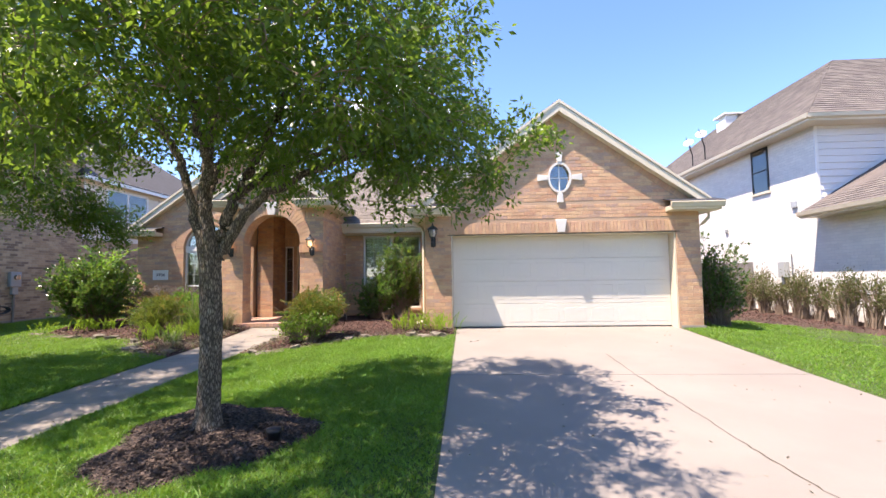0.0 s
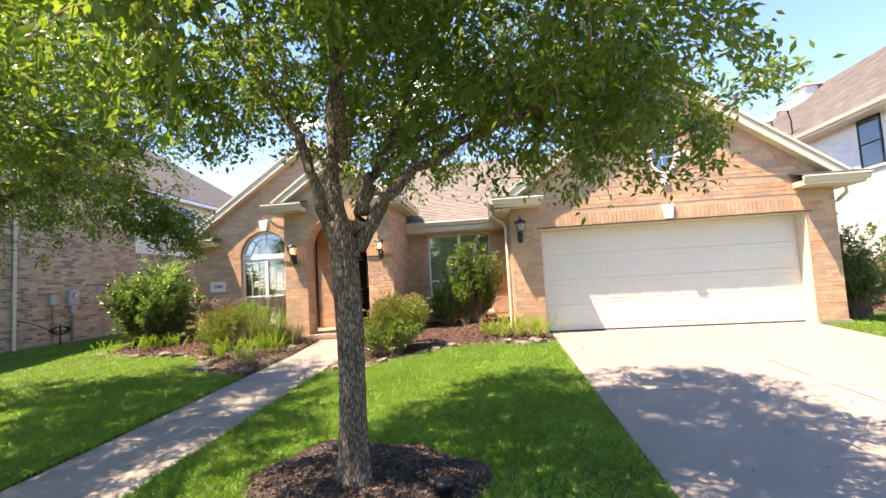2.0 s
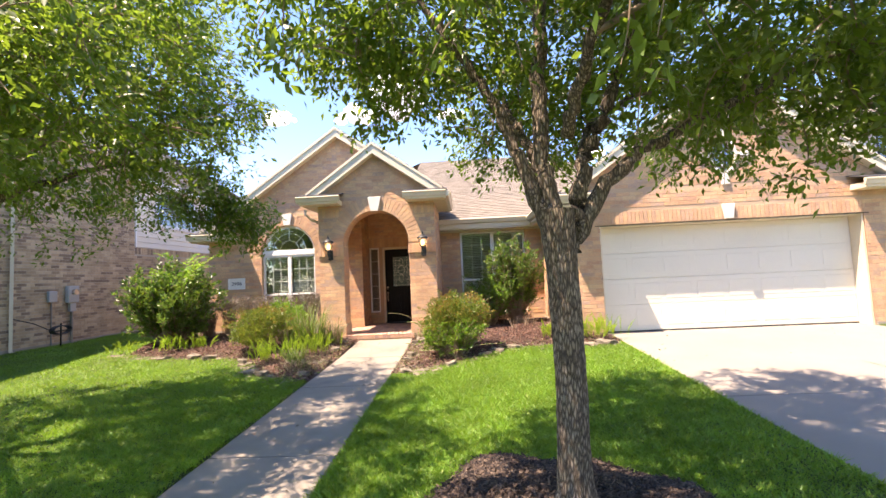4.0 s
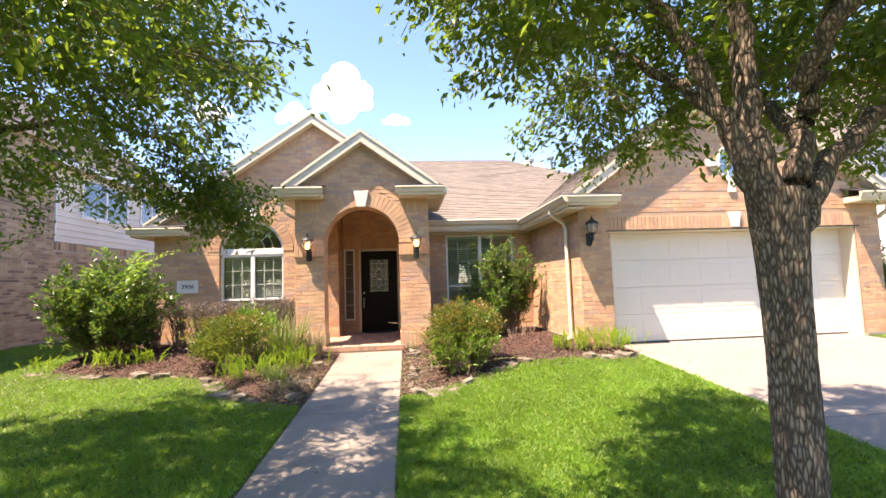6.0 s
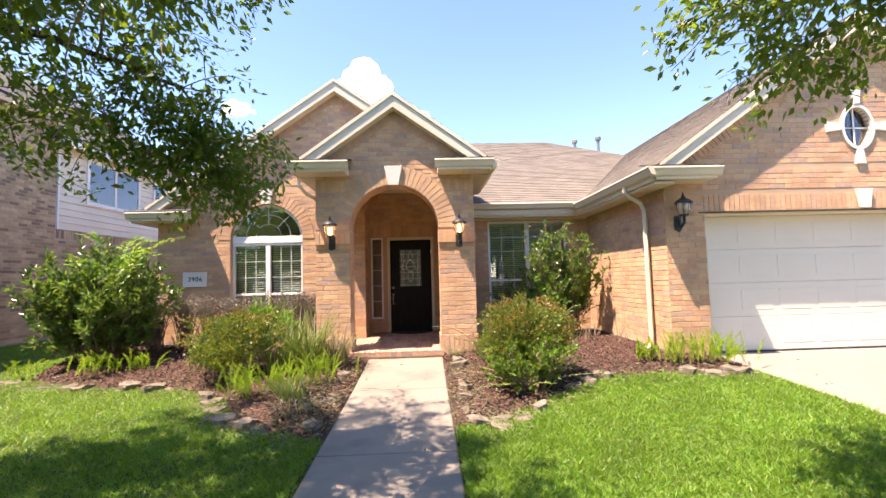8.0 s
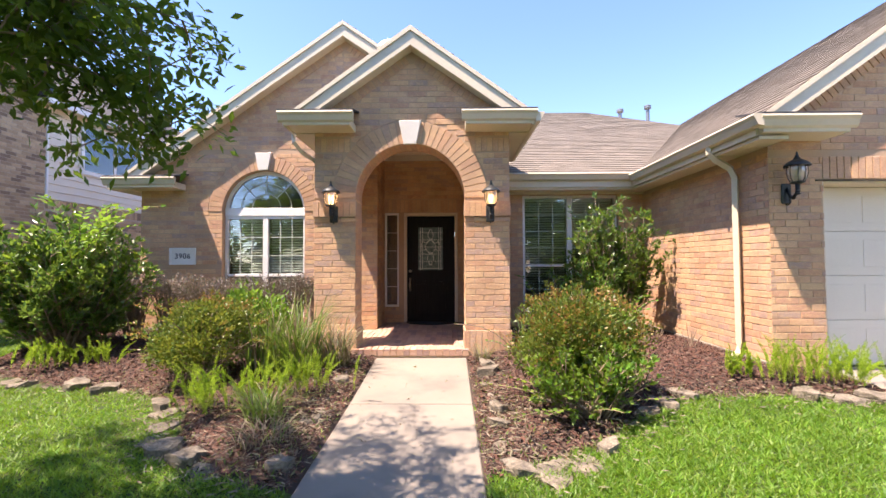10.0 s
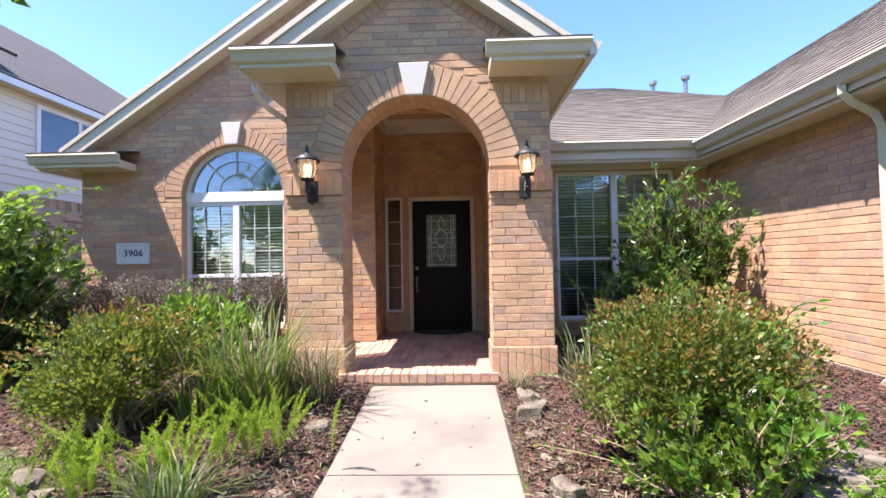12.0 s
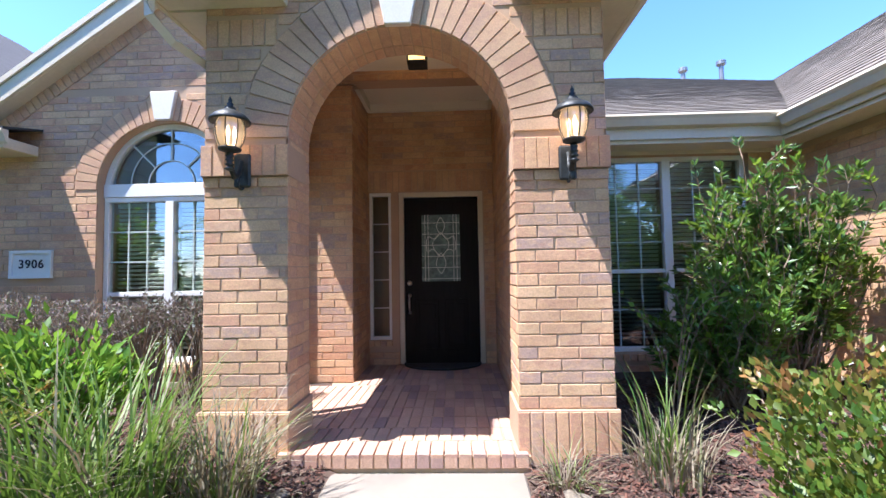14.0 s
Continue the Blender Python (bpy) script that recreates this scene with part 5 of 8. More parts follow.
# front door with its sidelight
DYF = VY + 0.05
door_casing = part("door_1", boxes((DX0 - 0.06, DX0 - 0.004, DYF - 0.03, DYF + 0.10, FLOOR, 2.40), (DX1 + 0.004, DX1 + 0.06, DYF - 0.03, DYF + 0.10, FLOOR, 2.40), (DX0 - 0.004, DX1 + 0.004, DYF - 0.03, DYF + 0.10, DT + 0.006, 2.40), bevel=0.004), M_TRIM, None, "closed dark stained front door in a beige frame", "structure")
GLX0, GLX1, GLZ0, GLZ1 = -4.78, -4.27, 1.28, 2.14
leaf = part("leaf", boxes((DX0, GLX0, DYF, DYF + 0.045, DB, DT), (GLX1, DX1, DYF, DYF + 0.045, DB, DT), (GLX0, GLX1, DYF, DYF + 0.045, DB, GLZ0), (GLX0, GLX1, DYF, DYF + 0.045, GLZ1, DT)), M_DOOR, door_casing, "espresso stained door leaf")
for x0, x1 in ((-4.84, -4.56), (-4.48, -4.20)):
    part("panel", boxes((x0, x1, DYF - 0.008, DYF - 0.001, 0.48, 1.08), bevel=0.006), M_DOOR, leaf)
    part("panel", boxes((x0 + 0.04, x1 - 0.04, DYF - 0.014, DYF - 0.009, 0.53, 1.03), bevel=0.005), M_DOOR, leaf)
part("door_glass", boxes((GLX0, GLX1, DYF + 0.012, DYF + 0.02, GLZ0, GLZ1)), M_TEXGLASS, leaf, "textured leaded glass")
bm = boxes((GLX0, GLX0 + 0.02, DYF - 0.004, DYF + 0.012, GLZ0, GLZ1), (GLX1 - 0.02, GLX1, DYF - 0.004, DYF + 0.012, GLZ0, GLZ1), (GLX0 + 0.02, GLX1 - 0.02, DYF - 0.004, DYF + 0.012, GLZ0, GLZ0 + 0.02), (GLX0 + 0.02, GLX1 - 0.02, DYF - 0.004, DYF + 0.012, GLZ1 - 0.02, GLZ1))
part("glass_frame", bm, M_DOOR, leaf)
bm = bmesh.new()
gc = (GLX0 + GLX1) / 2
for u in (0.06, 0.10, 0.41, 0.45):
    tube(bm, [(GLX0 + u, DYF + 0.008, GLZ0 + 0.02), (GLX0 + u, DYF + 0.008, GLZ1 - 0.02)], 0.0035, 5)
for f in (0.06, 0.22, 0.38, 0.54, 0.70, 0.86):
    z = GLZ0 + f * (GLZ1 - GLZ0)
    tube(bm, [(GLX0 + 0.02, DYF + 0.008, z), (GLX1 - 0.02, DYF + 0.008, z)], 0.0035, 5)
for s in (-1, 1):
    for r, zc, w in ((0.11, 1.98, 0.05), (0.15, 1.75, 0.10), (0.13, 1.52, 0.06)):
        tube(bm, [(gc + s * w * math.sin(math.pi * i / 10), DYF + 0.005, zc - r + 2 * r * i / 10) for i in range(11)], 0.0045, 5)
    tube(bm, [(gc + s * (0.02 + 0.16 * math.sin(math.pi * i / 12)), DYF + 0.005, 1.60 + 0.30 * i / 12 + 0.05 * math.sin(i)) for i in range(13)], 0.0045, 5)
part("came", bm, M_CAME, leaf, "leaded scroll pattern")
bm = bmesh.new()
tube(bm, [(-4.915, DYF - 0.05, 1.12), (-4.915, DYF - 0.065, 1.06), (-4.915, DYF - 0.062, 0.98), (-4.915, DYF - 0.03, 0.93)], [0.009, 0.012, 0.012, 0.009], 8)
tube(bm, [(-4.915, DYF - 0.001, 1.13), (-4.915, DYF - 0.055, 1.12)], [0.024, 0.012], 12)
tube(bm, [(-4.915, DYF - 0.001, 0.92), (-4.915, DYF - 0.03, 0.925)], [0.018, 0.010], 12)
part("handle", bm, M_NICKEL, leaf, "satin nickel grip handle", smooth=True)
bm = bmesh.new()
tube(bm, [(-4.915, DYF - 0.001, 1.28), (-4.915, DYF - 0.022, 1.28)], [0.03, 0.027], 16)
part("deadbolt", bm, M_NICKEL, leaf, "satin nickel deadbolt", smooth=True)
part("threshold", boxes((DX0 - 0.004, DX1 + 0.004, DYF - 0.05, DYF + 0.10, FLOOR, DB - 0.004), bevel=0.006), M_NICKEL, door_casing, "metal threshold")
sl = part("window_4", boxes((SX0, SX0 + 0.035, DYF - 0.03, DYF + 0.04, SB, 2.40), (SX1 - 0.035, SX1, DYF - 0.03, DYF + 0.04, SB, 2.40), (SX0 + 0.035, SX1 - 0.035, DYF - 0.03, DYF + 0.04, SB, SB + 0.04), (SX0 + 0.035, SX1 - 0.035, DYF - 0.03, DYF + 0.04, 2.36, 2.40), bevel=0.003), M_WHITE, None, "narrow white sidelight with five panes", "structure")
for i in range(5):
    z0 = SB + 0.04 + i * (2.36 - SB - 0.04) / 5
    z1 = SB + 0.04 + (i + 1) * (2.36 - SB - 0.04) / 5
    pane((SX0 + 0.035, SX1 - 0.035, z0 + 0.006, z1 - 0.006), DYF + 0.005, sl)
    if i:
        part("muntin", boxes((SX0 + 0.035, SX1 - 0.035, DYF - 0.004, DYF + 0.014, z0 - 0.006, z0 + 0.006)), M_WHITE, sl)
part("backing", boxes((SX0 - 0.1, SX1 + 0.1, DYF + 0.42, DYF + 0.44, 0.3, 2.5)), M_ROOM, sl, "dim hallway wall")
part("post", boxes((SX1 + 0.001, DX0 - 0.062, DYF - 0.03, DYF + 0.10, FLOOR, 2.40)), M_TRIM, door_casing)
mat_ob = thing("door_mat", -4.52, VY - 0.12, FLOOR, "dark half-round rubber door mat lying on the brick porch floor", "door mat")
bm = bmesh.new()
prism(bm, [(-4.52 + 0.46 * math.cos(a), VY - 0.01 - 0.36 * math.sin(a), FLOOR) for a in [math.pi * i / 20 for i in range(21)]], (0, 0, 0.014))
wpart("mat", bm, M_MAT, mat_ob)
bm = bmesh.new()
arc_strip(bm, 0, 0, 0.93, 1.0, 0, math.pi, 0, 1, 20)
for vv in bm.verts:
    vv.co = Vector((-4.52 + 0.46 * vv.co.x, VY - 0.01 - 0.36 * vv.co.z, FLOOR + 0.014 + 0.006 * vv.co.y))
wpart("border", bm, M_MAT, mat_ob)

# house number
plq = thing("house_number_plaque", -8.735, LEFT_Y, 1.42, "white stone number plaque reading 3906, set in the brick wall", "house number")
wpart("plaque", boxes((-8.96, -8.51, LEFT_Y - 0.012, LEFT_Y + 0.02, 1.42, 1.71), bevel=0.004), M_WHITE, plq)
bm = boxes((-8.96, -8.51, LEFT_Y - 0.03, LEFT_Y - 0.0125, 1.42, 1.45), (-8.96, -8.51, LEFT_Y - 0.03, LEFT_Y - 0.0125, 1.68, 1.71), (-8.96, -8.93, LEFT_Y - 0.03, LEFT_Y - 0.0125, 1.45, 1.68), (-8.54, -8.51, LEFT_Y - 0.03, LEFT_Y - 0.0125, 1.45, 1.68))
wpart("rim", bm, M_WHITE, plq)


def writing(text, size, at, parent, material, name="numerals"):
    c = bpy.data.curves.new(name, "FONT")
    c.body, c.size, c.extrude, c.align_x, c.align_y = text, size, 0.002, "CENTER", "CENTER"
    c.offset = 0.0015
    tmp = new("t", c)
    me = bpy.data.meshes.new_from_object(tmp)
    bpy.data.objects.remove(tmp)
    for vv in me.vertices:
        vv.co = Vector((at[0] + vv.co.x, at[1] - vv.co.z, at[2] + vv.co.y))
    me.materials.clear()
    ob = link_mesh(name, me, material)
    ob.parent = parent
    ob.matrix_parent_inverse = Matrix.Translation(-parent.location)
    return ob


for digit, dx in zip("3906", (-0.105, -0.035, 0.035, 0.105)):
    writing(digit, 0.125, (-8.735 + dx, LEFT_Y - 0.015, 1.565), plq, M_INK, "numeral")


# ---- wall lanterns ----
def lantern(x, y, z, lit):
    """A curved-glass coach lantern on a scrolled arm; y: the wall's face."""
    state = "lit, glowing warm" if lit else "unlit"
    th = thing("wall_lantern", x, y, z, "weathered dark metal coach lantern, %s, on the brick wall" % state, "wall lamp", "coach lanterns on the brick front")
    cy = y - 0.17
    bm = boxes((x - 0.055, x + 0.055, y - 0.022, y, z - 0.02, z + 0.20), bevel=0.012)
    wpart("backplate", bm, M_LAMP, th)
    bm = bmesh.new()
    tube(bm, [(x, y - 0.02, z + 0.15), (x, y - 0.06, z + 0.06), (x, y - 0.11, z + 0.03), (x, cy, z + 0.09), (x, cy, z + 0.17)], [0.014, 0.018, 0.02, 0.018, 0.022], 8)
    for k in range(4):
        lathe(bm, [(0.012, z + 0.055 + 0.027 * k), (0.032 - 0.002 * k, z + 0.065 + 0.027 * k), (0.012, z + 0.078 + 0.027 * k)], x, cy, 12)
    tube(bm, [(x, y - 0.03 - 0.035 * math.sin(a), z + 0.0 + 0.035 * math.cos(a)) for a in [0.5 + 0.45 * i for i in range(12)]], 0.008, 6)
    wpart("arm", bm, M_LAMP, th, smooth=True)
    bm = bmesh.new()
    lathe(bm, [(0.025, z + 0.165), (0.062, z + 0.178), (0.068, z + 0.188), (0.06, z + 0.195)], x, cy, 20)
    wpart("base_cup", bm, M_LAMP, th, smooth=True)
    prof = [(0.058, z + 0.193), (0.078, z + 0.235), (0.088, z + 0.285), (0.088, z + 0.325), (0.080, z + 0.362)]
    bm = bmesh.new()
    rings = [[bm.verts.new((x + r * math.cos(2 * math.pi * k / 24), cy + r * math.sin(2 * math.pi * k / 24), h)) for k in range(24)] for r, h in prof]
    for a, b in zip(rings, rings[1:]):
        for k in range(24):
            bm.faces.new((a[k], a[(k + 1) % 24], b[(k + 1) % 24], b[k]))
    g = wpart("glass", bm, M_LAMPGLASS, th, "clear curved glass", smooth=True)
    g.visible_shadow = False
    bm = bmesh.new()
    for k in range(8):
        a = 2 * math.pi * k / 8 + 0.2
        tube(bm, [(x + (r + 0.003) * math.cos(a), cy + (r + 0.003) * math.sin(a), h) for r, h in prof], 0.0035, 5)
    wpart("rib", bm, M_LAMP, th)
    bm = bmesh.new()
    lathe(bm, [(0.086, z + 0.362), (0.118, z + 0.352), (0.120, z + 0.362), (0.098, z + 0.392), (0.058, z + 0.418), (0.035, z + 0.43), (0.030, z + 0.445), (0.016, z + 0.455), (0.020, z + 0.468), (0.009, z + 0.480), (0.013, z + 0.490), (0.002, z + 0.515)], x, cy, 24)
    wpart("hood", bm, M_LAMP, th, smooth=True)
    bm = bmesh.new()
    for k in range(3):
        a = 2 * math.pi * k / 3 + 0.6
        px, py = x + 0.026 * math.cos(a), cy + 0.026 * math.sin(a)
        lathe(bm, [(0.006, z + 0.20), (0.008, z + 0.255), (0.013, z + 0.28), (0.011, z + 0.30), (0.003, z + 0.325)], px, py, 8)
    wpart("bulb", bm, M_BULB if lit else M_WHITE, th, "candle bulb", smooth=True)
    return th


lantern(-5.70, PORCH_Y - 0.03, 2.00, True)
lantern(-3.62, PORCH_Y - 0.03, 2.00, True)
lantern(-0.50, GAR_Y, 2.09, False)

pl = thing("ceiling_lantern", -4.66, 12.05, VZ, "square brass ceiling lantern glowing amber under the porch ceiling", "ceiling lamp")
wpart("frame", boxes((-4.76, -4.56, 11.95, 12.15, VZ - 0.02, VZ), (-4.75, -4.735, 11.96, 11.975, VZ - 0.16, VZ - 0.02), (-4.585, -4.57, 11.96, 11.975, VZ - 0.16, VZ - 0.02), (-4.75, -4.735, 12.125, 12.14, VZ - 0.16, VZ - 0.02), (-4.585, -4.57, 12.125, 12.14, VZ - 0.16, VZ - 0.02), (-4.75, -4.57, 11.96, 12.14, VZ - 0.175, VZ - 0.16)), M_LAMP, pl)
wpart("pane", boxes((-4.734, -4.586, 11.976, 12.124, VZ - 0.158, VZ - 0.021)), M_AMBER, pl, "amber glass")

# downspouts
ds = thing("downspout", -0.78, 10.30, 0.4, "almond painted downspout with two elbows, fixed to the brick wall", "downspout", "downspouts")
bm = bmesh.new()
tube(bm, [(-1.03, 10.35, 2.84), (-1.03, 10.35, 2.74), (-0.95, 10.34, 2.66), (-0.80, 10.32, 2.56), (-0.755, 10.31, 2.44), (-0.755, 10.30, 0.50), (-0.80, 10.26, 0.38), (-0.92, 10.20, 0.34)], 0.042, 4)
wpart("pipe", bm, M_GUTTER, ds)
ds = thing("downspout", -6.15, 10.8, 2.9, "short almond elbow from the porch gutter into the brick pier", "downspout", "downspouts")
bm = bmesh.new()
tube(bm, [(-6.16, 10.62, 3.10), (-6.16, 10.62, 3.00), (-6.10, 10.75, 2.90), (-6.02, 10.98, 2.86), (-6.02, 11.35, 2.84)], 0.035, 4)
wpart("pipe", bm, M_GUTTER, ds)
ds = thing("downspout", 5.38, 9.95, 0.4, "almond downspout running down the garage corner", "downspout", "downspouts")
bm = bmesh.new()
tube(bm, [(5.50, 9.85, 2.72), (5.50, 9.85, 2.62), (5.42, 9.95, 2.50), (5.36, 10.05, 2.42), (5.36, 10.05, 0.4)], 0.038, 4)
wpart("pipe", bm, M_GUTTER, ds)


# ---- plants ----
def leaf_cloud(name, centres, ways, sizes, parent, material, aspect=0.42, fold=0.25, seed=1, label="", kind=""):
    """Folded leaves, four corners each, at centres, along ways."""
    rng = np.random.default_rng(seed)
    n = len(centres)
    c = np.asarray(centres, dtype=float)
    d = np.asarray(ways, dtype=float)
    d /= np.linalg.norm(d, axis=1, keepdims=True) + 1e-9
    r = rng.normal(size=(n, 3))
    r[:, 2] *= 0.45
    s = np.cross(d, np.array([0, 0, 1.0]) + 0.9 * r)
    s /= np.linalg.norm(s, axis=1, keepdims=True) + 1e-9
    u = np.cross(s, d)
    L = np.asarray(sizes)[:, None] * np.ones((n, 1))
    w = L * aspect * 0.5
    mid = c + d * L * 0.45
    v = np.stack([c, mid - s * w + u * w * fold, c + d * L, mid + s * w + u * w * fold], 1).reshape(-1, 3)
    i = np.arange(n)[:, None] * 4
    f = np.concatenate([i + [0, 1, 2], i + [0, 2, 3]], 0)
    return raw(name, v, f, material, parent, label, kind)


def ellipsoid_points(rng, n, c, r, inner=0.5):
    d = rng.normal(size=(n, 3))
    d /= np.linalg.norm(d, axis=1, keepdims=True)
    q = inner + (1 - inner) * rng.random((n, 1)) ** 0.6
    return np.array(c) + d * q * np.array(r), d


def bezier(a, b, c, n):
    t = np.linspace(0, 1, n)[:, None]
    return (1 - t) ** 2 * np.array(a) + 2 * t * (1 - t) * np.array(b) + t ** 2 * np.array(c)


def lump_points(rng, lumps, n, inner, outer):
    """Places spread through a union of round masses, and the ways outward."""
    L = np.array(lumps)
    i = rng.choice(len(L), n, p=L[:, 3] ** 2.2 / (L[:, 3] ** 2.2).sum())
    d = rng.normal(size=(n, 3))
    d /= np.linalg.norm(d, axis=1, keepdims=True)
    q = inner + (outer - inner) * rng.random((n, 1)) ** 0.6
    return L[i, :3] + d * q * L[i, 3:4], d


def make_tree(name, base, limbs, lumps, n_twigs, leaf, label, seed, per_twig=46, low=2.0, trunk_r=0.093, fork=1.80, gap=-0.16, hang=()):
    """A trunk with furrowed bark, limbs, thin branches and many leaves."""
    rng = np.random.default_rng(seed)
    bx, by = base
    bz = gz(bx, by)
    th = thing(name, bx, by, bz, label, "tree")
    sides, rings = 64, 110
    vs = []
    for j in range(rings + 1):
        z = bz - 0.1 + (fork - bz + 0.16) * j / rings
        h = z - bz
        rad = trunk_r * (1 + 0.45 * math.exp(-max(0, h) * 8) + 0.16 * smooth_step(0.78, 1.0, j / rings))
        cx, cy = bx + 0.02 * math.sin(h * 2.0), by + 0.015 * math.sin(h * 1.5 + 1)
        for k in range(sides):
            a = 2 * math.pi * k / sides
            rr = noise.noise(Vector((math.cos(a) * 7, math.sin(a) * 7, h * 3.6 + seed)))
            r2 = noise.noise(Vector((math.cos(a) * 16, math.sin(a) * 16, h * 10)))
            r3 = noise.noise(Vector((math.cos(a) * 1.3, math.sin(a) * 1.3, h * 1.6 + 9)))
            q = rad * (1 + 0.075 * (1 - abs(rr) * 2.6) + 0.03 * r2 + 0.09 * r3)
            vs.append((cx + q * math.cos(a), cy + q * math.sin(a), z))
    fs = [(j * sides + k, j * sides + (k + 1) % sides, (j + 1) * sides + (k + 1) % sides, (j + 1) * sides + k) for j in range(rings) for k in range(sides)]
    raw("trunk", vs, fs, M_BARK, th, "furrowed grey-brown trunk", "", True)
    anchors, radii = [], []
    for li, (pts, r0, r1) in enumerate(limbs):
        P = np.array(pts, float)
        t = np.linspace(0, len(P) - 1, 34)
        path = np.stack([np.interp(t, np.arange(len(P)), P[:, k]) for k in range(3)], 1)
        for _ in range(3):
            path[1:-1] = (path[:-2] + path[1:-1] * 2 + path[2:]) / 4
        path[2:] += rng.normal(scale=0.010, size=path[2:].shape)
        bm = bmesh.new()
        rad = [(r0 + (r1 - r0) * (i / 33) ** 0.8) * rng.uniform(0.93, 1.07) for i in range(34)]
        tube(bm, [tuple(p) for p in path], rad, 14)
        wpart("limb", bm, M_BARK, th, "", smooth=True)
        anchors.append(path[9:])
        radii += rad[9:]
    A = np.concatenate(anchors)
    # secondary branches, then twigs
    sec, _ = lump_points(rng, lumps, 120, 0.1, 0.7)
    sec = sec[np.argsort([float(np.linalg.norm(A - p, axis=1).min()) for p in sec])]
    bm = bmesh.new()
    for p in sec:
        i = int(np.argmin(np.linalg.norm(A - p, axis=1) + (A[:, 2] > p[2]) * 0.4))
        a = A[i]
        m = (a + p) / 2 + np.array([0, 0, 0.08 + 0.1 * rng.random()])
        path = bezier(a, m, p, 9)
        path[1:-1] += rng.normal(scale=0.012, size=path[1:-1].shape)
        r0 = min(radii[i] * 0.6, 0.022)
        rr = [r0 + (0.005 - r0) * k / 8 for k in range(9)]
        tube(bm, [tuple(q) for q in path], rr, 6, cap=False)
        A = np.concatenate([A, path[3:]])
        radii += rr[3:]
    wpart("branch", bm, M_TWIG, th, "thin brown branches", "stuff", smooth=True)
    tw, td = lump_points(rng, lumps, n_twigs, 0.2, 1.03)
    lump = np.array([noise.noise(Vector(tuple(p * 1.15)) + Vector((seed * 7.3, 0, 0))) for p in tw])
    ok = (lump > gap) & (tw[:, 2] > low)
    tw, td = tw[ok], td[ok]
    for (ex, ey, ez, r, m) in hang:
        q = np.array([ex, ey, ez]) + rng.normal(size=(m, 3)) * r * np.array([1, 1, 0.8])
        tw = np.concatenate([tw, q])
        td = np.concatenate([td, rng.normal(size=(m, 3)) * 0.6])
    order = np.argsort([float(np.linalg.norm(A - p, axis=1).min()) for p in tw])
    bm = bmesh.new()
    cs, ws, ss = [], [], []
    for k0, j in enumerate(order):
        p, d = tw[j], td[j]
        a = A[int(np.argmin(np.linalg.norm(A - p, axis=1)))]
        out = d + rng.normal(scale=0.4, size=3)
        out[2] = out[2] * 0.35 - 0.2
        out /= np.linalg.norm(out) + 1e-6
        tip = p + out * rng.uniform(0.10, 0.28)
        path = bezier(a, p + np.array([0, 0, 0.05]), tip, 6)
        tube(bm, [tuple(q) for q in path], [0.0055 - 0.0007 * k for k in range(6)], 3, cap=False)
        if k0 % 3 == 0:
            A = np.concatenate([A, path[2:5]])
        n = int(per_twig * rng.uniform(0.6, 1.3))
        t = 0.15 + 0.85 * rng.random(n) ** 0.7
        c = ((1 - t) ** 2)[:, None] * a + (2 * t * (1 - t))[:, None] * (p + np.array([0, 0, 0.05])) + (t ** 2)[:, None] * tip
        c = c + rng.normal(scale=0.055, size=c.shape)
        w = rng.normal(scale=0.7, size=c.shape) + out * 0.8
        w[:, 2] -= 0.35
        cs.append(c)
        ws.append(w)
        ss.append(rng.uniform(0.6, 1.25, n) * leaf)
    wpart("twig", bm, M_TWIG, th, "fine drooping twigs", "stuff")
    leaf_cloud("crown", np.concatenate(cs), np.concatenate(ws), np.concatenate(ss), th, L_TREE, 0.44, 0.25, seed, "dense green crown of small oblong leaves", "stuff")
    return th


T1 = [
    ([(-2.13, 4.06, 1.50), (-2.17, 4.06, 1.85), (-2.20, 4.08, 2.3), (-2.15, 4.14, 3.1), (-2.08, 4.24, 4.4)], 0.082, 0.03),
    ([(-2.11, 4.06, 1.55), (-2.01, 4.07, 1.90), (-1.89, 4.10, 2.25), (-1.58, 4.18, 2.9), (-1.31, 4.24, 3.8)], 0.070, 0.026),
    ([(-2.08, 4.07, 1.55), (-1.88, 4.07, 1.95), (-1.58, 4.07, 2.22), (-1.13, 4.08, 2.42), (-0.46, 4.29, 2.75), (0.24, 4.44, 3.0)], 0.062, 0.014),
    ([(-2.15, 4.05, 1.65), (-2.32, 4.05, 2.10), (-2.48, 4.10, 2.62), (-2.85, 4.09, 3.16), (-3.16, 4.04, 3.7)], 0.058, 0.016),
    ([(-2.19, 4.08, 2.1), (-2.31, 4.44, 2.55), (-2.36, 4.94, 3.0), (-2.26, 5.64, 3.5)], 0.042, 0.014),
    ([(-1.96, 4.08, 2.15), (-1.71, 4.64, 2.6), (-1.16, 5.14, 3.0), (-0.66, 5.54, 3.3)], 0.040, 0.014),
    ([(-2.06, 3.98, 2.3), (-1.96, 3.54, 2.8), (-1.76, 2.84, 3.2), (-1.56, 2.34, 3.5)], 0.042, 0.014),
]
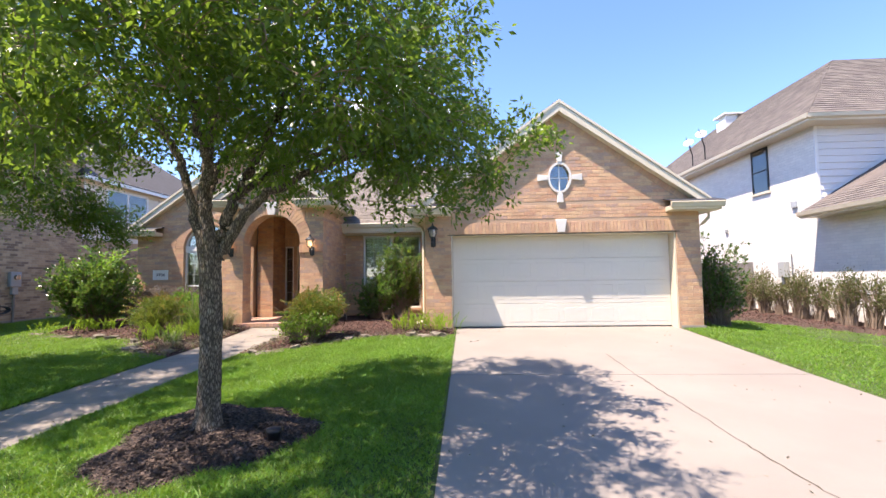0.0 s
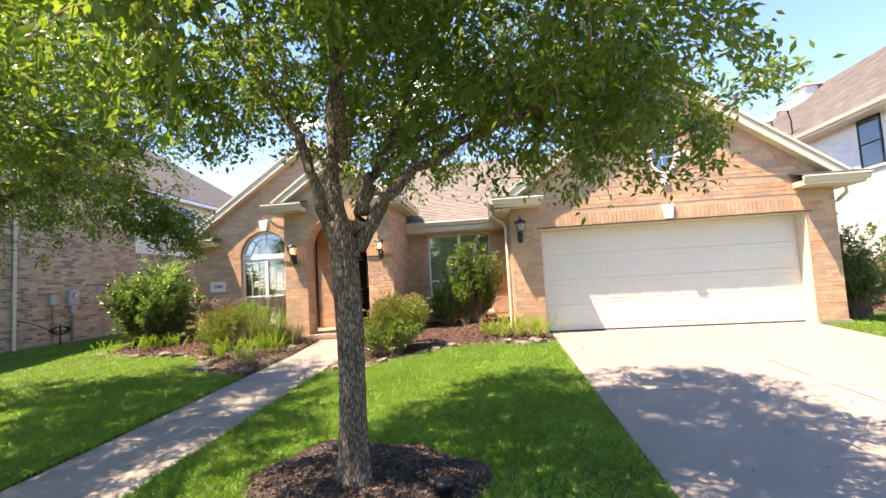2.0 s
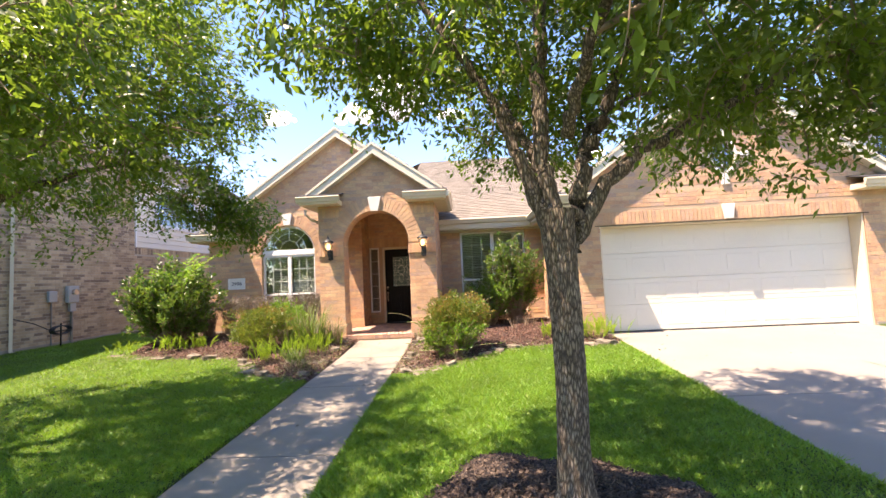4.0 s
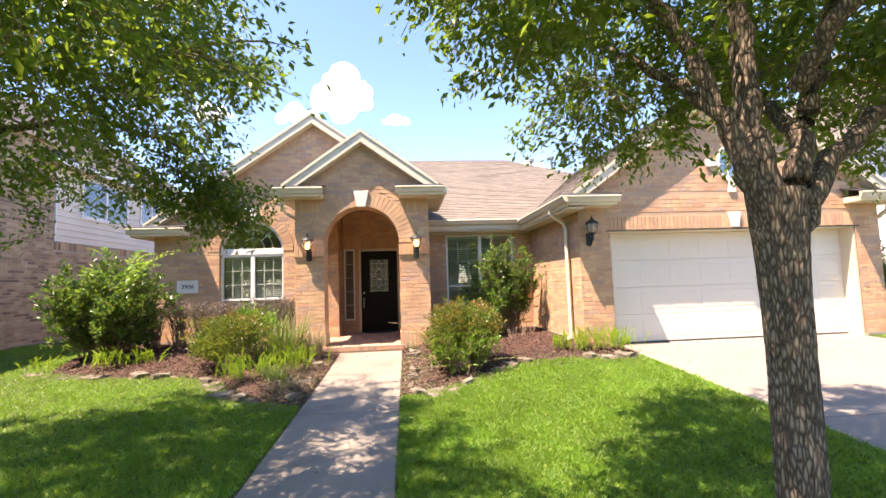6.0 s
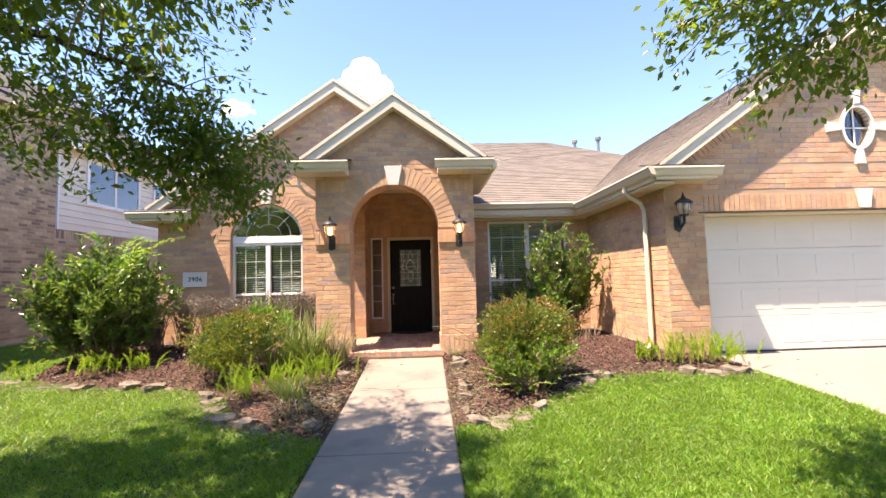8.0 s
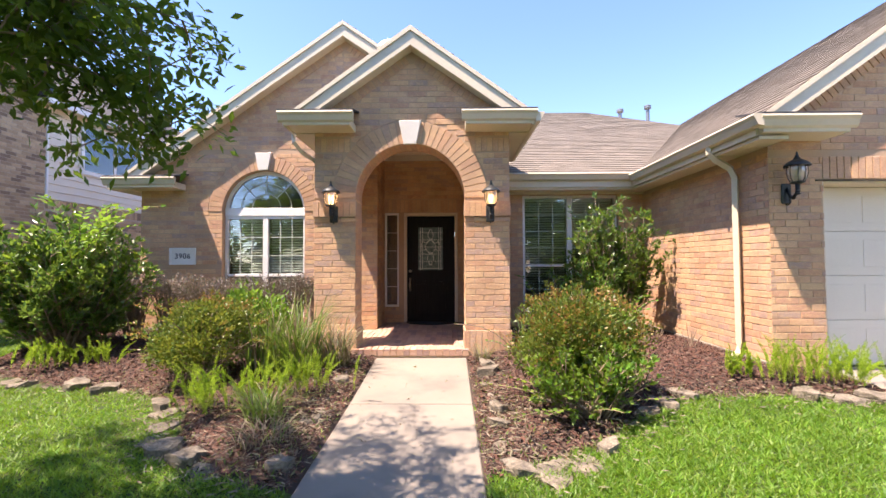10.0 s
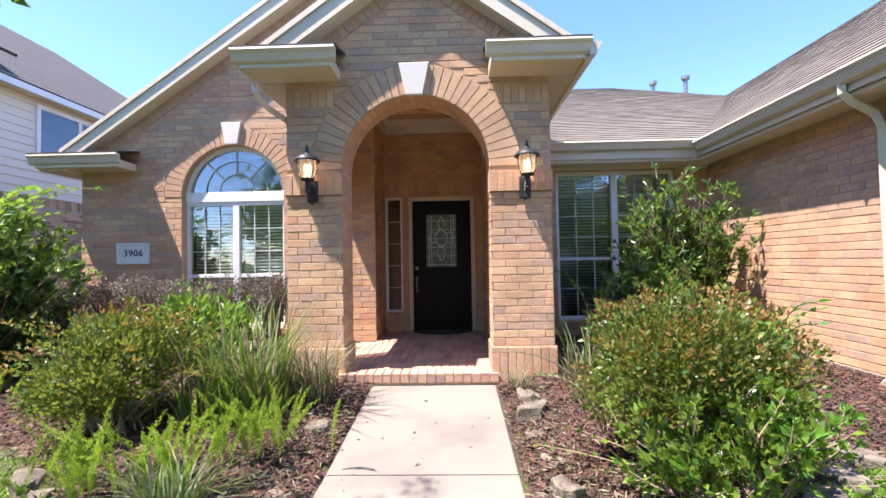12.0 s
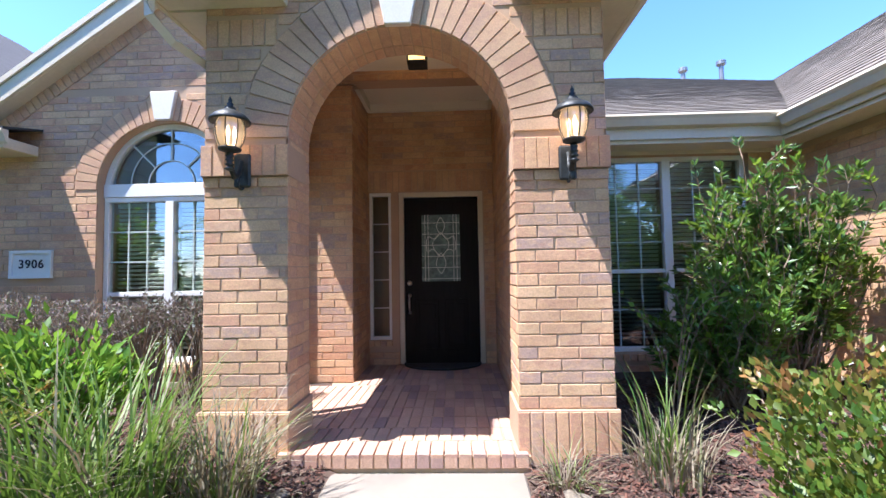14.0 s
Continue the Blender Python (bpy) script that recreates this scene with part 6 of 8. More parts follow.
# the first two lumps are unseen foliage, added high up to shade the leaves below
C1 = [(-3.0, 3.2, 5.0, 1.0), (-3.4, 4.5, 5.0, 0.9), (0.5, 4.6, 2.84, 0.40), (0.15, 4.9, 3.1, 0.52), (-3.6, 3.3, 3.4, 0.75), (-4.2, 4.0, 3.75, 0.6), (-3.1, 3.8, 3.25, 0.72), (-3.3, 4.6, 3.5, 0.7), (-1.2, 4.2, 3.3, 1.2), (-1.6, 2.6, 3.3, 1.2), (-1.8, 5.2, 3.5, 1.2), (-2.4, 3.8, 3.5, 1.2), (-0.2, 5.4, 3.3, 1.0), (-0.8, 3.6, 3.3, 1.2), (-1.6, 4.0, 5.3, 1.1), (-1.0, 2.4, 3.1, 1.0), (-2.2, 2.4, 3.1, 1.0), (-0.6, 4.2, 3.3, 1.2), (-2.0, 2.8, 4.9, 1.1), (-1.2, 5.0, 5.1, 1.1), (-2.0, 5.4, 3.3, 1.0), (-0.6, 5.6, 3.1, 0.9), (-0.8, 2.6, 4.3, 1.0), (-2.0, 1.8, 2.7, 0.6), (-2.4, 4.4, 5.1, 1.0), (-0.4, 3.4, 2.9, 0.8), (-2.4, 1.6, 2.9, 0.6), (-0.6, 5.4, 4.1, 1.0), (-2.0, 5.8, 3.1, 0.8), (-3.0, 4.8, 3.3, 0.6), (-2.6, 5.0, 4.3, 0.7), (-3.2, 4.4, 2.9, 0.4), (-2.6, 3.2, 2.5, 0.4)]
make_tree("tree", (-2.13, 4.06), T1, C1, 3200, 0.066, "young broadleaf lawn tree in a round bed of bark mulch", 3, 46, 1.98, 0.090, 1.80, -0.22, [(0.9, 4.5, 2.72, 0.14, 12), (0.42, 4.35, 2.36, 0.14, 12), (-0.1, 4.3, 2.35, 0.2, 24), (-0.3, 3.8, 2.25, 0.16, 14), (-3.2, 3.6, 2.75, 0.14, 10)])
T2 = [
    ([(-8.3, 5.0, 1.7), (-8.2, 5.1, 2.6), (-8.0, 5.4, 3.6), (-7.8, 5.6, 4.8)], 0.095, 0.03),
    ([(-8.27, 5.0, 1.75), (-7.8, 5.3, 2.3), (-7.2, 5.9, 2.8), (-6.6, 6.4, 3.1), (-5.9, 6.8, 2.9)], 0.065, 0.012),
    ([(-8.27, 5.0, 1.8), (-7.6, 4.8, 2.6), (-6.6, 4.7, 3.3), (-5.6, 4.4, 3.5)], 0.065, 0.014),
    ([(-8.3, 5.0, 1.8), (-8.6, 5.5, 2.6), (-9.2, 5.9, 3.2), (-9.5, 6.3, 3.4)], 0.060, 0.014),
    ([(-8.3, 5.0, 1.8), (-8.7, 4.4, 2.7), (-9.3, 3.5, 3.3)], 0.055, 0.014),
    ([(-8.2, 5.0, 2.0), (-7.7, 4.2, 2.8), (-6.8, 3.2, 3.2)], 0.05, 0.014),
]
C2 = [(-6.05, 6.6, 3.95, 0.62), (-6.7, 7.3, 5.2, 0.6), (-8.0, 7.4, 5.3, 0.75), (-8.8, 6.9, 5.2, 0.75), (-7.1, 6.7, 5.2, 0.7), (-6.3, 6.6, 4.8, 0.45), (-9.0, 3.2, 3.3, 1.2), (-9.4, 5.4, 3.3, 1.2), (-6.6, 3.0, 3.3, 1.2), (-5.6, 4.4, 3.3, 1.2), (-8.0, 4.8, 3.3, 1.2), (-6.2, 5.4, 3.5, 1.2), (-7.2, 6.2, 3.7, 1.2), (-5.6, 3.4, 3.3, 1.2), (-7.8, 3.2, 3.3, 1.2), (-9.4, 6.0, 3.5, 1.2), (-9.6, 2.8, 3.1, 1.0), (-7.6, 4.6, 5.1, 1.1), (-6.8, 4.6, 3.3, 1.2), (-9.0, 6.0, 5.1, 1.0), (-9.8, 6.6, 2.9, 0.7), (-6.0, 4.8, 5.1, 1.0), (-7.2, 3.0, 4.7, 1.0), (-6.2, 6.6, 3.3, 0.7), (-8.6, 6.2, 3.5, 1.0), (-9.6, 4.6, 3.1, 1.0), (-7.2, 6.2, 5.1, 0.9), (-5.8, 5.8, 4.7, 0.7), (-8.2, 6.6, 4.3, 0.7), (-5.6, 6.4, 3.7, 0.5)]
make_tree("tree", (-8.3, 5.0), T2, C2, 3500, 0.064, "broadleaf lawn tree whose boughs hang over the grass", 8, 46, 2.2, 0.12, 1.85, -0.34, [(-5.68, 7.45, 2.2, 0.16, 16), (-5.85, 7.15, 2.45, 0.2, 20), (-5.75, 6.9, 2.45, 0.16, 30), (-6.1, 6.9, 2.55, 0.25, 44), (-6.7, 6.9, 2.85, 0.3, 30), (-5.3, 5.2, 3.0, 0.3, 30), (-7.8, 6.8, 2.55, 0.35, 40)])
for i, (x, y, h, r) in enumerate([(-19, -21, 8, 4.5), (-8.5, -24, 9, 5.0), (3, -22, 8, 4.5), (14, -23, 9, 5), (-2.5, -12.5, 6.0, 2.6), (-13, -12.5, 6, 2.8)]):
    tr = thing("street_tree", x, y, gz(x, y), "leafy street tree across the road, seen mirrored in the windows", "tree", "street trees")
    bm = bmesh.new()
    tube(bm, [(x, y, gz(x, y) - 0.1), (x + 0.1, y, h * 0.35), (x, y + 0.1, h * 0.7)], [0.2, 0.15, 0.06], 10)
    wpart("trunk", bm, M_BARK, tr)
    rng = np.random.default_rng(40 + i)
    c, d = ellipsoid_points(rng, 9000, (x, y, h * 0.64), (r, r, h * 0.38), 0.5)
    nz = np.array([noise.noise(Vector(tuple(p * 0.5))) for p in c])
    c, d = c[nz > -0.1], d[nz > -0.1]
    leaf_cloud("crown", c, d + rng.normal(scale=0.8, size=c.shape), rng.uniform(0.25, 0.5, len(c)), tr, L_TREE, 0.5, 0.2, 40 + i, "", "stuff")


def shrub(name, x, y, rx, ry, h, n, leaf, material, label, seed, group="", inner=0.55, z0=0.12, stems=9, shape=1.0, aspect=0.42, category="shrub", spiky=0.0, tips=None):
    """A rounded bush of stems and leaves with an uneven outline."""
    z = gz(x, y)
    th = thing(name, x, y, z, label, category, group)
    rng = np.random.default_rng(seed)
    hz = (h - z0) / 2
    nb_ = 13
    bc, bd = ellipsoid_points(rng, nb_, (0, 0, 0), (0.62, 0.62, 0.62), 0.75)
    c, d = lump_points(rng, [(*q, rng.uniform(0.36, 0.52)) for q in bc] + [(0, 0, -0.1, 0.7)], n, inner, 1.0)
    c += rng.normal(scale=0.03, size=c.shape)
    # shoots standing out of the mass
    sh_n = int(26 + 60 * spiky)
    sd = rng.normal(size=(sh_n, 3))
    sd[:, 2] = np.abs(sd[:, 2]) * 1.1 - 0.25
    sd /= np.linalg.norm(sd, axis=1, keepdims=True)
    m_ = max(1, n // 9 // sh_n)
    tt = rng.uniform(0.8, 1.12 + 0.35 * spiky, (sh_n, m_, 1)) * rng.uniform(0.85, 1.08, (sh_n, 1, 1))
    sp_ = (sd[:, None, :] * tt).reshape(-1, 3) + rng.normal(scale=0.025, size=(sh_n * m_, 3))
    c = np.concatenate([c, sp_])
    d = np.concatenate([d, np.repeat(sd, m_, 0)])
    lump = np.array([noise.noise(Vector(tuple(q * 1.9)) + Vector((seed * 3.1, 0, 0))) for q in c])
    c = c * (1 + 0.16 * lump[:, None])
    c[:, :2] *= (1 - (1 - shape) * np.clip(c[:, 2:3], 0, 1))
    p = c * np.array([rx, ry, hz]) + np.array([x, y, z + z0 + hz])
    p = p[p[:, 2] > z + 0.03]
    d = d[: len(p)]
    w = (p - np.array([x, y, z + z0])) * np.array([1, 1, 0.8])
    w /= np.linalg.norm(w, axis=1, keepdims=True)
    w = w + rng.normal(scale=0.55, size=w.shape) + np.array([0, 0, 0.25])
    bm = bmesh.new()
    for k in range(stems * 3):
        q = p[rng.integers(len(p))]
        a = (x + rng.uniform(-0.08, 0.08) * rx * 4, y + rng.uniform(-0.08, 0.08) * ry * 4, z - 0.03)
        path = bezier(a, (a[0] * 0.6 + q[0] * 0.4, a[1] * 0.6 + q[1] * 0.4, z + (q[2] - z) * 0.6), q, 6)
        tube(bm, [tuple(v) for v in path], [0.011 - 0.0015 * i for i in range(6)], 5, cap=False)
    wpart("stem", bm, M_TWIG, th, "bare brown stems", "stuff")
    size = rng.uniform(0.6, 1.3, len(p)) * leaf
    if tips:
        e = np.linalg.norm((p - np.array([x, y, z + z0 + hz])) / np.array([rx, ry, hz]), axis=1)
        patchy = np.array([noise.noise(Vector(tuple(q * 5)) + Vector((seed, 0, 0))) for q in p])
        new_ = (e > 0.86) & (p[:, 2] > z + h * 0.42) & (patchy > -0.1) & (rng.random(len(p)) < 0.66)
        leaf_cloud("new_growth", p[new_], w[new_], size[new_] * 0.85, th, tips, aspect, 0.3, seed + 1, "reddish bronze new leaves", "stuff")
        p, w, size = p[~new_], w[~new_], size[~new_]
    leaf_cloud("foliage", p, w, size, th, material, aspect, 0.25, seed, "", "stuff")
    return th


def whorled_shrub(name, x, y, rx, ry, h, limbs, per, leaf, material, label, seed, group="", z0=0.25, lean=0.0, aspect=0.30, fresh=None):
    """An open evergreen shrub: stems fork upward, and each twig ends in whorls of glossy leaves."""
    z = gz(x, y)
    th = thing(name, x, y, z, label, "shrub", group)
    rng = np.random.default_rng(seed)
    bm = bmesh.new()
    C, W, S, F = [], [], [], []
    for k in range(limbs):
        d = rng.normal(size=3)
        d /= np.linalg.norm(d)
        q = rng.random() ** 0.45
        lump = 0.78 + 0.5 * abs(noise.noise(Vector(tuple(d * 1.7)) + Vector((seed * 2.7, 0, 0)))) + 0.12 * rng.random()
        tip = np.array([x, y, z + (h + z0) / 2]) + d * q * lump * np.array([rx, ry, (h - z0) / 2])
        tip[2] = max(tip[2], z + z0 * 0.6)
        root = np.array([x + rng.normal() * rx * 0.12, y + rng.normal() * ry * 0.12, z - 0.03])
        mid = root * 0.45 + tip * 0.55
        mid[2] = z + (tip[2] - z) * 0.45
        path = bezier(root, mid, tip, 7)
        tube(bm, [tuple(v) for v in path], [0.012 - 0.0016 * i for i in range(7)], 5, cap=False)
        way = tip - path[4]
        way = way / (np.linalg.norm(way) + 1e-6) + np.array([lean, 0, 0.45])
        way /= np.linalg.norm(way)
        for j in range(per):
            w_ = way + rng.normal(scale=0.42, size=3)
            w_ /= np.linalg.norm(w_)
            L = rng.uniform(0.10, 0.26)
            a = path[rng.integers(3, 7)]
            b = a + w_ * L
            tube(bm, [tuple(a), tuple((a + b) / 2 + np.array([0, 0, -0.01])), tuple(b)], [0.005, 0.004, 0.003], 4, cap=False)
            m = rng.integers(12, 20)
            t = np.concatenate([rng.uniform(0.25, 1.0, m - 6), np.full(6, 1.0)])[:, None]
            around = rng.normal(size=(m, 3))
            around -= (around @ w_)[:, None] * w_
            around /= np.linalg.norm(around, axis=1, keepdims=True) + 1e-6
            C.append(a + (b - a) * t)
            W.append(around * (1.15 - 0.5 * t) + w_ * (0.35 + 0.6 * t))
            S.append(leaf * rng.uniform(0.65, 1.2, m))
            F.append(np.full(m, rng.random() < 0.22 and tip[2] > z + h * 0.45))
    wpart("stem", bm, M_TWIG, th, "grey-brown forking stems", "stuff")
    C, W, S, F = np.concatenate(C), np.concatenate(W), np.concatenate(S), np.concatenate(F)
    keep = C[:, 2] > z + 0.03
    C, W, S, F = C[keep], W[keep], S[keep], F[keep]
    if fresh:
        leaf_cloud("new_growth", C[F], W[F], S[F], th, fresh, aspect, 0.22, seed + 1, "fresh light green leaves", "stuff")
        C, W, S = C[~F], W[~F], S[~F]
    leaf_cloud("foliage", C, W, S, th, material, aspect, 0.22, seed, "", "stuff")
    return th


def sprays(th, x, y, z, count, length, material, seed, leaf=0.05, spread=0.35, up=0.9, aspect=0.45, per=18):
    """Arching shoots with paired leaves."""
    rng = np.random.default_rng(seed)
    bm = bmesh.new()
    cs, ws, ss = [], [], []
    for k in range(count):
        a = rng.uniform(0, 2 * math.pi)
        L = length * rng.uniform(0.6, 1.15)
        out = np.array([math.cos(a), math.sin(a), 0]) * spread * rng.uniform(0.5, 1.3)
        tip = np.array([x, y, z]) + out * L * 1.6 + np.array([0, 0, up * L * 0.8])
        path = bezier((x, y, z), np.array([x, y, z]) + out * L * 0.4 + np.array([0, 0, up * L * 0.8]), tip, 8)
        tube(bm, [tuple(v) for v in path], 0.0035, 4, cap=False)
        t = np.linspace(0.15, 1, per)
        c = np.stack([np.interp(t, np.linspace(0, 1, 8), path[:, i]) for i in range(3)], 1)
        tan = np.gradient(c, axis=0)
        side = np.cross(tan, [0, 0, 1.0])
        side /= np.linalg.norm(side, axis=1, keepdims=True) + 1e-9
        sg = np.where(np.arange(per) % 2 == 0, 1.0, -1.0)[:, None]
        tan /= np.linalg.norm(tan, axis=1, keepdims=True) + 1e-9
        cs.append(c)
        ws.append(side * sg + tan * 0.6 + np.array([0, 0, 0.15]))
        ss.append(np.full(per, leaf) * rng.uniform(0.7, 1.2, per))
    wpart("shoot", bm, M_TWIG, th, "", "stuff")
    leaf_cloud("shoot_leaves", np.concatenate(cs), np.concatenate(ws), np.concatenate(ss), th, material, aspect, 0.2, seed, "", "stuff")


def strap_clump(name, x, y, r, h, n, material, label, seed, group="", width=0.010, lean=0.55):
    """A tuft of long bending blades."""
    z = gz(x, y)
    th = thing(name, x, y, z, label, "grass tuft", group)
    rng = np.random.default_rng(seed)
    tufts = [([], []), ([], [])]
    segs = 6
    a = rng.uniform(0, 2 * math.pi, n)
    rr = r * np.sqrt(rng.random(n))
    bx, by = x + rr * np.cos(a), y + rr * np.sin(a)
    da = a + rng.normal(scale=0.9, size=n)
    L = h * rng.uniform(0.55, 1.25, n)
    ln = lean * rng.uniform(0.3, 1.5, n)
    t = np.linspace(0, 1, segs)
    for i in range(n):
        px = bx[i] + np.cos(da[i]) * ln[i] * L[i] * t ** 2
        py = by[i] + np.sin(da[i]) * ln[i] * L[i] * t ** 2
        pz = z - 0.02 + L[i] * (t - 0.35 * min(1.4, ln[i]) * t ** 2.2)
        w = width * (1 - t ** 2.2) * 0.5 + 0.0006
        sx, sy = -np.sin(da[i]), np.cos(da[i])
        V, F = tufts[int(rng.random() < 0.16)]
        b = len(V)
        for k in range(segs):
            V.append((px[k] - sx * w[k], py[k] - sy * w[k], pz[k]))
            V.append((px[k] + sx * w[k], py[k] + sy * w[k], pz[k]))
        F += [(b + 2 * k, b + 2 * k + 1, b + 2 * k + 3, b + 2 * k + 2) for k in range(segs - 1)]
    raw("tuft", *tufts[0], material, th, "", "stuff")
    if material is L_DRY:
        raw("green_tuft", *tufts[1], L_STRAP, th, "green blades among the dry ones", "stuff")
    else:
        raw("dry_tuft", *tufts[1], L_DRY, th, "dry straw-coloured blades", "stuff")
    return th


def fern(name, x, y, r, h, n, label, seed, group="asparagus ferns in the beds"):
    """Plume-like fronds thick with short needles."""
    z = gz(x, y)
    th = thing(name, x, y, z, label, "fern", group)
    rng = np.random.default_rng(seed)
    cs, ws, ss = [], [], []
    for i in range(int(n * 0.95)):
        a = rng.uniform(0, 2 * math.pi)
        L = h * rng.uniform(0.55, 1.1)
        out = rng.uniform(0.2, 1.0) * r
        fx, fy = x + rng.normal() * r * 0.42, y + rng.normal() * r * 0.30
        path = bezier((fx, fy, z), (fx + math.cos(a) * out * 0.12, fy + math.sin(a) * out * 0.12, z + L * 0.7), (fx + math.cos(a) * out * 0.75, fy + math.sin(a) * out * 0.75, z + L * rng.uniform(0.75, 1.1)), 10)
        m = 420
        t = rng.random(m) * 0.92 + 0.08
        c = np.stack([np.interp(t, np.linspace(0, 1, 10), path[:, k]) for k in range(3)], 1)
        tan = np.stack([np.interp(t, np.linspace(0, 1, 10), np.gradient(path[:, k])) for k in range(3)], 1)
        tan /= np.linalg.norm(tan, axis=1, keepdims=True) + 1e-9
        w = rng.normal(size=(m, 3))
        w -= (w * tan).sum(1, keepdims=True) * tan
        w /= np.linalg.norm(w, axis=1, keepdims=True)
        cs.append(c)
        ws.append(w + tan * 0.7)
        ss.append(0.028 * np.sin(np.pi * np.clip(t, 0.05, 0.97)) ** 0.5 * rng.uniform(0.7, 1.1, m))
    leaf_cloud("frond", np.concatenate(cs), np.concatenate(ws), np.concatenate(ss), th, L_FERN, 0.14, 0.1, seed, "", "stuff")
    return th


# left bed
whorled_shrub("shrub", -9.45, 11.0, 1.10, 0.95, 1.75, 290, 7, 0.095, L_DARK, "large dark glossy evergreen shrub with lime new shoots, beside the lawn", 11, z0=0.1, aspect=0.38, fresh=L_GLOSS)
sh = thing("sapling", -9.2, 10.9, gz(-9.2, 10.9), "tall lime-green shoots rising through the evergreen shrub", "shrub")
sprays(sh, -9.15, 10.85, 0.9, 30, 1.42, L_LIME, 12, 0.10, 0.36, 1.1, 0.46, 24)
for i, (x, y) in enumerate([(-9.15, 11.95), (-8.65, 11.98), (-8.15, 11.95), (-7.65, 11.97), (-7.1, 11.95), (-6.6, 11.93), (-6.2, 11.9)]):
    shrub("hedge_shrub", x, y, 0.38, 0.30, 0.99, 2500, 0.032, L_PURPLE, "clipped greyish purple hedge shrub with bare stems, under the window", 20 + i, "clipped shrubs under the window", 0.35, 0.46, 22, 1.0)
shrub("shrub", -6.80, 9.75, 0.66, 0.55, 0.90, 13000, 0.037, L_LORO, "rounded bronze-green shrub in the mulched bed", 31, stems=14, z0=0.06, aspect=0.58, spiky=0.3, tips=L_RUSSET)
shrub("shrub", -6.65, 10.60, 0.42, 0.36, 0.90, 1500, 0.075, L_LIME, "loose lime-green shrub beside the window", 32, spiky=0.4, z0=0.2)
strap_clump("lily_clump", -5.95, 10.10, 0.30, 0.92, 240, L_STRAP, "tall tuft of arching strap leaves beside the walk", 33, "tufts of strap leaves", 0.014, 0.55)
strap_clump("dry_grass_clump", -5.55, 10.35, 0.18, 0.62, 220, L_DRY, "pale dried grass tuft at the foot of the brick pier", 34, "dry grass tufts at the piers", 0.009, 0.7)
strap_clump("lily_clump", -6.25, 10.0, 0.24, 0.75, 110, L_STRAP, "tuft of arching strap leaves behind the ferns", 35, "tufts of strap leaves", 0.014, 0.6)
strap_clump("liriope_clump", -5.72, 8.75, 0.15, 0.34, 150, L_STRAP, "low dark liriope tuft with dry tips, by the edging stones", 36, "tufts of strap leaves", 0.010, 0.9)
strap_clump("dry_grass_clump", -5.55, 8.35, 0.20, 0.20, 110, L_DRY, "flattened dry grass tuft among the stones", 37, "dry grass tufts at the piers", 0.007, 1.3)
for i, (x, y, r, h, n) in enumerate([(-8.9, 10.25, 0.36, 0.38, 36), (-8.45, 10.35, 0.28, 0.32, 26), (-6.35, 8.95, 0.38, 0.46, 34), (-5.62, 9.35, 0.36, 0.46, 44), (-5.9, 9.05, 0.30, 0.38, 26), (-10.0, 10.3, 0.3, 0.3, 12)]):
    fern("asparagus_fern", x, y, r, h, n, "bright green plumed asparagus fern in the mulch", 50 + i)
# right bed
r1 = shrub("shrub", -2.97, 9.28, 0.63, 0.56, 1.01, 16000, 0.036, L_LORO, "clipped round bronze-green shrub beside the walk", 61, stems=16, z0=0.08, aspect=0.58, spiky=0.28, tips=L_RUSSET)
sprays(r1, -3.05, 8.78, 0.12, 9, 0.62, L_GLOSS, 62, 0.055, 0.75, 0.42, 0.5, 24)
whorled_shrub("shrub", -2.98, 8.78, 0.52, 0.36, 0.52, 60, 6, 0.055, L_GLOSS, "low spreading leafy green seedlings at the foot of the clipped shrub", 262, z0=0.05, aspect=0.5, fresh=L_LIME)
sprays(r1, -3.45, 9.25, 0.35, 7, 0.85, L_GLOSS, 63, 0.05, 0.7, 0.7, 0.4, 20)
whorled_shrub("shrub", -1.55, 11.95, 0.78, 0.55, 2.18, 125, 8, 0.088, L_DARK, "tall glossy evergreen shrub with upright shoots, in front of the window", 64, z0=0.35, aspect=0.30, fresh=L_GLOSS)
whorled_shrub("shrub", -2.2, 11.75, 0.62, 0.45, 1.0, 60, 7, 0.085, L_DARK, "low glossy evergreen shrub with bright new leaves, below the window", 164, z0=0.1, aspect=0.34, fresh=L_LIME)
sp = thing("sapling", -2.85, 11.2, gz(-2.85, 11.2), "thin sapling with bright lime leaves beside the brick pier", "shrub")
sprays(sp, -2.85, 11.2, gz(-2.85, 11.2), 6, 1.15, L_LIME, 65, 0.07, 0.22, 1.15, 0.42, 16)
sp = thing("sapling", -2.3, 9.0, gz(-2.3, 9.0), "green shoots rising behind the clipped shrub", "shrub")
sprays(sp, -2.5, 9.2, 0.7, 7, 0.55, L_LIME, 66, 0.055, 0.5, 0.9, 0.45, 14)
strap_clump("dry_grass_clump", -3.18, 10.62, 0.20, 0.40, 120, L_DRY, "dry and green grass tuft at the foot of the brick pier", 67, "dry grass tufts at the piers", 0.009, 0.7)
strap_clump("lily_clump", -3.12, 10.72, 0.14, 0.66, 42, L_STRAP, "sparse upright strap leaves beside the brick pier", 68, "tufts of strap leaves", 0.011, 0.35)
strap_clump("dry_grass_clump", -3.75, 10.6, 0.10, 0.25, 90, L_DRY, "small dry grass tuft at the walk's end", 69, "dry grass tufts at the piers", 0.006, 0.9)
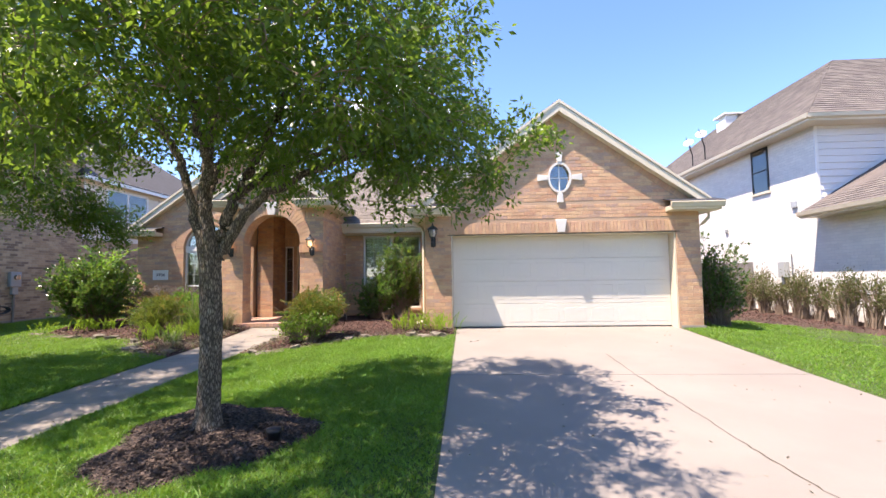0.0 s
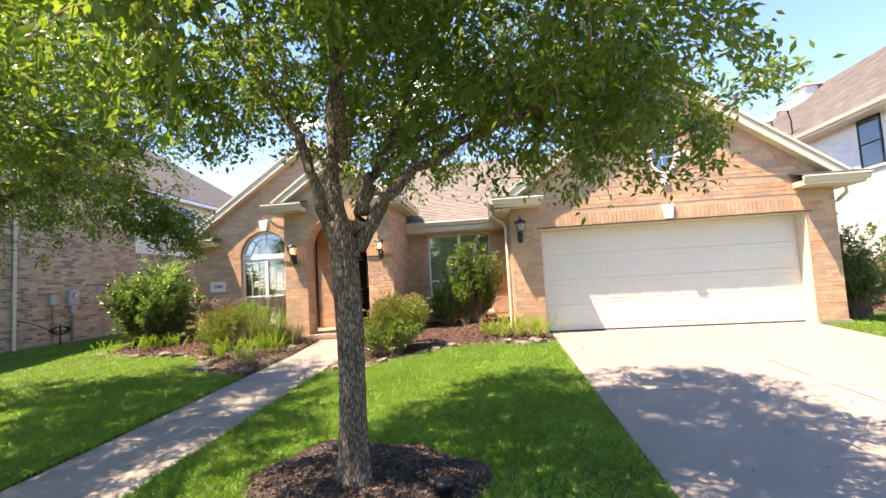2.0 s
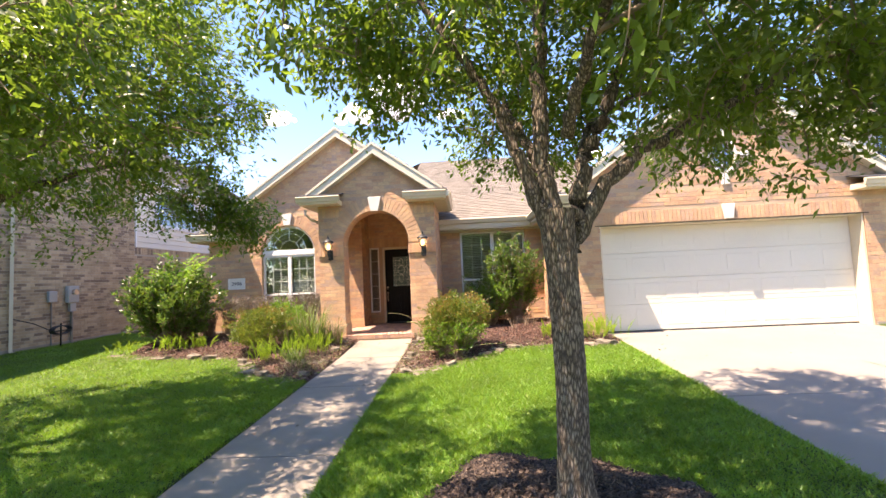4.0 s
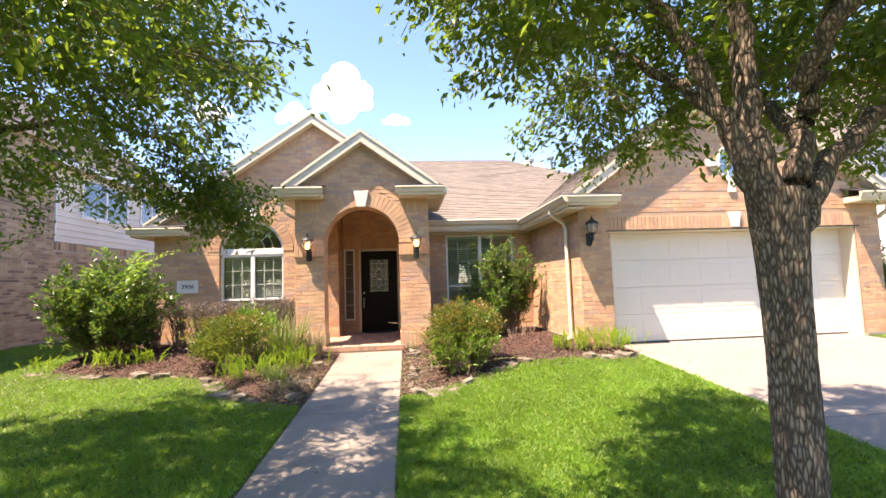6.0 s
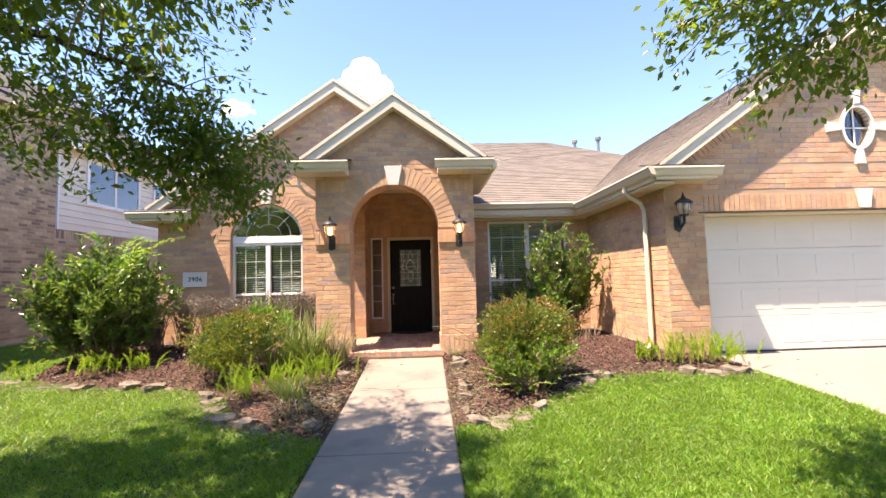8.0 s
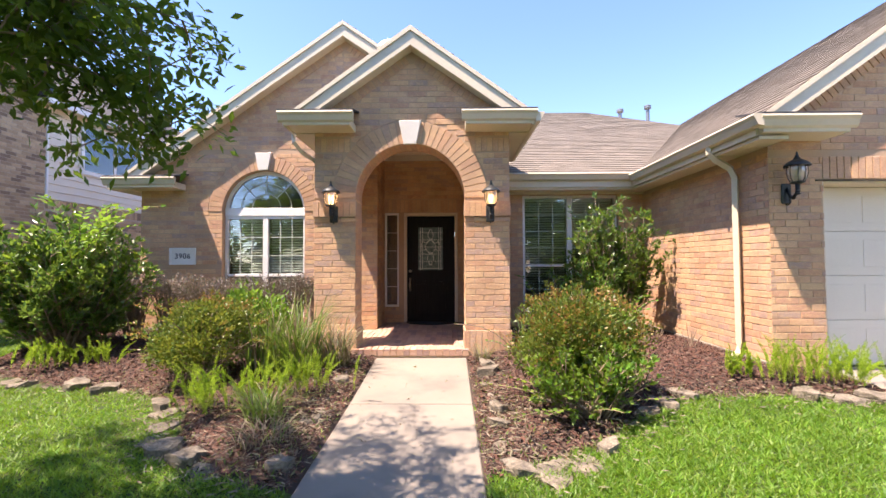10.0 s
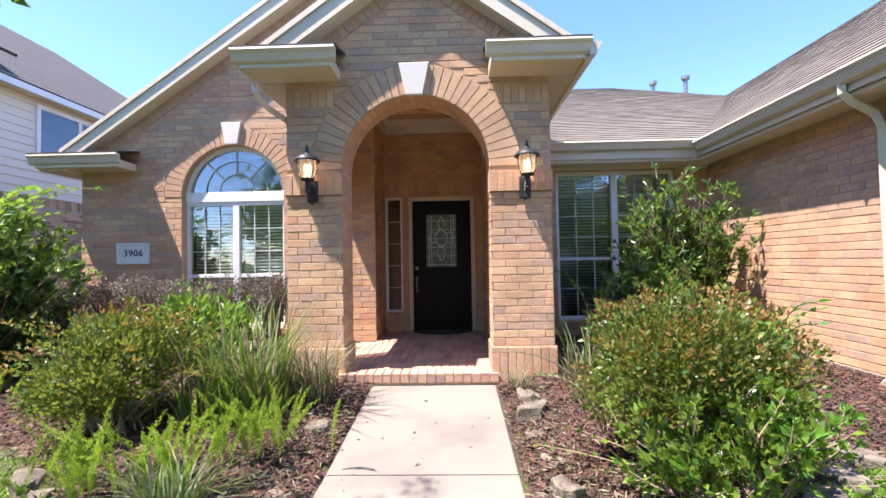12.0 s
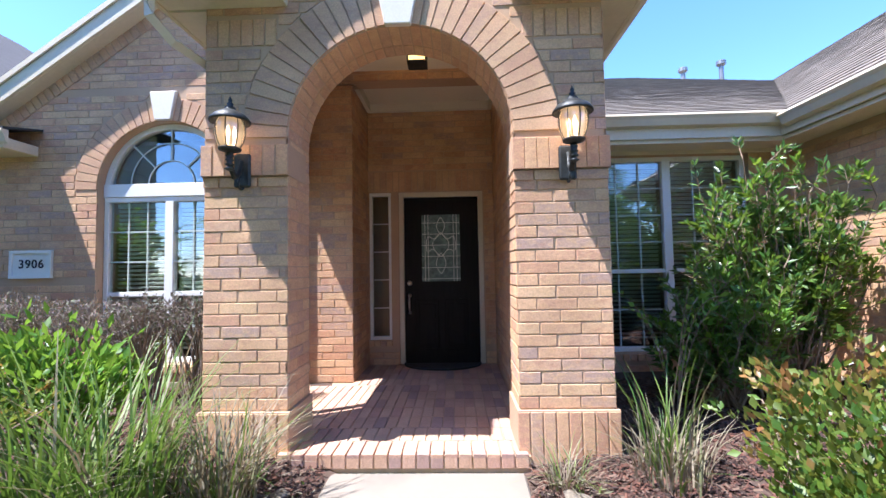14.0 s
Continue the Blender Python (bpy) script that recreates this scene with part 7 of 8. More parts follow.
for i, (x, y, r, h, n) in enumerate([(-0.85, 9.42, 0.36, 0.44, 46), (-0.36, 9.36, 0.34, 0.44, 46), (-1.2, 9.6, 0.22, 0.3, 20)]):
    fern("asparagus_fern", x, y, r, h, n, "bright green plumed asparagus fern in the mulch", 70 + i)
for i, (x, y) in enumerate([(-1.45, 11.2), (-1.25, 11.25), (-1.0, 10.9), (-1.75, 10.8)]):
    sp = thing("bare_stem", x, y, gz(x, y), "short bare brown stems of a cut-back plant in the mulch", "plant", "cut-back plants")
    bm = bmesh.new()
    rr = random.Random(i)
    for k in range(7):
        tube(bm, [(x + rr.uniform(-0.04, 0.04), y, gz(x, y) - 0.02), (x + rr.uniform(-0.12, 0.12), y + rr.uniform(-0.08, 0.08), gz(x, y) + rr.uniform(0.15, 0.32))], [0.008, 0.003], 5)
    wpart("stems", bm, M_TWIG, sp)
# right side of the lot
whorled_shrub("shrub", 6.1, 10.75, 0.78, 0.65, 2.05, 120, 6, 0.085, L_DARK, "tall dark evergreen bush at the garage corner", 81, z0=0.1, aspect=0.34)
for i in range(16):
    y = 13.9 - i * 0.45
    x = 8.75 + 0.12 * math.sin(i * 2.1)
    shrub("hedge_shrub", x, y, 0.34, 0.34, 1.14 + 0.15 * math.sin(i * 1.7), 1100, 0.06, L_SCRAG, "scraggly half-bare hedge shrub along the white wall", 90 + i, "half-bare shrubs along the white wall", 0.3, 0.18, 26, 1.0, spiky=0.6)

# ---- neighbours ----
NX = -13.3
nb = thing("house", NX - 5, 14, 0.0, "neighbouring two-storey brown brick and cream siding house", "house")
nw = wpart("wall", boxes((NX - 10, NX, 4.5, 14.75, -0.2, 5.6), (NX - 10, NX, 14.75, 24, -0.2, 2.92)), M_NMORTAR, nb, "brown brick wall")
wpart("siding_wall", boxes((NX - 10, NX - 0.02, 14.752, 24, 2.922, 5.05)), M_SIDING, nb, "cream siding wall")
wpart("foundation", boxes((NX - 0.05, NX + 0.03, 4.5, 24, -0.3, 0.28)), M_FOUND, nb)
bm = bmesh.new()
for k in range(12):
    z = 2.93 + k * 0.178
    prism(bm, [(NX - 0.02, 14.80, z), (NX + 0.022, 14.80, z), (NX, 14.80, z + 0.176), (NX - 0.02, 14.80, z + 0.176)], (0, 9.2, 0))
wpart("clapboard", bm, M_SIDING, nb, "cream lap siding boards", "stuff")
wpart("corner_board", boxes((NX - 0.01, NX + 0.03, 14.752, 14.80, 2.93, 5.0)), M_WHITE, nb)
place_pieces(nw, [q for q in lay(lambda u, v: (u < 14.75) | (v < 2.68), 7.0, 24, 0.29, 5.6, 0, 0.215)], (NX, 0, 0), (0, 1, 0), (1, 0, 0), (NX, 12.5, 1.5), 290, M_NBRICK)
place_pieces(nw, soldiers(14.76, 24, 2.70, 2.92), (NX, 0, 0), (0, 1, 0), (1, 0, 0), (NX, 15, 2.8), 60, M_NBRICK, "soldier_brick", 0.009)
for y0, y1 in ((15.75, 17.75), (18.6, 19.8)):
    w = wpart("window", boxes((NX + 0.0, NX + 0.05, y0 - 0.09, y0, 3.78, 4.85), (NX + 0.0, NX + 0.05, y1, y1 + 0.09, 3.78, 4.85), (NX + 0.0, NX + 0.05, y0 - 0.09, y1 + 0.09, 3.68, 3.78), (NX + 0.0, NX + 0.05, y0 - 0.09, y1 + 0.09, 4.85, 4.95), (NX + 0.0, NX + 0.045, (y0 + y1) / 2 - 0.04, (y0 + y1) / 2 + 0.04, 3.78, 4.85)), M_WHITE, nb, "white framed upstairs window")
    for a, b in ((y0, (y0 + y1) / 2 - 0.04), ((y0 + y1) / 2 + 0.04, y1)):
        ob = part("pane", boxes((NX + 0.025, NX + 0.03, a, b, 3.78, 4.85)), M_GLASS, w)
wpart("roof", boxes((NX - 10, NX + 0.35, 14.4, 24.3, 5.04, 5.08)), M_TRIM, nb, "eave board")
wpart("fascia", boxes((NX + 0.35, NX + 0.38, 14.4, 24.3, 5.0, 5.18)), M_WHITE, nb)
E1 = 5.16
for pts in ([(NX + 0.40, 14.4, E1), (NX + 0.40, 24.4, E1), (NX - 4.6, 21.0, E1 + 3.6), (NX - 4.6, 17.6, E1 + 3.6)], [(NX - 10, 14.4, E1), (NX + 0.40, 14.4, E1), (NX - 4.6, 17.6, E1 + 3.6)], [(NX - 6.0, 4.0, 5.62), (NX + 0.4, 4.0, 5.62), (NX - 3, 8.0, 7.6), (NX - 3, 8.1, 7.6)], [(NX + 0.4, 4.0, 5.62), (NX + 0.4, 14.9, 5.62), (NX - 3, 14.9, 7.6), (NX - 3, 8.0, 7.6)]):
    bm = bmesh.new()
    P = [Vector(p) for p in pts]
    nn = (P[1] - P[0]).cross(P[2] - P[0]).normalized()
    nn = -nn if nn.z > 0 else nn
    prism(bm, [tuple(p) for p in P], nn * 0.06)
    wpart("roof_slope", bm, M_NSHINGLE, nb, "dark grey shingle slope")
m1 = thing("electric_meter", NX + 0.1, 12.4, 1.0, "grey electric meter box with conduit on the brown brick wall", "electric meter")
wpart("case", boxes((NX + 0.01, NX + 0.13, 12.30, 12.62, 1.28, 1.72), bevel=0.015), M_GREYBOX, m1)
bm = bmesh.new()
tube(bm, [(NX + 0.12, 12.46, 1.56), (NX + 0.20, 12.46, 1.56)], [0.085, 0.075], 20)
wpart("dial", bm, M_LAMPGLASS, m1, "round glass meter dome")
wpart("lower_case", boxes((NX + 0.01, NX + 0.10, 12.38, 12.56, 1.05, 1.27), bevel=0.01), M_GREYBOX, m1)
bm = bmesh.new()
tube(bm, [(NX + 0.05, 12.47, 1.06), (NX + 0.05, 12.47, 0.0)], 0.03, 8)
wpart("conduit", bm, M_PIPE, m1)
m2 = thing("junction_box", NX + 0.1, 11.9, 1.2, "small beige junction box with a pipe on the brown brick wall", "junction box")
wpart("case", boxes((NX + 0.01, NX + 0.10, 11.80, 12.02, 1.32, 1.60), bevel=0.012), M_GREYBOX, m2)
bm = bmesh.new()
tube(bm, [(NX + 0.05, 11.9, 1.32), (NX + 0.05, 11.9, 0.3), (NX + 0.05, 11.9, 0.0)], 0.018, 8)
wpart("pipe", bm, M_PIPE, m2)
hs = thing("hose_hanger", NX + 0.5, 11.6, 0.05, "black garden hose coiled on a metal hanger", "garden hose")
bm = bmesh.new()
hx, hy = NX + 0.55, 11.65
tube(bm, [(hx, hy, 0.0), (hx, hy, 0.80)], 0.018, 8)
tube(bm, [(hx, hy - 0.16, 0.62), (hx, hy + 0.16, 0.62)], 0.014, 8)
wpart("stand", bm, M_BLACKM, hs)
bm = bmesh.new()
for k in range(5):
    tube(bm, [(hx + 0.03 * (k - 2), hy + 0.24 * math.cos(a), 0.66 + 0.10 * math.sin(a) - 0.02) for a in [2 * math.pi * i / 18 for i in range(19)]], 0.013, 6)
tube(bm, [(hx, hy - 0.2, 0.62), (hx - 0.2, hy - 0.5, 0.85), (NX + 0.05, hy - 0.75, 1.0)], 0.012, 6)
wpart("hose", bm, M_HOSE, hs)
dsn = thing("downspout", NX + 0.1, 10.9, 0.0, "almond painted downspout on the brown brick wall", "downspout", "downspouts")
bm = bmesh.new()
tube(bm, [(NX + 0.07, 10.9, 5.4), (NX + 0.07, 10.9, 0.25), (NX + 0.25, 10.9, 0.12)], 0.045, 4)
wpart("pipe", bm, M_GUTTER, dsn)
wpart("fence", boxes((NX, HX0, 17.5, 17.55, 0.0, 1.85)), M_FENCE, thing("wooden_fence", -11, 17.5, 0, "cedar board fence between the houses", "fence"), "")

# the white house on the other side
WX = 9.4
wh = thing("house", WX + 5, 14, 0.0, "neighbouring two-storey white painted brick house with weathered roof", "house")
ww = wpart("wall", boxes((WX, WX + 0.3, 11.92, 24, -0.1, 5.36), (WX, WX + 0.3, 4.0, 11.92, -0.1, 2.86)), M_WMORTAR, wh, "white painted brick wall")
WIN = (13.72, 14.36, 3.86, 5.16)
place_pieces(ww, lay(lambda u, v: ((u > 11.93) | (v < 2.86)) & ~((u > WIN[0] - 0.03) & (u < WIN[1] + 0.03) & (v > WIN[2] - 0.08) & (v < WIN[3] + 0.03)), 7.0, 19.5, 0.1, 5.3, 0, 0.215), (WX, 0, 0), (0, 1, 0), (-1, 0, 0), (WX, 12, 2), 290, M_WBRICK, "brick", 0.004)
wpart("siding_wall", boxes((WX + 0.3, WX + 9, 11.92, 12.1, 2.6, 5.36)), M_WSIDING, wh, "white siding wall")
bm = bmesh.new()
for k in range(15):
    z = 2.62 + k * 0.18
    prism(bm, [(WX + 0.06, 11.92, z), (WX + 0.06, 11.895, z), (WX + 0.06, 11.915, z + 0.178), (WX + 0.06, 11.92, z + 0.178)], (8.8, 0, 0))
wpart("clapboard", bm, M_WSIDING, wh, "white lap siding boards", "stuff")
wpart("corner_board", boxes((WX - 0.012, WX + 0.06, 11.885, 11.918, 2.7, 5.3)), M_WHITE, wh)
ws = wpart("window", boxes((WX - 0.03, WX - 0.006, WIN[0] - 0.06, WIN[0], WIN[2], WIN[3]), (WX - 0.03, WX - 0.006, WIN[1], WIN[1] + 0.06, WIN[2], WIN[3]), (WX - 0.03, WX - 0.006, WIN[0] - 0.06, WIN[1] + 0.06, WIN[3], WIN[3] + 0.05), (WX - 0.03, WX - 0.006, WIN[0], WIN[1], 4.49, 4.53)), M_BLACKM, wh, "dark framed upstairs window")
part("sill", boxes((WX - 0.06, WX - 0.006, WIN[0] - 0.1, WIN[1] + 0.1, WIN[2] - 0.07, WIN[2])), M_TRIM, ws, "yellowed sill")
part("pane", boxes((WX - 0.02, WX - 0.015, WIN[0], WIN[1], WIN[2], 4.49), (WX - 0.02, WX - 0.015, WIN[0], WIN[1], 4.53, WIN[3])), M_GLASS, ws)
part("blind", boxes((WX - 0.012, WX - 0.006, WIN[0], WIN[1], WIN[2], WIN[3])), M_BLIND, ws, "lowered pale blind")
EZ = 5.42
for pts in ([(8.95, 25, EZ), (8.95, 11.45, EZ), (12.6, 15.05, EZ + 3.05), (12.6, 22, EZ + 3.05)], [(8.95, 11.45, EZ), (20, 11.45, EZ), (20, 15.05, EZ + 3.05), (12.6, 15.05, EZ + 3.05)], [(8.90, 11.88, 2.94), (8.90, 3.6, 2.94), (14.5, 6.5, 6.1), (12.7, 11.88, 5.25)]):
    rp = None
    P = [Vector(p) for p in pts]
    nn = (P[1] - P[0]).cross(P[2] - P[0]).normalized()
    nn = -nn if nn.z > 0 else nn
    bm = bmesh.new()
    prism(bm, [tuple(p) for p in P], nn * 0.08)
    rp = wpart("roof_slope", bm, M_RSHINGLE, wh, "weathered brown-grey shingle slope")
    roof_plane(rp, pts, M_RSHINGLE, 0.15, 0.34)
for nm, b in (("fascia", (8.93, 8.97, 11.45, 25, EZ - 0.20, EZ - 0.04)), ("soffit", (8.97, 9.4, 11.49, 25, EZ - 0.20, EZ - 0.17)), ("fascia", (8.97, 20, 11.45, 11.49, EZ - 0.20, EZ - 0.04)), ("soffit", (9.4, 20, 11.49, 11.92, EZ - 0.20, EZ - 0.17)), ("fascia", (8.88, 8.92, 3.6, 11.88, 2.78, 2.90)), ("soffit", (8.92, 9.4, 3.6, 11.88, 2.78, 2.81))):
    wpart(nm, boxes(b), M_GUTTER, wh, "pale grey-brown " + nm)
for pts, way in (([(8.93, 11.36, EZ - 0.03), (8.83, 11.36, EZ - 0.03), (8.85, 11.36, EZ - 0.12), (8.93, 11.36, EZ - 0.15)], (0, 13.6, 0)), ([(8.85, 11.45, EZ - 0.03), (8.85, 11.35, EZ - 0.03), (8.85, 11.37, EZ - 0.12), (8.85, 11.45, EZ - 0.15)], (11, 0, 0)), ([(8.88, 3.6, 2.93), (8.78, 3.6, 2.93), (8.80, 3.6, 2.84), (8.88, 3.6, 2.80)], (0, 8.28, 0))):
    bm = bmesh.new()
    prism(bm, pts, way)
    wpart("gutter", bm, M_GUTTER, wh, "weathered gutter")
ch = wpart("chimney", boxes((11.72, 12.36, 19.6, 20.3, 6.0, 8.15)), M_WSIDING, wh, "white boxed chimney")
part("cap", boxes((11.64, 12.44, 19.52, 20.38, 8.36, 8.42), (11.80, 12.28, 19.68, 20.22, 8.15, 8.36)), M_WHITE, ch, "white metal chimney cap")
for i, (x, y, z, tilt) in enumerate([(9.15, 17.5, 5.62, 0.2), (9.2, 16.7, 5.70, -0.2)]):
    sd = thing("satellite_dish", x, y, z, "white satellite dish on a bent arm, standing on the roof edge", "satellite dish", "satellite dishes on the roof")
    bm = bmesh.new()
    tube(bm, [(x, y, z - 0.1), (x, y, z + 0.42), (x - 0.15, y - 0.1, z + 0.72)], 0.022, 8)
    tube(bm, [(x - 0.10, y - 0.1, z + 0.68), (x - 0.40, y - 0.38, z + 0.98)], 0.012, 6)
    wpart("arm", bm, M_BLACKM, sd)
    bm = bmesh.new()
    c = Vector((x - 0.15, y - 0.1, z + 0.84))
    R = look(c, c + Vector((-0.7, -0.75 + tilt, 0.45)))
    rings = [[bm.verts.new(R @ Vector((r * 0.19 * math.cos(2 * math.pi * k / 24), r * 0.15 * math.sin(2 * math.pi * k / 24), -0.06 * r * r))) for k in range(24)] for r in (0.05, 0.4, 0.7, 1.0)]
    rings += [[bm.verts.new(R @ Vector((r * 0.19 * math.cos(2 * math.pi * k / 24), r * 0.15 * math.sin(2 * math.pi * k / 24), -0.06 * r * r + 0.012))) for k in range(24)] for r in (1.0, 0.05)]
    for a, b in zip(rings, rings[1:]):
        for k in range(24):
            bm.faces.new((a[k], a[(k + 1) % 24], b[(k + 1) % 24], b[k]))
    wpart("dish", bm, M_WHITE, sd, smooth=True)
um = thing("utility_box", 9.3, 13.3, 1.3, "pale grey utility box with pipes on the white wall", "utility box")
wpart("case", boxes((WX - 0.14, WX - 0.006, 13.05, 13.35, 1.25, 1.70), bevel=0.015), M_GREYBOX, um)
bm = bmesh.new()
tube(bm, [(WX - 0.05, 12.9, 1.9), (WX - 0.05, 12.9, 0.2)], 0.015, 6)
tube(bm, [(WX - 0.05, 13.2, 1.25), (WX - 0.05, 13.2, 0.2)], 0.02, 6)
wpart("pipe", bm, M_PIPE, um)
for y, z, s in ((12.70, 3.27, 0.09), (15.9, 2.85, 0.07)):
    vt = thing("wall_vent", WX, y, z, "small grey vent hood on the white wall", "wall vent", "vents on the white wall")
    wpart("hood", boxes((WX - 0.07, WX - 0.005, y - s, y + s, z - s, z + s), bevel=0.01), M_GREYBOX, vt)
fn = thing("wooden_gate", 7.6, 14.6, 0.1, "weathered grey wooden gate and fence between the houses", "gate")
for i in range(24):
    x = 5.42 + i * 0.165
    h = 1.72 + 0.02 * math.sin(i * 2.3)
    wpart("board", boxes((x, x + 0.155, 14.6, 14.62, 0.08, h), bevel=0.003), M_FENCE if i < 7 else M_GREYWOOD, fn)
wpart("rail", boxes((5.42, 9.38, 14.622, 14.66, 0.5, 0.59), (5.42, 9.38, 14.622, 14.66, 1.4, 1.49)), M_GREYWOOD, fn)

# unseen houses added across the street, to darken what the panes mirror
for x in (-22.0, -4.0, 13.0):
    oh = thing("house", x, -34, 0, "plain unseen house, added across the street to darken the window reflections", "house", "houses across the street")
    wpart("wall", boxes((x - 7, x + 7, -40, -34, -0.6, 2.9)), M_NMORTAR, oh)
    bm = bmesh.new()
    prism(bm, [(x - 7.5, -33.5, 2.9), (x + 7.5, -33.5, 2.9), (x, -33.5, 7.2)], (0, -7, 0))
    wpart("roof", bm, M_NSHINGLE, oh)

# ---- clouds ----
def cloud(x, y, z, s, seed, wide=1.0):
    rng = random.Random(seed)
    bm = bmesh.new()
    for k in range(26):
        a = rng.uniform(0, 6.28)
        q = rng.random() ** 0.6
        r = s * rng.uniform(0.22, 0.42) * (1.15 - 0.5 * q)
        m = Matrix.Translation((x + math.cos(a) * q * s * wide, y + rng.uniform(-0.3, 0.3) * s, z + s * rng.uniform(-0.15, 0.75) * (1 - 0.6 * q)))
        bmesh.ops.create_icosphere(bm, subdivisions=3, radius=r, matrix=m)
    for v in bm.verts:
        p = v.co / s
        v.co += Vector((1, 1, 1)) * (noise.noise(p * 3.5) * 0.06 * s) + v.co.normalized() * (noise.noise(p * 9) * 0.015 * s)
    ob = part("cloud", bm, M_CLOUD, None, "white puffy cumulus cloud in the blue sky", "structure", True)
    tagged(ob, category="cloud")
    ob.visible_shadow = False


cloud(-325, 2300, 985, 215, 1, 0.62)
cloud(-560, 2300, 880, 105, 2, 1.0)
cloud(-40, 2300, 660 + 210, 60, 4, 1.3)
cloud(681, 2300, 600, 60, 3, 1.2)
cloud(-1000, 2300, 900, 75, 5, 1.3)

# ---- edging stones, mulch, grass ----
rs = random.Random(9)
EDGES = [
    ([(-10.1, 10.1), (-9.2, 9.9), (-8.3, 9.72), (-7.5, 9.6), (-7.05, 9.42), (-6.7, 9.0), (-6.4, 8.42), (-6.05, 8.12), (-5.65, 7.92), (-5.34, 7.78)], 0.30, 0.16),
    ([(-5.34, 7.95), (-5.32, 9.0), (-5.34, 10.6)], 0.33, 0.13),
    ([(-3.73, 7.95), (-3.73, 9.0), (-3.74, 10.6)], 0.32, 0.13),
    ([(-3.55, 7.92), (-3.1, 8.22), (-2.72, 8.62), (-2.3, 9.08), (-1.9, 9.3), (-1.2, 9.2), (-0.6, 9.05), (-0.2, 9.0)], 0.29, 0.16),
]


def edging_stone(x, y, rad, h, chunky):
    """A rough broken stone, bedded in the soil."""
    z = gz(x, y)
    st = thing("edging_stone", x, y, z, "chunky rough grey-tan stone edging the planting bed" if chunky else "flat rough tan flagstone edging the planting bed", "edging stone", "edging stones of the beds")
    n = rs.randint(6, 9)
    el, rot = rs.uniform(0.55, 0.85), rs.uniform(0, 3.1)
    pts = []
    for k in range(n):
        a = 2 * math.pi * (k + rs.uniform(-0.28, 0.28)) / n
        r = rad * rs.uniform(0.75, 1.15)
        u, w = r * math.cos(a), r * el * math.sin(a)
        pts.append((x + u * math.cos(rot) - w * math.sin(rot), y + u * math.sin(rot) + w * math.cos(rot), z - 0.03))
    bm = bmesh.new()
    prism(bm, pts, (rs.uniform(-0.02, 0.02), rs.uniform(-0.02, 0.02), h + 0.03))
    bmesh.ops.triangulate(bm, faces=list(bm.faces))
    bmesh.ops.subdivide_edges(bm, edges=list(bm.edges), cuts=2, use_grid_fill=True)
    for v in bm.verts:
        k = 1.0 if v.co.z > z else 0.3
        v.co += Vector((noise.noise(v.co * 11) * 0.022, noise.noise(v.co * 11 + Vector((9, 0, 0))) * 0.022, noise.noise(v.co * 8 + Vector((0, 7, 0))) * 0.034 * k))
    bmesh.ops.bevel(bm, geom=[e for e in bm.edges if e.calc_face_angle(0) > 0.9], offset=0.006, segments=1, affect="EDGES")
    wpart("stone", bm, M_FLAG, st)


for line, gap_, rad_ in EDGES:
    lens = [0.0]
    for p, q in zip(line, line[1:]):
        lens.append(lens[-1] + math.hypot(q[0] - p[0], q[1] - p[1]))
    d = 0.1
    while d < lens[-1]:
        x, y = float(np.interp(d, lens, [p[0] for p in line])), float(np.interp(d, lens, [p[1] for p in line]))
        chunky = rs.random() < 0.38
        rad = rad_ * rs.uniform(0.75, 1.15)
        x, y = x + rs.uniform(-0.03, 0.03), y + rs.uniform(-0.04, 0.04)
        if float(paved(x, y)) < -rad * 0.9 and rs.random() < 0.86:
            edging_stone(x, y, rad, rs.uniform(0.035, 0.08) if chunky else rs.uniform(0.0, 0.025), chunky)
        d += gap_ * rs.uniform(0.8, 1.25)

ul = thing("garden_light", -1.50, 4.05, gz(-1.50, 4.05), "small black plastic uplight set in the bark mulch", "garden light")
bm = bmesh.new()
lathe(bm, [(0.055, gz(-1.5, 4.05) - 0.02), (0.062, gz(-1.5, 4.05) + 0.05), (0.070, gz(-1.5, 4.05) + 0.07), (0.066, gz(-1.5, 4.05) + 0.095), (0.03, gz(-1.5, 4.05) + 0.105)], -1.5, 4.05, 20)
wpart("body", bm, M_BLACKM, ul, smooth=True)


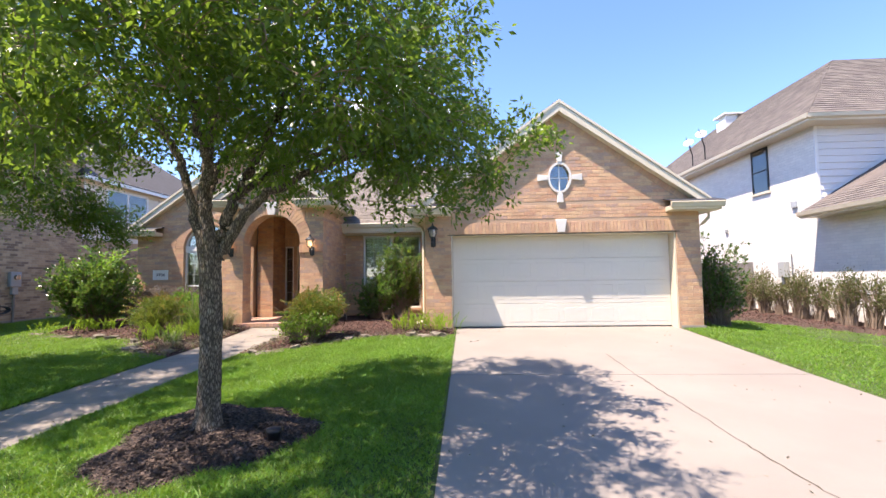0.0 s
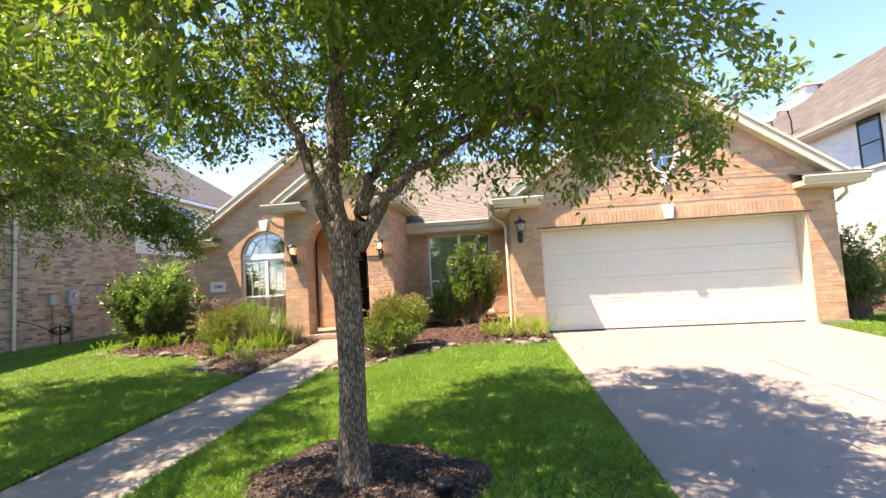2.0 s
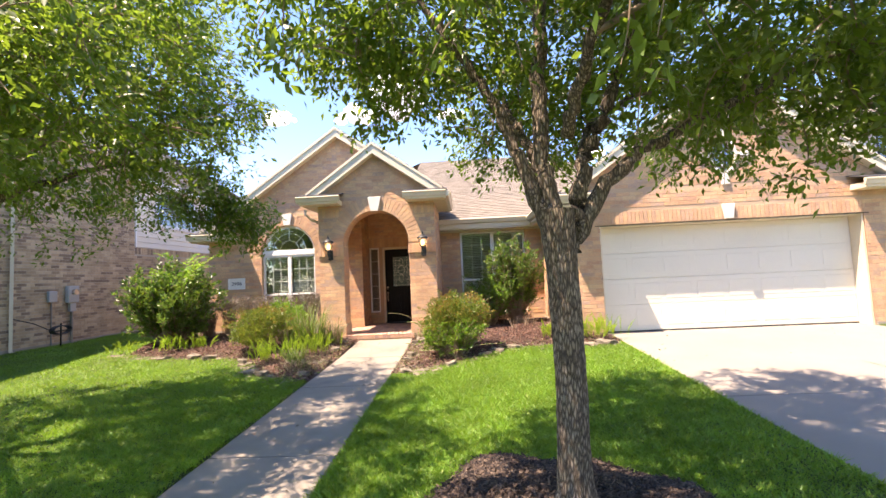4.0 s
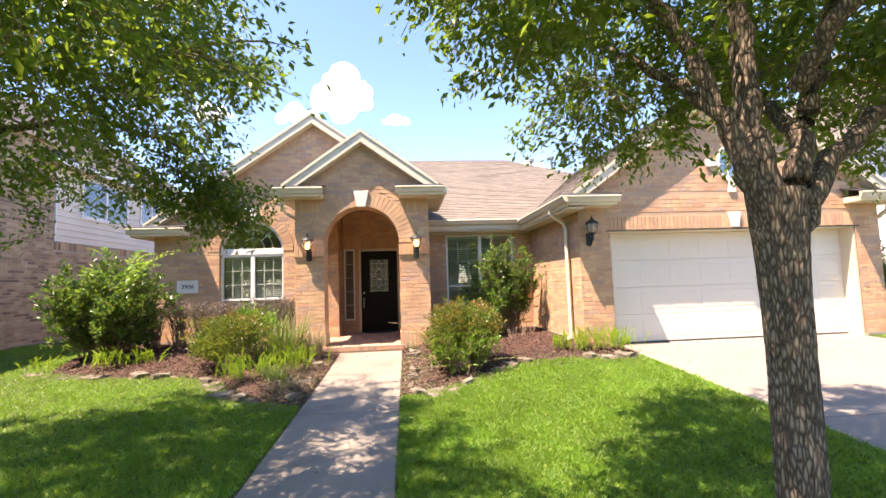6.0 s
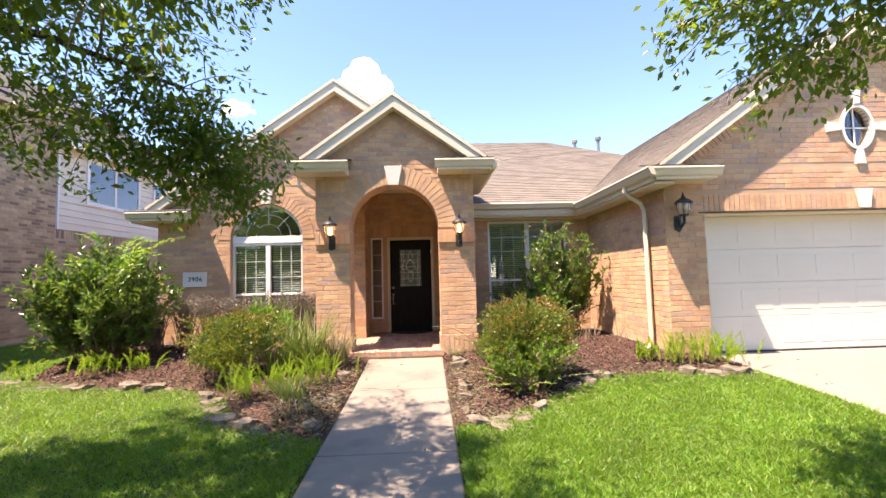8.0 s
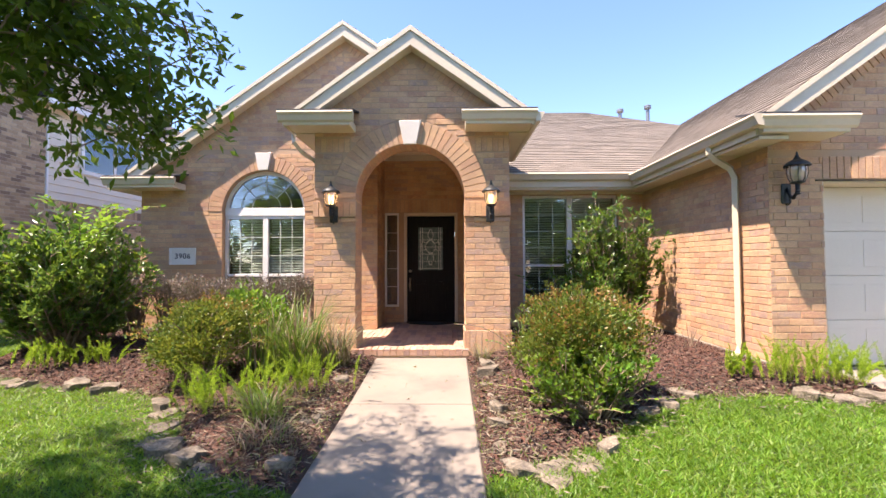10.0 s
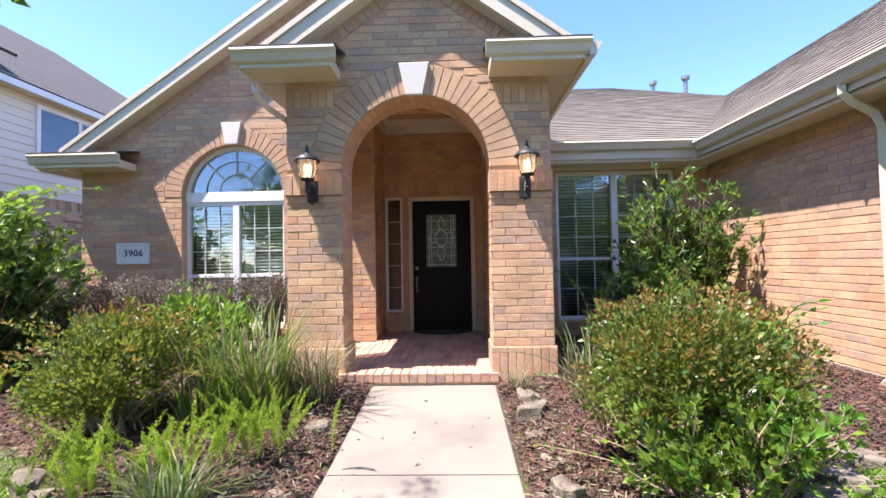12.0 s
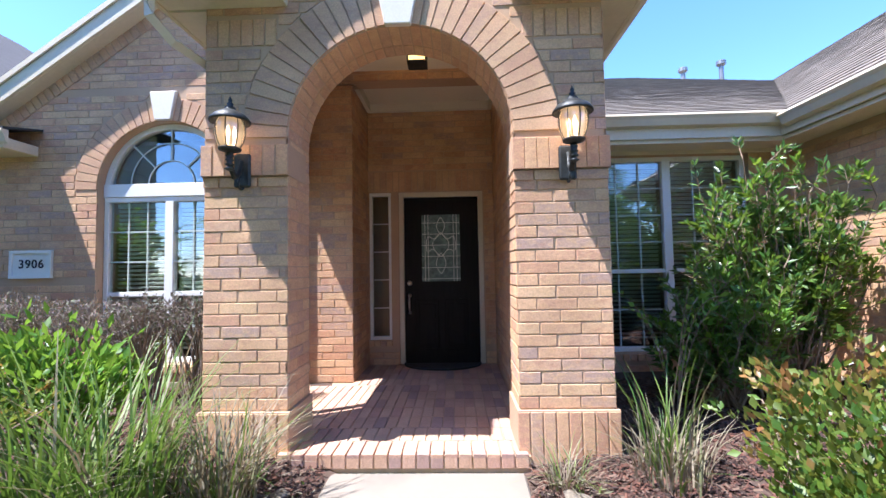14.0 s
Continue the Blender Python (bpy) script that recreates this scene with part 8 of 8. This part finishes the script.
def chips():
    rng = np.random.default_rng(4)
    n = 120000
    x = np.concatenate([rng.uniform(-10.6, -0.0, n), rng.uniform(-3.2, -1.2, n // 4), rng.uniform(5.4, 9.4, n // 6)])
    y = np.concatenate([rng.uniform(7.8, 12.6, n), rng.uniform(3.1, 5.2, n // 4), rng.uniform(7.6, 14.5, n // 6)])
    ok = soil(x, y) > rng.uniform(-0.06, 0.03, len(x))
    ok &= (paved(x, y) < -0.01) & ~((x > PX0 - 0.1) & (x < PX1 + 0.1) & (y > PORCH_Y - 0.05)) & ~((x > 5.0) & (x < 5.35) & (y > 9.8)) & ~((x > GX0 - 0.03) & (y > GAR_Y - 0.05) & (x < 5))
    x, y = x[ok], y[ok]
    n = len(x)
    z = ground_z(x, y) + rng.uniform(0.0, 0.022, n)
    L, W = rng.uniform(0.009, 0.034, n), rng.uniform(0.003, 0.009, n)
    a, tilt, roll = rng.uniform(0, 2 * np.pi, n), rng.normal(scale=0.35, size=n), rng.normal(scale=0.5, size=n)
    d = np.stack([np.cos(a) * np.cos(tilt), np.sin(a) * np.cos(tilt), np.sin(tilt)], 1)
    s = np.stack([-np.sin(a) * np.cos(roll), np.cos(a) * np.cos(roll), np.sin(roll)], 1)
    u = np.cross(d, s)
    c = np.stack([x, y, z], 1)
    q = [c - d * L[:, None] - s * W[:, None], c + d * L[:, None] - s * W[:, None] * 0.6, c + d * L[:, None] * 0.9 + s * W[:, None], c - d * L[:, None] * 0.8 + s * W[:, None] * 0.8, c + u * 0.006]
    v = np.stack(q, 1).reshape(-1, 3)
    i = np.arange(n)[:, None] * 5
    f = np.concatenate([i + [0, 1, 4], i + [1, 2, 4], i + [2, 3, 4], i + [3, 0, 4]], 0)
    near = (y < 6.5) & (x < 0)
    for nm, m, mat, lab in (("bark_mulch", ~near, M_MULCH, "loose reddish brown bark mulch chips in the beds"), ("dark_mulch", near, M_DKMULCH, "loose dark brown bark chips round the tree")):
        vv = v.reshape(n, 5, 3)[m].reshape(-1, 3)
        i = np.arange(int(m.sum()))[:, None] * 5
        raw(nm, vv, np.concatenate([i + [0, 1, 4], i + [1, 2, 4], i + [2, 3, 4], i + [3, 0, 4]], 0), mat, None, lab, "stuff")


chips()


def lawn():
    rng = np.random.default_rng(6)
    n = 900000
    x = np.concatenate([rng.uniform(-13.2, 9.3, n), rng.normal(-3.4, 2.3, n // 2)])
    y = np.concatenate([rng.uniform(-1.0, 14.0, n), rng.normal(5.6, 2.3, n // 2)])
    ok = (soil(x, y) < rng.uniform(-0.05, 0.02, len(x))) & (paved(x, y) < -0.012 + rng.uniform(-0.02, 0.02, len(x)))
    ok &= ~((x > HX0 - 0.1) & (x < 5.4) & (y > 9.7)) & ~((x < NX + 0.1))
    dead = (x > 6.9) & (np.hypot((x - 8.3) / 1.6, (y - 9.2) / 1.2) < 1 + 0.3 * np.sin(x * 5)) & (rng.random(len(x)) < 0.8)
    ok &= ~dead
    # the sides the camera turns from thin out
    ok &= (y > -1.0) & (y < 14) & (rng.random(len(x)) < 0.5 + 0.5 * smooth_step(-0.4, 1.4, y))
    x, y = x[ok], y[ok]
    n = len(x)
    z = ground_z(x, y) - 0.004
    patch = 0.5 + 0.5 * np.sin(x * 1.9 + 2 * np.sin(y * 1.3)) * np.sin(y * 2.3 + np.sin(x * 2.9))
    tuftiness = np.sin(x * 23 + 3 * np.sin(y * 11)) * np.sin(y * 19 + 2 * np.sin(x * 13))
    h = rng.uniform(0.018, 0.050, n) * (0.75 + 0.4 * patch) * (1 + 0.38 * tuftiness)
    w = rng.uniform(0.0036, 0.0078, n)
    a, b = rng.uniform(0, 2 * np.pi, n), rng.uniform(0, 2 * np.pi, n)
    lean = h * rng.uniform(0.2, 1.9, n)
    c = np.stack([x, y, z], 1)
    s = np.stack([np.cos(a) * w, np.sin(a) * w, np.zeros(n)], 1)
    tip = c + np.stack([np.cos(b) * lean, np.sin(b) * lean, h], 1)
    v = np.stack([c - s, c + s, tip], 1).reshape(-1, 3)
    raw("grass", v, np.arange(3 * n).reshape(-1, 3), M_BLADE, None, "thick mown green lawn grass", "stuff")


lawn()


def litter():
    """Dry leaves and crumbs lying on the paving."""
    rng = np.random.default_rng(12)
    n = 260
    x = np.concatenate([rng.uniform(WALK_L + 0.05, WALK_R - 0.05, 90), rng.uniform(0.05, 4.7, n - 90)])
    y = np.concatenate([rng.uniform(3, 10.6, 90), rng.uniform(1, 9.8, n - 90)])
    z = slope(x, y) + 0.004
    c = np.stack([x, y, z], 1)
    w = rng.normal(size=(n, 3))
    w[:, 2] = 0.1
    leaf_cloud("fallen_leaf_litter", c, w, rng.uniform(0.012, 0.05, n), None, L_DRY, 0.4, 0.4, 13, "scattered dry fallen leaves on the concrete", "stuff")


litter()


def bed_litter():
    """Straw, dead leaves and small weeds caught along the edging stones."""
    rng = np.random.default_rng(31)
    C = []
    for line, _, _ in EDGES:
        P = np.array(line)
        seg = rng.integers(0, len(P) - 1, 1500)
        t = rng.random((1500, 1))
        C.append(P[seg] * (1 - t) + P[seg + 1] * t + rng.normal(scale=0.17, size=(1500, 2)))
    C = np.concatenate(C)
    C = C[(paved(C[:, 0], C[:, 1]) < -0.005) & (C[:, 1] < 10.8)]
    z = ground_z(C[:, 0], C[:, 1])
    dry = rng.random(len(C)) < 0.72
    w = rng.normal(size=(len(C), 3))
    w[:, 2] = np.where(dry, rng.uniform(-0.05, 0.3, len(C)), rng.uniform(0.5, 1.6, len(C)))
    p = np.column_stack([C, z + np.where(dry, rng.uniform(0.006, 0.05, len(C)), 0.0)])
    leaf_cloud("straw_litter", p[dry], w[dry], rng.uniform(0.02, 0.085, dry.sum()), None, L_DRY, 0.16, 0.3, 32, "dry straw and dead leaves along the edging stones", "stuff")
    leaf_cloud("weeds", p[~dry], w[~dry], rng.uniform(0.025, 0.07, (~dry).sum()), None, L_STRAP, 0.22, 0.3, 33, "small green weeds along the edging stones", "stuff")


bed_litter()
flush_pieces()
